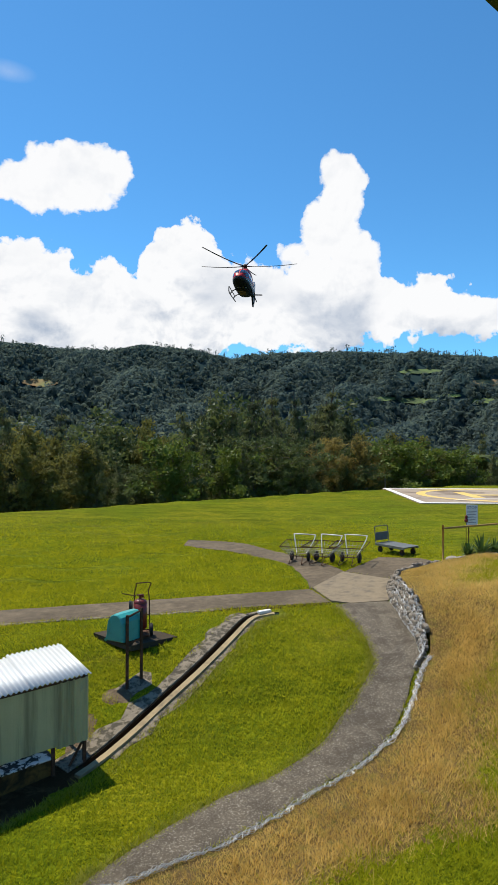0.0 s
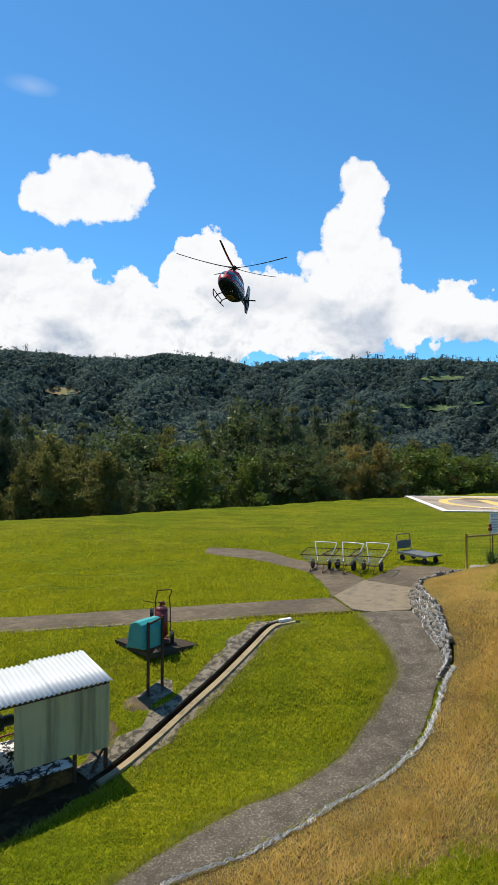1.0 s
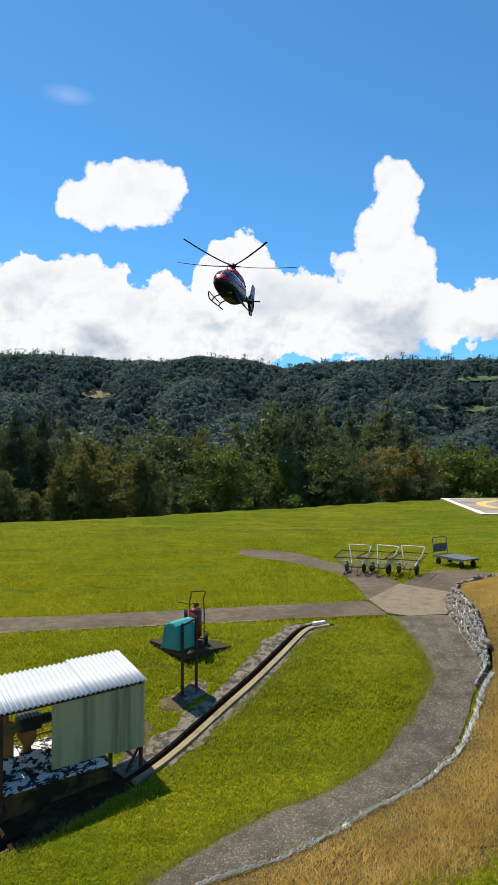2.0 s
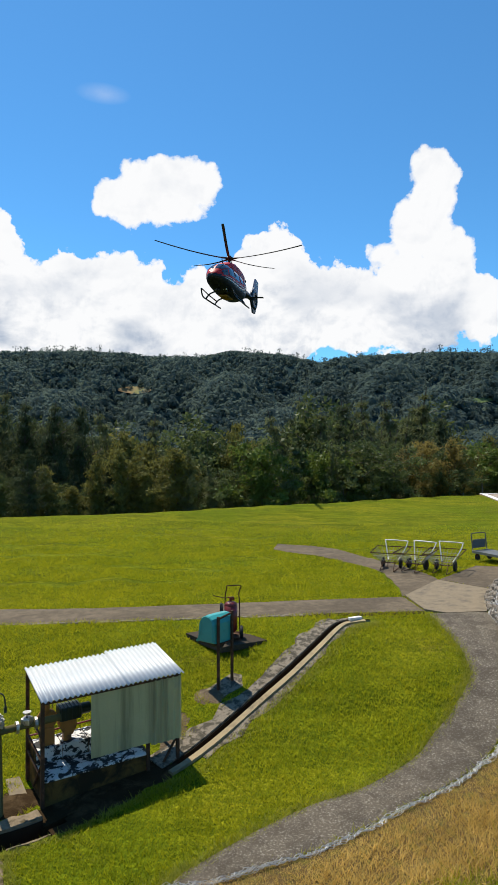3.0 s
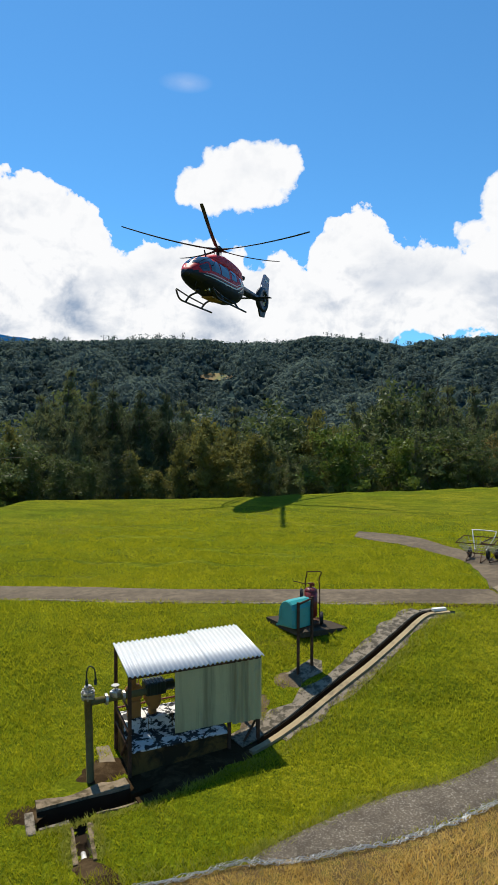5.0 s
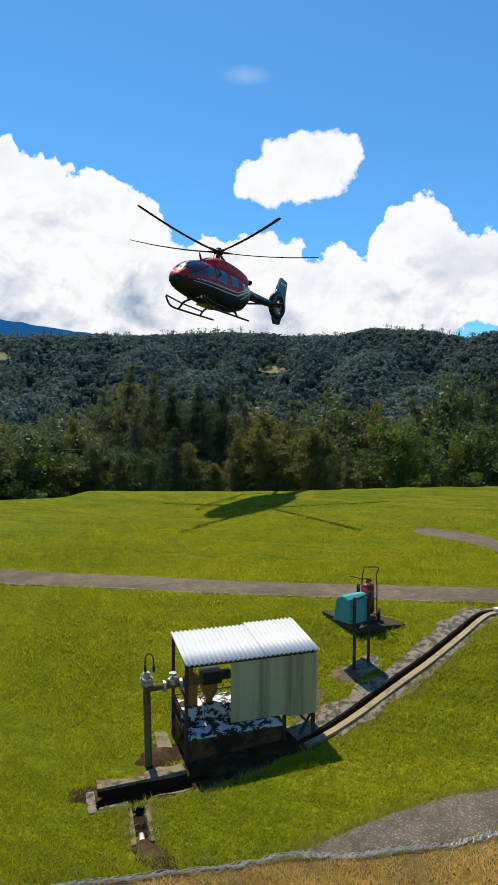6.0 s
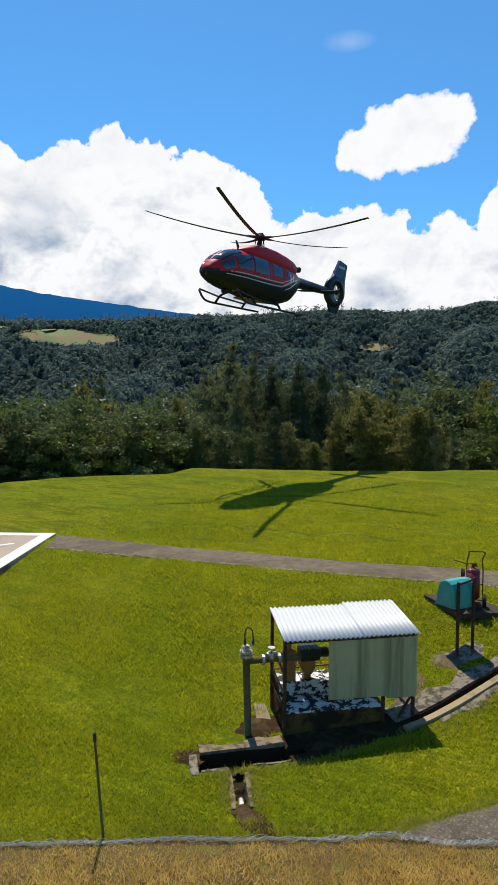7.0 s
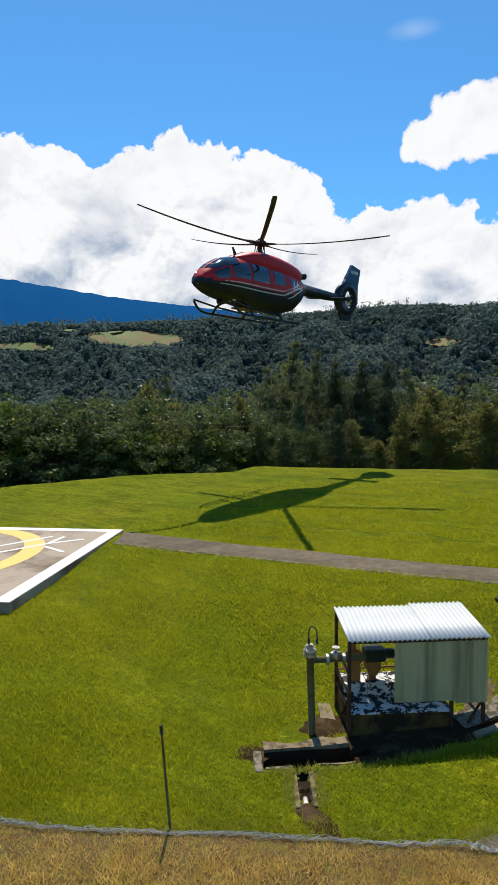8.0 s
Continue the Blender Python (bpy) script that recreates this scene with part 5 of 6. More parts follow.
    part("nose_lamp", bm, LAMP_GLOW, body, "lit white lamp on the nose")
    for y in (0.5, 0.3, 0.0, -0.3):
        bm = B()
        box(bm, 1.8, 1.95, y - 0.04, y + 0.04, -2.72, -2.6, 0.01)
        part("belly_antenna", bm, HELI_WHITE, body)
    bm = B()
    tube(bm, [(3.55, 0.2, -2.25), (3.78, 0.24, -2.32)], 0.014, 6)
    part("probe", bm, BLACK_METAL, body)
    bm = B()
    tube(bm, [(2.9, 0.3, -2.4), (3.15, 0.32, -2.75)], 0.014, 6)
    part("probe", bm, BLACK_METAL, body)
    bm = B()
    prism(bm, [(1.55, -0.85), (1.75, -0.5), (1.68, -0.48), (1.35, -0.85)], -0.02, 0.02, Matrix(((1, 0, 0, 0), (0, 0, 1, 0), (0, 1, 0, 0), (0, 0, 0, 1))))
    part("whip_antenna", bm, BLACK_METAL, body)
    # tail boom, fin and fenestron
    bm = B()
    pts = [(-3.1, 0, -1.45), (-4.4, 0, -1.43), (-5.8, 0, -1.4), (-7.0, 0, -1.36)]
    tube(bm, pts, 0.29, 20, 0.17)
    boom = part("tail_boom", bm, HELI_DARK, top, "dark navy tail boom", True)
    flat = Matrix(((1, 0, 0, 0), (0, 0, 1, 0), (0, 1, 0, 0), (0, 0, 0, 1)))
    cx, cz, r = -7.38, -1.3, 0.47
    bm = B()
    n = 40

    def rim(a):
        return (-7.24 + 1.06 * math.cos(a), -1.3 + 0.82 * math.sin(a))

    loops = {}
    for key, rad, w in (("hole", r, 0.15), ("out", None, 0.12)):
        for s in (-1, 1):
            loops[key, s] = [bm.verts.new((cx + rad * math.cos(k * math.tau / n), s * w, cz + rad * math.sin(k * math.tau / n)) if rad else (rim(k * math.tau / n)[0], s * w * 0.6, rim(k * math.tau / n)[1])) for k in range(n)]
    for k in range(n):
        j = (k + 1) % n
        for s in (-1, 1):
            bm.faces.new((loops["hole", s][k], loops["hole", s][j], loops["out", s][j], loops["out", s][k]))
        bm.faces.new((loops["hole", -1][k], loops["hole", -1][j], loops["hole", 1][j], loops["hole", 1][k]))
        bm.faces.new((loops["out", -1][k], loops["out", 1][k], loops["out", 1][j], loops["out", -1][j]))
    bmesh.ops.recalc_face_normals(bm, faces=bm.faces[:])
    shroud = part("fan_shroud", bm, HELI_DARK, top, "dark round shroud of the tail fan", True)
    bm = B()
    prism(bm, [(-6.3, -1.1), (-6.92, -0.35), (-7.34, 0.44), (-8.2, 0.32), (-8.16, -0.6), (-8.28, -1.2), (-7.95, -0.8), (-7.4, -0.62)], -0.07, 0.07, flat)
    bmesh.ops.recalc_face_normals(bm, faces=bm.faces[:])
    fin = part("fin", bm, HELI_BLUE, top, "blue swept tail fin")
    bm = B()
    prism(bm, [(-6.5, -1.6), (-7.35, -1.95), (-8.05, -1.65), (-7.72, -2.4), (-7.0, -2.45), (-6.78, -2.2)], -0.06, 0.06, flat)
    bmesh.ops.recalc_face_normals(bm, faces=bm.faces[:])
    part("lower_fin", bm, HELI_DARK, top)
    for s in (-1, 1):
        for k in range(6):
            bm = B()
            box(bm, -7.98 + k * 0.115, -7.90 + k * 0.115, s * 0.072 - 0.004, s * 0.072 + 0.004, 0.02 + 0.01 * (k % 2), 0.17)
            part("registration_bar", bm, HELI_WHITE, fin, "white painted bar")
    bm = B()
    drum(bm, 0.13, -0.16, 0.16, 18, pose(cx, 0, cz, 90, 0, 0), 0.03)
    fan = part("tail_fan", bm, BLACK_METAL, shroud)
    for k in range(10):
        a = k * math.tau / 10 + 0.13 * (k % 2)
        bm = B()
        box(bm, 0.11, 0.46, -0.015, 0.015, -0.055, 0.055, 0.006, pose(cx, 0, cz) @ pose(0, 0, 0, 0, -math.degrees(a), 0) @ pose(0, 0, 0, 35, 0, 0))
        part("fan_blade", bm, HELI_SILVER, fan)
    for s in (-1, 1):
        bm = B()
        box(bm, -5.75, -5.38, min(s * 0.12, s * 1.25), max(s * 0.12, s * 1.25), -1.55, -1.5, 0.018)
        part("stabiliser", bm, HELI_DARK, top, "dark horizontal stabiliser")
    bm = B()
    tube(bm, [(-6.5, 0, -1.22), (-6.9, 0, -0.15)], 0.012, 6)
    tube(bm, [(-6.85, 0, -0.28), (-7.2, 0, -0.2)], 0.012, 6)
    part("aerial", bm, BLACK_METAL, boom)
    # landing skids with steps
    for s in (-1, 1):
        bm = B()
        tube(bm, bent([(2.62, s * 1.08, -2.78), (2.3, s * 1.13, -3.05), (1.95, s * 1.15, -3.18), (1.2, s * 1.16, -3.2), (-1.9, s * 1.12, -3.16)], 5), 0.05, 10)
        skid = part("skid", bm, BLACK_METAL, top, "black landing skid", True)
        bm = B()
        tube(bm, [(2.6, s * 1.06, -2.76), (1.35, s * 1.0, -2.9), (-0.6, s * 0.98, -2.96)], 0.04, 8)
        part("step", bm, BLACK_METAL, skid, "", True)
        for x in (1.35, -0.6):
            bm = B()
            tube(bm, bent([(x, 0.0, -2.66), (x, s * 0.5, -2.7), (x, s * 0.9, -2.86), (x, s * 1.16, -3.18)], 4), 0.055, 10)
            part("cross_tube", bm, BLACK_METAL, skid, "", True)
    bm = B()
    tube(bm, [(0, 0, -0.6), (0, 0, -0.06)], 0.11, 14, 0.09)
    for k in range(5):
        a = k * math.tau / 5
        tube(bm, [(0.24 * math.cos(a), 0.24 * math.sin(a), -0.5), (0.2 * math.cos(a + 0.3), 0.2 * math.sin(a + 0.3), -0.08)], 0.022, 6)
    part("mast", bm, BLACK_METAL, top, "", True)
    # five-bladed rotor, bent upwards under load
    bm = B()
    drum(bm, 0.27, -0.1, 0.1, 26, None, 0.04)
    drum(bm, 0.14, 0.08, 0.2, 18, None, 0.03)
    rotor = part("rotor", bm, BLACK_METAL, top, "dark rotor head", True)
    blade = None
    for k in range(5):
        bm = B()
        prev = None
        for i in range(19):
            f = i / 18
            rr = 0.2 + 5.2 * f
            z = 0.62 * (rr / 5.4) ** 1.7
            if f < 0.1:
                c0, c1, t = 0.07, -0.07, 0.06
            elif f > 0.93:
                c0, c1, t = 0.08 - 0.8 * (f - 0.93), -0.13 + 0.2 * (f - 0.93), 0.014
            else:
                c0, c1, t = 0.075, -0.115, 0.022
            tw = radians(9 - 10 * f)
            ring = [(c0, 0), (0.05, t), (-0.06, t * 0.8), (c1, 0), (-0.06, -t * 0.6), (0.05, -t * 0.8)]
            cur = [bm.verts.new((rr, y * math.cos(tw) - q * math.sin(tw), z + y * math.sin(tw) + q * math.cos(tw))) for y, q in ring]
            if prev:
                for j in range(6):
                    bm.faces.new((prev[j], prev[(j + 1) % 6], cur[(j + 1) % 6], cur[j]))
            else:
                bm.faces.new(cur)
            prev = cur
        bm.faces.new(prev[::-1])
        bmesh.ops.recalc_face_normals(bm, faces=bm.faces[:])
        b = part("blade", bm, BLADE_GREY, rotor, "", True)
        b.matrix_local = pose(0, 0, 0, 0, 0, 72 * k)
    return top, rotor


helicopter, rotor = make_helicopter()
helicopter.scale = (1.125, 1.125, 1.125)


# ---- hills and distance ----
# Far leaves are tinted blue and paler: distance haze put into their colour.
FAR_LEAF = blade_material("hazed_hill_foliage", (0.058, 0.098, 0.108), (0.125, 0.162, 0.138), 0.5, 0.95, 0.02, 0.09)
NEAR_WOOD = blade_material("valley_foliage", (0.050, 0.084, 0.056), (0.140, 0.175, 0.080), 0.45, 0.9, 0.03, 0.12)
# Ground and ridge trunks share a dark blue-green that includes the haze.
HILL_BASE = material("hazed_hill_ground", (0.028, 0.048, 0.048), 0.95, spec=0.0, scale=0.02, grain=0.15, bump=0, spread=0.3)
rng = np.random.default_rng(11)


def make_hills():
    az = np.radians(np.arange(-80, 45.01, 0.5))
    rr = np.concatenate([np.linspace(118, 300, 16), np.linspace(320, 960, 30), np.linspace(975, 1060, 8), np.linspace(1100, 2200, 6)])
    A, R = np.meshgrid(az, rr)
    X, Y = R * np.sin(A), R * np.cos(A)
    Z = land(X, Y)
    n, m = len(az), len(rr)
    idx = np.arange(n * m).reshape(m, n)
    quads = np.stack([idx[:-1, :-1], idx[:-1, 1:], idx[1:, 1:], idx[1:, :-1]], -1).reshape(-1, 4)
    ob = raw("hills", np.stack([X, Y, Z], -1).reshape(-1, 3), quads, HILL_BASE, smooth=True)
    tagged(ob, "long wooded ridge beyond the valley", "hill", kind="structure")


make_hills()
# clearings on the hillside: azimuth, elevation, half width, half height in degrees, colour
CLEARINGS = [(-19.0, 5.15, 1.5, 0.33, 1), (-47.2, 5.75, 4.7, 0.75, 0), (-56.5, 4.9, 2.6, 0.35, 0), (12.2, 3.95, 1.6, 0.2, 2), (15.6, 3.75, 1.9, 0.26, 2), (18.2, 4.1, 1.0, 0.14, 2), (15.8, 6.4, 2.0, 0.2, 2), (21.5, 5.2, 1.5, 0.3, 1), (21.5, 3.6, 1.6, 0.25, 2), (-52.6, 6.5, 1.0, 0.12, 2)]
CLEAR_MATS = [MEADOW, material("bare_hill_earth", (0.24, 0.15, 0.06), 0.95, spots=((0.16, 0.16, 0.05), 0.5, 0.65), scale=0.03, grain=0.3, bump=0),
              material("green_hill_meadow", (0.10, 0.15, 0.04), 0.95, spots=((0.05, 0.08, 0.03), 0.48, 0.6), scale=0.04, grain=0.3, bump=0)]


def on_hill(az, el):
    """Where the sight line of that azimuth and elevation meets the hillside."""
    r = np.linspace(150, 1000, 500)
    a = radians(az)
    z = land(r * math.sin(a), r * math.cos(a))
    up = np.degrees(np.arctan2(z - EYE, r))
    k = int(np.argmax(up > el)) if np.any(up > el) else 499
    return Vector((r[k] * math.sin(a), r[k] * math.cos(a), float(z[k])))


for az, el, w, h, kind in CLEARINGS:
    bm = B()
    rows = []
    for j in range(7):
        v = -1 + 2 * j / 6
        half = math.sqrt(max(0.06, 1 - v * v))
        row = []
        for i in range(15):
            u = (-1 + 2 * i / 14) * half * (1 + 0.25 * noise.noise((az + j, i * 0.7, 2.0)))
            p = on_hill(az + u * w, el + v * h + 0.12 * h * noise.noise((i * 0.9, az, j * 1.0)))
            row.append(bm.verts.new(p + Vector((0, 0, 1.6))))
        rows.append(row)
    for a, b in zip(rows, rows[1:]):
        for i in range(14):
            bm.faces.new((a[i], a[i + 1], b[i + 1], b[i]))
    tagged(mesh_object("meadow", bm, CLEAR_MATS[kind], smooth=True), "open grassy clearing on the wooded hillside", "meadow", kind="structure")


def cards(centres, sizes, stretch, name, mat, parent=None, lift=0.0, outward=None, loose=0.6):
    """Three-cornered leaf clumps, one at each centre, facing out of their crown within a random turn; centres (n, 3), sizes (n,)."""
    n = len(centres)
    face = rng.normal(size=(n, 3))
    if outward is not None:
        face = face * loose + outward / np.maximum(1e-6, np.linalg.norm(outward, axis=1))[:, None]
    turn = rng.normal(size=(n, 3))
    turn[:, 2] += 2.5 * lift
    face /= np.linalg.norm(face, axis=1)[:, None]
    d = turn - face * (turn * face).sum(1)[:, None]
    d /= np.linalg.norm(d, axis=1)[:, None]
    e = np.cross(d, face)
    s = sizes[:, None]
    v = np.stack([centres - d * s * 0.5 * stretch - e * s * 0.42, centres - d * s * 0.3 * stretch + e * s * 0.42, centres + d * s * 0.62 * stretch], 1).reshape(-1, 3)
    me = bpy.data.meshes.new(name)
    me.vertices.add(3 * n)
    me.vertices.foreach_set("co", v.ravel())
    me.loops.add(3 * n)
    me.loops.foreach_set("vertex_index", np.arange(3 * n))
    me.polygons.add(n)
    me.polygons.foreach_set("loop_start", np.arange(0, 3 * n, 3))
    me.update(calc_edges=True)
    me.materials.append(mat)
    ob = new(name, me)
    if parent:
        ob.parent = parent
    return ob


def make_forest():
    """The wooded hillside: thousands of crowns too far to pick apart."""
    def in_clearing(x, y, z):
        az, el = np.degrees(np.arctan2(x, y)), np.degrees(np.arctan2(z - EYE, np.hypot(x, y)))
        hit = np.zeros(len(x), bool)
        for a, e, w, h, _ in CLEARINGS:
            hit |= ((az - a) / w) ** 2 + ((el - e + 0.24) / (h + 0.20)) ** 2 < 1
        return hit

    for r0, r1, n, per, size, tall in ((120, 330, 2300, 78, 1.7, (8, 14)), (330, 640, 7000, 36, 2.6, (6, 12)), (640, 1010, 10500, 22, 3.3, (5, 10))):
        r = np.sqrt(rng.uniform(r0 ** 2, r1 ** 2, n))
        az = np.radians(rng.uniform(-68, 32, n))
        x, y = r * np.sin(az), r * np.cos(az)
        z = land(x, y)
        keep = ~in_clearing(x, y, z)
        x, y, z = x[keep], y[keep], z[keep]
        m = len(x)
        h = rng.uniform(*tall, m)
        w = h * rng.uniform(0.30, 0.56, m)
        p = rng.normal(size=(m, per, 3))
        p /= np.linalg.norm(p, axis=2)[:, :, None]
        p *= rng.uniform(0.55, 1.0, (m, per, 1))
        c = np.stack([x[:, None] + p[:, :, 0] * w[:, None], y[:, None] + p[:, :, 1] * w[:, None], (z + h * 0.58)[:, None] + p[:, :, 2] * h[:, None] * 0.46], -1).reshape(-1, 3)
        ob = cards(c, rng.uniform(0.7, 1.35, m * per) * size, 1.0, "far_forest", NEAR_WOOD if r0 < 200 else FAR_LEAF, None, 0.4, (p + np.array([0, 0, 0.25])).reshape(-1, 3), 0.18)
        tagged(ob, "dense dark woodland covering the hillside", "forest", kind="stuff")
    # single tall trees along the skyline
    n = 420
    az = np.radians(rng.uniform(-64, 27, n))
    az = az[np.array([noise.noise((float(a) * 14, 3.0, 0.0)) > -0.18 for a in az])]
    r = rng.uniform(930, 1000, len(az))
    x, y = r * np.sin(az), r * np.cos(az)
    z = land(x, y)
    verts, faces, crowns, sizes = [], [], [], []
    for px, py, pz in zip(x, y, z):
        h = rng.uniform(11, 20)
        k = len(verts)
        verts += [(px - 0.5, py, pz), (px + 0.5, py, pz), (px + 0.3, py, pz + h), (px - 0.3, py, pz + h)]
        faces.append((k, k + 1, k + 2, k + 3))
        for q in range(14):
            crowns.append((px + rng.normal() * 2.4, py + rng.normal() * 2.4, pz + h * rng.uniform(0.72, 1.03)))
            sizes.append(rng.uniform(1.4, 2.6))
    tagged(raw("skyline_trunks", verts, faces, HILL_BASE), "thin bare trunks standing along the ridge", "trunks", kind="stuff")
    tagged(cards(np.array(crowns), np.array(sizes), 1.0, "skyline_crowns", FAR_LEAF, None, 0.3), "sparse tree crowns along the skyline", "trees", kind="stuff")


make_forest()


def make_mountain():
    mat = bpy.data.materials.new("hazed_distance")
    mat.use_nodes = True
    N = Nodes(mat.node_tree)
    out = N.n("ShaderNodeOutputMaterial")
    b = N.n("ShaderNodeBsdfPrincipled", Roughness=1.0)
    b.inputs["Specular IOR Level"].default_value = 0.0
    N.t.links.new(b.outputs[0], out.inputs[0])
    co = N.n("ShaderNodeTexCoord").outputs["Object"]
    # Haze is painted: a blue base colour and a faint blue glow.
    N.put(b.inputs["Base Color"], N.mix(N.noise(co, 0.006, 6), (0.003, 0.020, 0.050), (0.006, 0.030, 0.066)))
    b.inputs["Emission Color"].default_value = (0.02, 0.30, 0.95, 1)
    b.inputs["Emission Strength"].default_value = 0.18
    A = np.arange(-85, -14, 0.35)
    top = np.interp(A, [-85, -75, -66, -58.7, -53.9, -49, -44, -41.7, -36, -30, -24, -14], [12, 11.8, 11.4, 10.75, 10.25, 9.6, 9.15, 8.9, 8.3, 7.9, 7.6, 6.5])
    top = top + np.array([0.12 * noise.noise((a * 0.9, 0, 0)) + 0.06 * noise.noise((a * 3.1, 5, 0)) for a in A])
    verts, faces = [], []
    for a, e in zip(np.radians(A), top):
        for k, (r, f) in enumerate(((2600, 0.35), (3000, 0.7), (3400, 1.0), (3900, 0.8))):
            q = r * (1 + 0.03 * noise.noise((a * 40, k * 2.0, 1.0)))
            verts.append((q * math.sin(a), q * math.cos(a), EYE + 3400 * math.tan(radians(e)) * f * (1 if k == 2 else 1 + 0.1 * noise.noise((a * 30, k, 7.0)))))
    # the crest row stands exactly on its sight line
    for i, (a, e) in enumerate(zip(np.radians(A), top)):
        verts[i * 4 + 2] = (3400 * math.sin(a), 3400 * math.cos(a), EYE + 3400 * math.tan(radians(e)))
    faces = [(i * 4 + k, (i + 1) * 4 + k, (i + 1) * 4 + k + 1, i * 4 + k + 1) for i in range(len(A) - 1) for k in range(3)]
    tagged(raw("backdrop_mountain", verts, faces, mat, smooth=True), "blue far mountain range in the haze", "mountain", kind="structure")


make_mountain()

# ---- trees behind the lawn ----
BARK = material("bark", (0.10, 0.08, 0.06), 0.9, spots=((0.2, 0.17, 0.13), 0.55, 0.7), scale=3, grain=20, bump=0.6, spread=0.3)
PALE_BARK = material("pale_bark", (0.24, 0.21, 0.17), 0.9, spots=((0.12, 0.1, 0.08), 0.5, 0.7), scale=3, grain=20, bump=0.4, spread=0.25)
NEEDLE = blade_material("she_oak_needles", (0.100, 0.120, 0.052), (0.205, 0.215, 0.088), 0.30, 0.8, clump=0.7)
NEEDLE_DARK = blade_material("dark_needles", (0.042, 0.060, 0.029), (0.104, 0.122, 0.050), 0.26, 0.8, clump=0.7)
BROAD = blade_material("broad_leaf", (0.064, 0.090, 0.030), (0.15, 0.18, 0.06), 0.34, 0.5, clump=0.9)
OLIVE = blade_material("olive_leaf", (0.122, 0.126, 0.032), (0.225, 0.206, 0.055), 0.36, 0.7, clump=0.8)
BRONZE = blade_material("bronze_leaf", (0.19, 0.145, 0.045), (0.29, 0.225, 0.065), 0.42, 0.7, clump=0.8)
LIME = blade_material("lime_leaf", (0.08, 0.13, 0.02), (0.17, 0.21, 0.04), 0.35, 0.5, clump=0.9)


def make_tree(kind, seed):
    """One tree ten metres high: a tapered trunk with limbs, and a crown of leaf clumps along them."""
    g = np.random.default_rng(seed)
    spec = {  # crown start, limbs, spread, rise, clumps per limb, cards per clump, card size, stretch, shape power, leaf, bark, label
        "she_oak": (0.10, 58, 0.21, 1.0, 5, 27, 0.092, 5.0, 1.05, NEEDLE, BARK, "feathery grey-green she-oak behind the lawn"),
        "dark_oak": (0.16, 58, 0.23, 1.0, 5, 27, 0.096, 4.8, 0.9, NEEDLE_DARK, BARK, "dense dark she-oak behind the lawn"),
        "broadleaf": (0.2, 32, 0.31, 0.6, 4, 28, 0.36, 1.2, 0.4, BROAD, PALE_BARK, "broad-leaved green tree behind the lawn"),
        "olive": (0.05, 36, 0.24, 1.0, 4, 27, 0.29, 2.0, 0.65, OLIVE, BARK, "bushy olive-yellow tree behind the lawn"),
        "bronze": (0.04, 36, 0.32, 0.8, 4, 30, 0.30, 1.7, 0.5, BRONZE, BARK, "spreading bronze-leaved tree behind the lawn"),
        "shrub": (0.02, 32, 0.60, 0.5, 3, 52, 0.44, 1.1, 0.3, BROAD, BARK, "rounded dark green shrub at the edge of the lawn"),
        "lime": (0.05, 30, 0.5, 0.5, 3, 46, 0.5, 1.3, 0.4, LIME, BARK, "light green leafy shrub at the edge of the lawn")}[kind]
    lo, limbs, spread, rise, per, n, size, stretch, power, leaf, bark, label = spec
    top = new("shrub" if kind in ("shrub", "lime") else "tree")
    tagged(top, label, "shrub" if kind in ("shrub", "lime") else "tree", "trees behind the lawn")
    bm = B()
    sway = [(0.25 * g.normal(), 0.25 * g.normal()) for _ in range(5)]
    spine = [Vector((sway[k][0] * k / 4, sway[k][1] * k / 4, -0.6 + 10.3 * k / 4)) for k in range(5)]
    spine[0].x = spine[0].y = 0
    line = bent(spine, 4)
    tube(bm, line, 0.17, 7, 0.02)
    cs, ss = [], []
    for k in range(limbs):
        f = lo + (1 - lo) * ((k + g.uniform(0, 1)) / limbs) * 0.97
        base = line[min(len(line) - 1, int(f * (len(line) - 1)))]
        a = k * 2.4 + g.uniform(-0.4, 0.4)
        u = (f - lo) / (1 - lo)
        reach = 10 * spread * (max(0.06, 1 - u) ** power) * min(1, 0.45 + 1.5 * u) * g.uniform(0.25, 1.55)
        tip = base + Vector((math.cos(a) * reach, math.sin(a) * reach, reach * rise * g.uniform(0.5, 1.2)))
        tip.z = min(tip.z, 10.3 - 0.12 * reach)
        mid = base.lerp(tip, 0.5) + Vector((0, 0, 0.12 * reach))
        tube(bm, [base, mid, tip], 0.05, 3, 0.012, caps=False)
        for j in range(per):
            q = base.lerp(tip, (0.2 + 0.85 * j / (per - 1))) + Vector(g.normal(size=3) * 0.12 * reach)
            rad = size * g.uniform(1.0, 1.9) * ((1.3 + 1.5 * min(1, reach / (8 * spread))) if stretch > 3 else 1.15)
            count = max(3, int(n * min(2.2, 0.2 + 1.7 * reach / (10 * spread))))
            cs.append(np.array(q) + g.normal(size=(count, 3)) * np.array([rad, rad, rad * 0.62]) * 0.62)
            ss.append(g.uniform(0.55, 1.2, count) * size * 0.8)
    part("trunk", bm, bark, top)
    centres = np.concatenate(cs)
    radial = centres * np.array([1.0, 1.0, 0.0])
    radial /= np.maximum(0.3, np.linalg.norm(radial, axis=1))[:, None]
    cards(centres, np.concatenate(ss), stretch, "crown", leaf, top, {"she_oak": 0.7, "dark_oak": 0.6, "olive": 0.4, "bronze": 0.2}.get(kind, 0.0), radial + np.array([0, 0, 0.45]), 0.75)
    return top


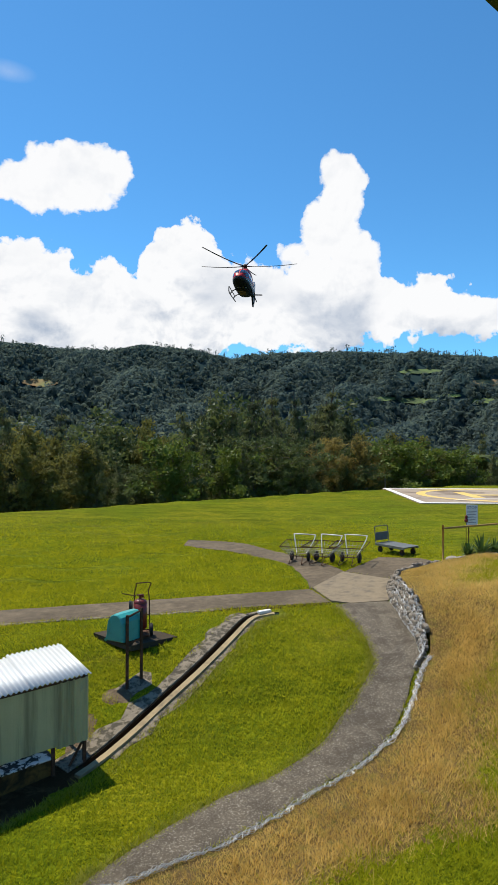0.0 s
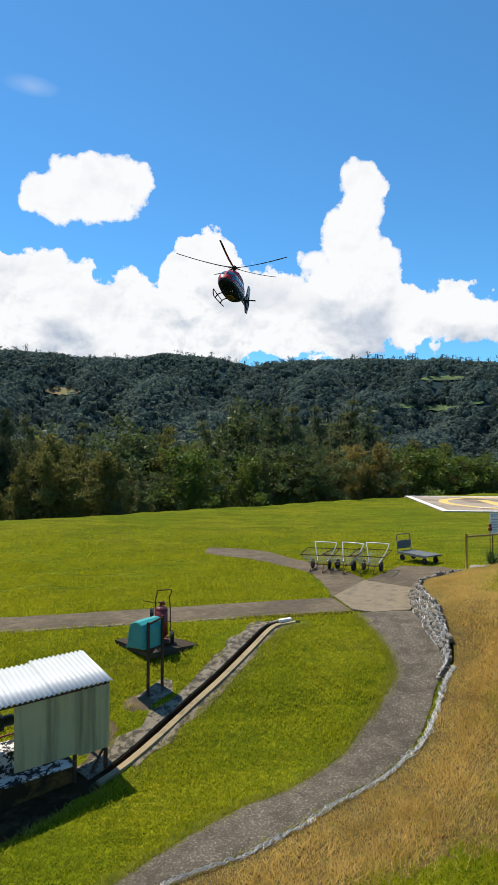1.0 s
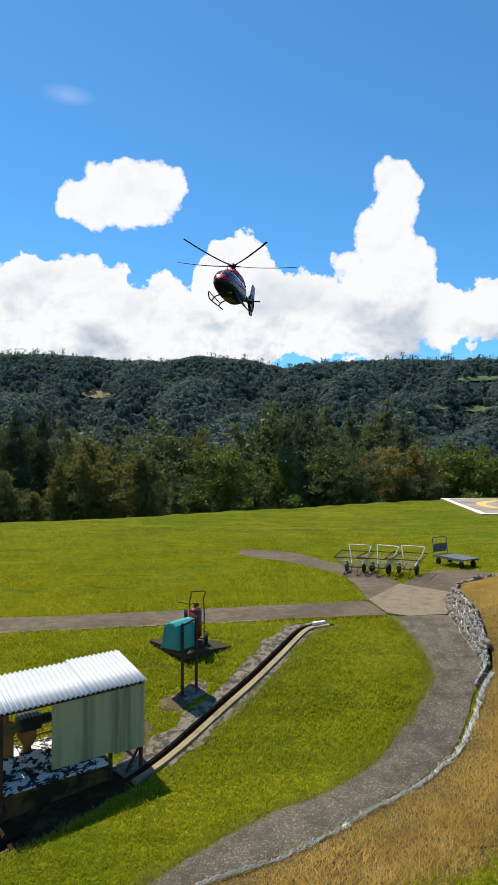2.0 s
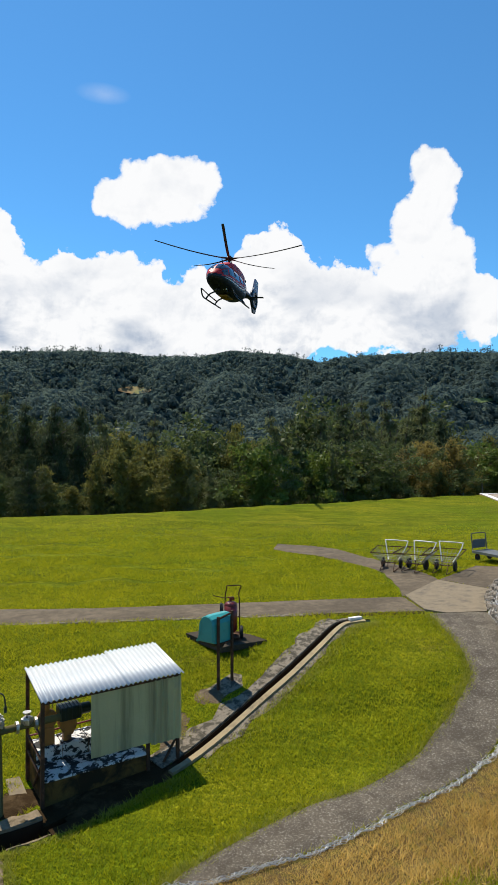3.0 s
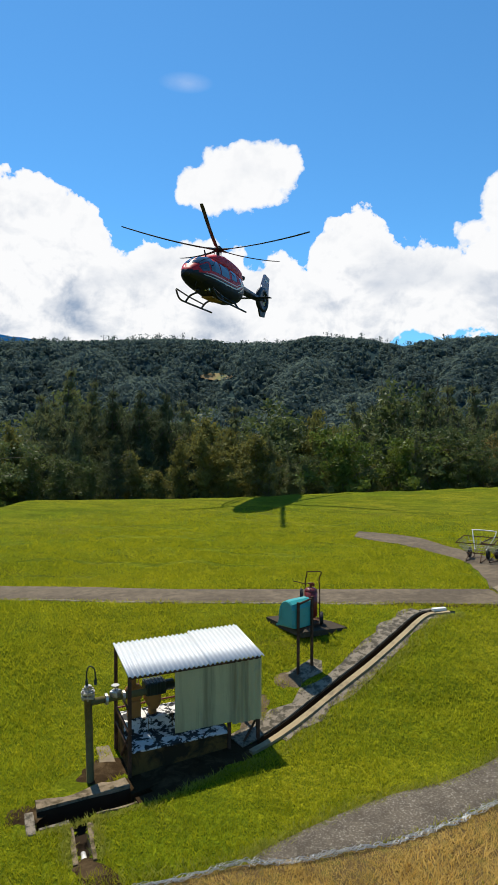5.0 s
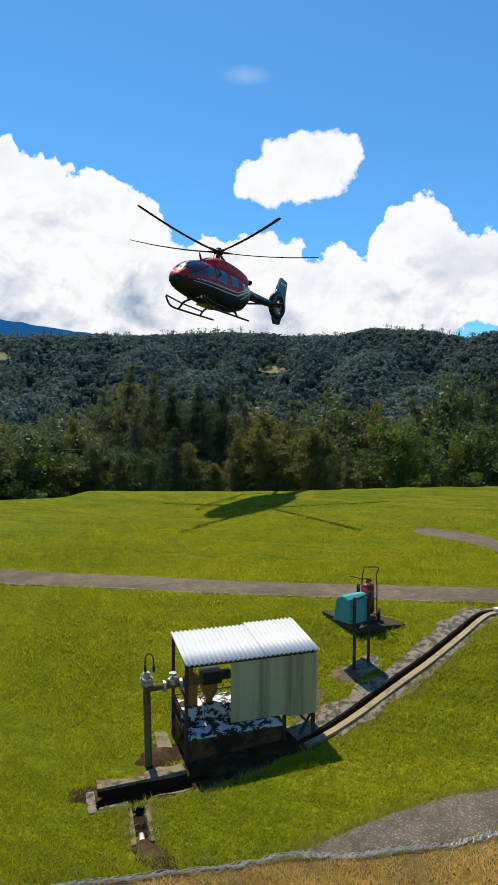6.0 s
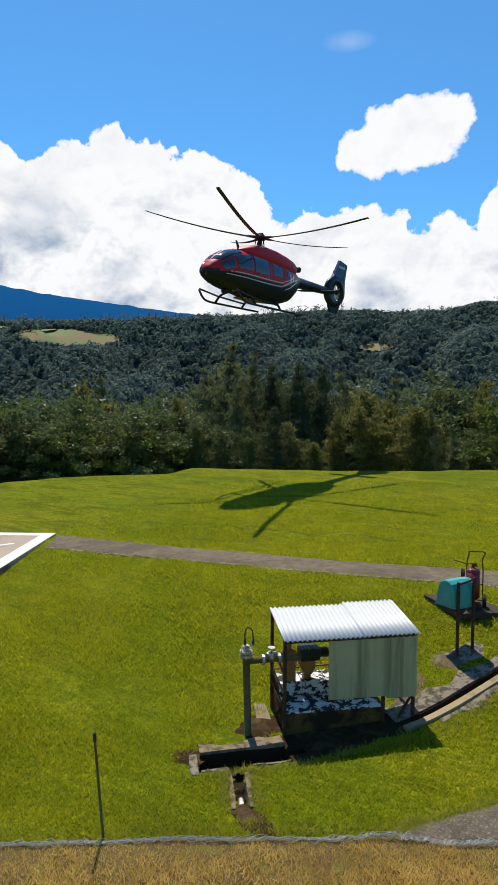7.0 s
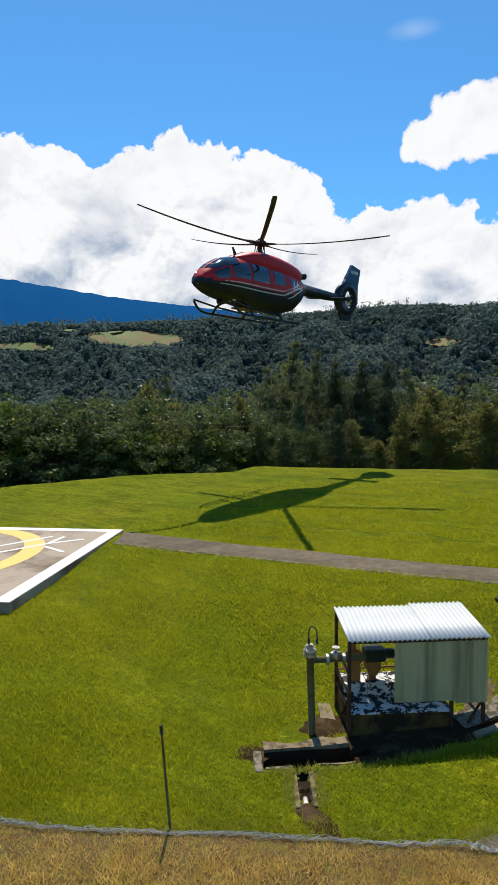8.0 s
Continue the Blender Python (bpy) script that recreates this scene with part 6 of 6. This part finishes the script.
def make_banana(seed):
    g = random.Random(seed)
    top = new("banana_plant")
    tagged(top, "banana-like plant with long arching leaves", "plant", "trees behind the lawn")
    bm = B()
    tube(bm, [(0, 0, -0.5), (0.05, 0, 3.0), (0.0, 0.05, 5.2)], 0.22, 8, 0.1)
    part("stem", bm, PALE_BARK, top)
    for k in range(16):
        a, lift, L = k * 2.4 + g.uniform(-0.3, 0.3), g.uniform(0.7, 1.4), g.uniform(1.6, 2.6)
        d, side = Vector((math.cos(a), math.sin(a), 0)), Vector((-math.sin(a), math.cos(a), 0))
        bm = B()
        prev = None
        for i in range(9):
            f = i / 8
            c = Vector((0, 0, 5.0)) + d * (L * f * math.cos(lift * (1 - 0.5 * f))) + Vector((0, 0, L * (math.sin(lift) * f - 0.75 * f * f)))
            w = 0.26 * math.sin(math.pi * min(1, f * 0.93 + 0.07)) + 0.02
            cur = (bm.verts.new(c - side * w - Vector((0, 0, 0.25 * w))), bm.verts.new(c), bm.verts.new(c + side * w - Vector((0, 0, 0.25 * w))))
            if prev:
                bm.faces.new((prev[0], prev[1], cur[1], cur[0]))
                bm.faces.new((prev[1], prev[2], cur[2], cur[1]))
            prev = cur
        part("leaf", bm, LIME if k % 3 == 0 else BROAD, top)
    return top


# skyline of the trees: azimuth and elevation of their tops
TREE_AZ = [-70, -60, -57.7, -54, -49, -46, -44, -41, -38, -35.5, -34, -32.4, -31, -28.5, -25.6, -23.6, -21, -17.5, -15, -12.6, -9.4, -6, -2.7, 2.1, 5, 7.3, 9.5, 10.4, 13.5, 17.4, 21, 30]
TREE_EL = [1, 1.3, 1.0, 0.0, 0.8, 2.2, 3.0, 1.5, 0.8, 2.6, 4.6, 6.5, 5.4, 4.2, 4.2, 4.0, 2.6, 3.2, 1.8, 2.2, 2.0, 3.2, 5.0, 5.0, 4.8, 5.4, 4.0, 2.2, 0.8, 0.2, 0.7, 1]


def plant_trees():
    g = random.Random(5)
    stock = {k: [make_tree(k, 31 + 7 * i + j) for j in range(c)] for i, (k, c) in enumerate((("she_oak", 3), ("dark_oak", 2), ("broadleaf", 2), ("olive", 2), ("bronze", 2), ("shrub", 2), ("lime", 1)))}
    stock["banana"] = [make_banana(3)]
    used = set()

    def put(kind, az, over, el, wide=1.0):
        edge = float(np.interp(az, LAWN_AZ, LAWN_R))
        r, a = edge + over, radians(az)
        x, y = r * math.sin(a), r * math.cos(a)
        z = float(land(x, y))
        h = EYE + r * math.tan(radians(el)) - z
        if h < 1.2:
            return
        src = g.choice(stock[kind])
        s = h / (6.6 if kind == "banana" else 10.2)
        m = pose(x, y, z, 0, 0, g.uniform(0, 360)) @ Matrix.Diagonal((s * wide, s * wide, s, 1))
        if src.name in used:
            ob = copy_thing(src, Matrix())
            ob.matrix_world = m
        else:
            used.add(src.name)
            src.matrix_world = m

    def skyline(az):
        return float(np.interp(az, TREE_AZ, TREE_EL))

    # kinds along the front, by azimuth
    def kind_at(az):
        if -31 < az < -21:
            return g.choice(["dark_oak", "dark_oak", "she_oak"])
        if -37 < az <= -31:
            return "she_oak"
        if 6 < az < 12.5:
            return g.choice(["bronze", "bronze", "olive"])
        if -13 < az < -7:
            return g.choice(["olive", "olive", "broadleaf"])
        if -6 < az < 6:
            return g.choice(["dark_oak", "she_oak", "broadleaf"])
        if az < -50:
            return g.choice(["olive", "shrub", "she_oak"])
        return g.choice(["she_oak", "olive", "broadleaf", "olive"])

    az = -66.0
    while az < 29:
        put(kind_at(az), az, g.uniform(13, 22), skyline(az) - g.choice([0.6, 1.2, 2.0, 2.6]) if not 6 < az < 12.5 else min(0.6, skyline(az)) - g.uniform(0, 0.8), g.uniform(0.85, 1.2))
        az += g.uniform(1.0, 1.7)
    az = -66.0
    while az < 29:
        put(g.choice(["she_oak", "dark_oak", "dark_oak", "broadleaf", "she_oak"]), az, g.uniform(28, 52), skyline(az) - g.choice([0.6, 1.2, 1.8]), g.uniform(0.9, 1.3))
        az += g.uniform(1.3, 2.0)
    az = -66.0
    while az < 29:
        put(g.choice(["she_oak", "olive", "dark_oak", "broadleaf"]), az, g.uniform(56, 95), skyline(az) - g.uniform(1.0, 2.6), g.uniform(0.9, 1.3))
        az += g.uniform(1.6, 2.4)
    az = -66.0
    while az < 29:
        k = g.choice(["olive", "lime", "olive", "she_oak", "shrub"]) if az > -20 else g.choice(["dark_oak", "shrub", "olive", "broadleaf"] if az > -39 else ["shrub", "shrub", "olive", "lime"])
        put(k, az, g.uniform(5.5, 10), g.choice([-3.2, -2.6, -2.0, -1.2, -0.4, 0.4]), g.uniform(0.85, 1.3))
        az += g.uniform(0.9, 1.5)
    for kind, az, over, el, wide in (("she_oak", -32.4, 16, 6.7, 0.95), ("she_oak", -30.6, 17, 5.6, 0.9), ("she_oak", -34.4, 20, 4.2, 0.9), ("dark_oak", -28.2, 15, 4.4, 0.9), ("dark_oak", -25.7, 13, 4.3, 0.95), ("dark_oak", -23.6, 14, 4.2, 0.95),
                                    ("she_oak", -21.8, 18, 3.8, 1.0), ("she_oak", -17.6, 22, 3.3, 1.1), ("broadleaf", -12.6, 18, 2.4, 1.0), ("olive", -9.6, 12, 2.2, 0.75), ("she_oak", -6.0, 24, 3.6, 1.1), ("she_oak", -2.7, 26, 5.1, 1.2), ("dark_oak", 0.2, 24, 4.4, 1.1),
                                    ("she_oak", 2.4, 26, 5.1, 1.2), ("she_oak", 4.8, 28, 4.9, 1.2), ("she_oak", 7.2, 28, 5.6, 1.2), ("bronze", 7.9, 7, 0.2, 1.0), ("bronze", 10.2, 7, 0.2, 1.0), ("olive", 13.5, 12, 0.9, 0.9), ("olive", 16.2, 9, 0.4, 0.9), ("she_oak", 21.0, 14, 1.0, 1.0),
                                    ("she_oak", -43.9, 24, 3.3, 0.9), ("olive", -46.2, 18, 2.0, 0.8), ("olive", -37.2, 10, 0.6, 0.9), ("olive", 1.4, 8, -0.8, 0.7), ("she_oak", 4.6, 9, 0.2, 0.7)):
        put(kind, az, over, el + 0.7, wide)
    for az, over, el in ((-1.8, 8, -1.6), (0.4, 8, -1.2), (1.6, 16, 1.4), (2.6, 17, 1.0), (11.0, 6, -2.4), (12.6, 6, -2.4), (20.5, 12, 0.0), (22.3, 12, -0.6), (-12.9, 14, 1.4)):
        put("banana" if az != -12.9 else "broadleaf", az, over, el, 1.0)
    for kind in stock.values():
        for src in kind:
            if src.name not in used:
                used.add(src.name)
                a = radians(-27 + 3 * len(used) % 40)
                r = 75
                x, y = r * math.sin(a), r * math.cos(a)
                src.matrix_world = pose(x, y, float(land(x, y))) @ Matrix.Diagonal((0.9, 0.9, 0.9, 1))


plant_trees()

# ---- blades of grass ----
def inside(x, y, poly):
    hit = np.zeros(len(x), bool)
    for (x0, y0), (x1, y1) in zip(poly, poly[1:] + poly[:1]):
        cross = (y0 > y) != (y1 > y)
        with np.errstate(divide="ignore", invalid="ignore"):
            hit ^= cross & (x < (x1 - x0) * (y - y0) / (y1 - y0) + x0)
    return hit


def blades(name, x, y, z, h, w, mat, label):
    n = len(x)
    a = rng.uniform(0, math.tau, n)
    lean = rng.uniform(0.2, 1.5, n) * h
    b = rng.uniform(0, math.tau, n)
    dx, dy = np.cos(a) * w / 2, np.sin(a) * w / 2
    v = np.stack([np.stack([x - dx, y - dy, z], -1), np.stack([x + dx, y + dy, z], -1), np.stack([x + np.cos(b) * lean, y + np.sin(b) * lean, z + h], -1)], 1).reshape(-1, 3)
    me = bpy.data.meshes.new(name)
    me.vertices.add(3 * n)
    me.vertices.foreach_set("co", v.ravel())
    me.loops.add(3 * n)
    me.loops.foreach_set("vertex_index", np.arange(3 * n))
    me.polygons.add(n)
    me.polygons.foreach_set("loop_start", np.arange(0, 3 * n, 3))
    me.update(calc_edges=True)
    me.materials.append(mat)
    return tagged(new(name, me), label, "grass", kind="stuff")


PAVED = [[p for p in INNER] + OUTER[::-1], NEAR_EDGE + FAR_EDGE[::-1], [(-3.3, 13.0), (-2.35, 12.17), (-1.5, 12.78), (-2.5, 13.62)], [(-2.62, 11.2), (-2.2, 10.75), (-1.72, 11.15), (-1.85, 11.75), (-2.1, 11.78)],
         [(1.68, 15.98), (1.98, 14.6), (2.4, 14.3), (3.3, 14.4), (3.95, 16.5), (2.75, 17.75)], [(2.8, 17.8), (4.0, 16.52), (4.6, 16.9), (5.9, 18.3), (5.4, 19.3), (4.2, 19.7)], [(-16.1, 14.4), (-12.2, 7.4), (-23, 1.5), (-27, 8)], [(-2.5, 23.4), (-0.9, 22.3), (0.2, 20.9), (1.2, 19.3), (1.62, 16.0), (3.0, 16.2), (2.75, 18.2), (2.0, 20.0), (0.9, 21.8), (-0.4, 23.9), (-2.4, 24.5)]]
SHED_PLAN = [tuple((SHED @ Vector((x, y, 0))).xy) for x, y in ((-0.1, -0.42), (2.0, -0.3), (2.35, 0.3), (2.3, 1.0), (0.0, 1.15))]


def free(x, y):
    ok = np.ones(len(x), bool)
    for poly in PAVED + [SHED_PLAN]:
        ok &= ~inside(x, y, poly)
    d = near_line(x, y, DRAIN)
    side = d < 0.30
    return ok & ~side & (near_line(x, y, OUTLET) > 0.22) & (near_line(x, y, [Vector(p) for p in BANK]) > 0.05)


def grow():
    edge = [(p[0], p[1]) for p in BANK]
    lower = edge[2:] + [(-18, 2), (-18, 30), (14, 30)]
    count = 690000
    y = 4.0 + 28.0 * rng.uniform(0, 1, count) ** 1.9
    x = rng.uniform(-17, 8, count)
    keep = free(x, y) & inside(x, y, lower)
    keep &= rng.uniform(0, 1, count) < step(-19, -9, x) * (1 - step(16, 32, y)) * (1 - step(3.5, 8, x))
    keep &= near_line(x, y, [Vector((-4.85, 7.7, 0)), Vector((-4.4, 8.5, 0))]) > 0.3
    # thin dark lines that the mower left across the far lawn
    line = np.sin(y * 3.3 + 1.5 * np.sin(x * 0.31) + 0.9 * np.sin(x * 1.07 + y) + 0.5 * np.sin(x * 2.9))
    stretch = np.sin(x * 0.52 + 2.0 * np.sin(y * 0.9)) + 0.5 * np.sin(x * 1.31 + y * 1.7)
    keep &= ~((y > 15.9) & (line > 0.80) & (stretch > 0.15))
    x, y = x[keep], y[keep]
    tall = 1 + 0.3 * np.sin(x * 2.1 + 1.3 * np.sin(y * 1.7)) * np.sin(y * 2.6 + x)
    blades("lawn_grass", x, y, lawn(x, y) - 0.004, rng.uniform(0.03, 0.09, len(x)) * tall, 0.0085 + 0.0008 * y, BLADE_GREEN, "short mown blades of green lawn grass")
    # longer tufts that overhang the path, the drain and the netting
    line = bent([(*p, 0) for p in INNER], 6)
    tufts = []
    for src, n, spread in ((line, 8000, 0.08), (DRAIN[4:34], 3000, 0.10), ([bank_point(9.5 + 0.1 * k, -0.2) for k in range(138)], 6000, 0.08)):
        k = rng.integers(0, len(src) - 1, n)
        f = rng.uniform(0, 1, n)
        px = np.array([src[i].x for i in k]) * (1 - f) + np.array([src[i + 1].x for i in k]) * f
        py = np.array([src[i].y for i in k]) * (1 - f) + np.array([src[i + 1].y for i in k]) * f
        off = 0.42 if n == 3000 else 0.0
        tufts.append((px + rng.normal(0, spread, n) + off * 0.9, py + rng.normal(0, spread, n) - off * 0.5))
    for src, off, n in ((DRAIN[40:51], 0.27, 900), (DRAIN[31:41], 0.36, 900), (OUTLET, 0.2, 500), (OUTLET, -0.2, 500)):
        k = rng.integers(0, len(src) - 1, n)
        f = rng.uniform(0, 1, n)
        d = [(src[i + 1] - src[i]).normalized() for i in k]
        px = np.array([src[i].x + (src[i + 1].x - src[i].x) * u - e.y * off for i, u, e in zip(k, f, d)])
        py = np.array([src[i].y + (src[i + 1].y - src[i].y) * u + e.x * off for i, u, e in zip(k, f, d)])
        tufts.append((px + rng.normal(0, 0.05, n), py + rng.normal(0, 0.05, n)))
    x, y = np.concatenate([t[0] for t in tufts]), np.concatenate([t[1] for t in tufts])
    keep = (near_line(x, y, DRAIN) > 0.24) & (~inside(x, y, [p for p in INNER] + OUTER[::-1]) | (near_line(x, y, line) < 0.13))
    x, y = x[keep], y[keep]
    blades("edge_tufts", x, y, lawn(x, y), rng.uniform(0.025, 0.085, len(x)), np.full(len(x), 0.013), BLADE_PALE, "longer grass tufts along path and drain edges")
    # straw on the bank
    n = 262000
    i, s = rng.uniform(1.5, 23.5, n), rng.uniform(0, 1, n) ** 1.25 * 5.5
    pts = np.array([bank_point(a, b) for a, b in zip(i, s)])
    green = np.array([bank_green(p, q) for p, q in zip(pts, s + rng.normal(0, 0.4, n))])
    for name, sel, mat, label in (("bank_straw", ~green, BLADE_STRAW, "dry straw-coloured grass on the bank"), ("bank_grass", green, BLADE_GREEN, "green patches of grass on the dry bank")):
        p, lush = pts[sel], np.minimum(1, 0.3 + 0.9 * s[sel])
        blades(name, p[:, 0], p[:, 1], p[:, 2] - 0.01, rng.uniform(0.035, 0.13, len(p)) * lush * (1.0 + 0.25 * np.sin(p[:, 0] * 5 + 2 * np.sin(p[:, 1] * 3))), np.full(len(p), 0.013), mat, label)


grow()


# seconds, place of the rotor head, heading, nose-up and roll of the helicopter
FLIGHT = [
    (0, -0.56, 70.12, 24.20, -97.7, 0.7, -2.1),
    (0.5, -2.18, 67.04, 23.67, -97.8, 1.3, -4.0),
    (1, -3.71, 63.13, 22.86, -98.1, 1.2, -5.6),
    (1.5, -5.06, 59.04, 21.91, -98.1, 0.7, -5.3),
    (3, -8.70, 48.59, 19.14, -96.7, -0.3, -3.1),
    (3.5, -9.49, 44.60, 18.07, -96.8, -0.3, -3.0),
    (4, -10.47, 41.48, 17.06, -96.5, -0.3, -2.2),
    (4.5, -11.50, 39.16, 16.28, -95.8, -0.1, -2.6),
    (6, -14.55, 32.38, 13.87, -97.1, 1.3, -5.9),
    (6.5, -15.32, 30.25, 13.15, -97.2, 1.0, -6.9),
    (7, -15.91, 27.98, 12.46, -96.6, 0.7, -7.2),
    (7.5, -16.49, 26.04, 11.88, -94.8, 0.9, -7.3),
    (8, -17.43, 24.58, 11.53, -94.2, 1.1, -7.4),
]

# how far the blades have crept past a fifth of a turn per frame, in degrees
CREEP = [(0, 30.9), (0.5, 87.7), (1, 142.4), (1.5, 200.9), (3, 372.3), (3.5, 428.6), (4, 486.8), (4.5, 533.9), (6, 709.0), (6.5, 756.0), (7, 810.4), (7.5, 865.7), (8, 908.8)]


def motions():
    """The helicopter's descent and its rotor, turning a little over a fifth of a turn per frame."""
    walk(helicopter, [(t, pose(x, y, z, r, -p, h)) for t, x, y, z, h, p, r in FLIGHT])
    turns = []
    for i in range(241):
        t = i / 30
        angle = 72 * i + float(np.interp(t, [c[0] for c in CREEP], [c[1] for c in CREEP]))
        turns.append((t, pose(0, 0, 0, 0, 0, angle % 360)))
    walk(rotor, turns)


motions()
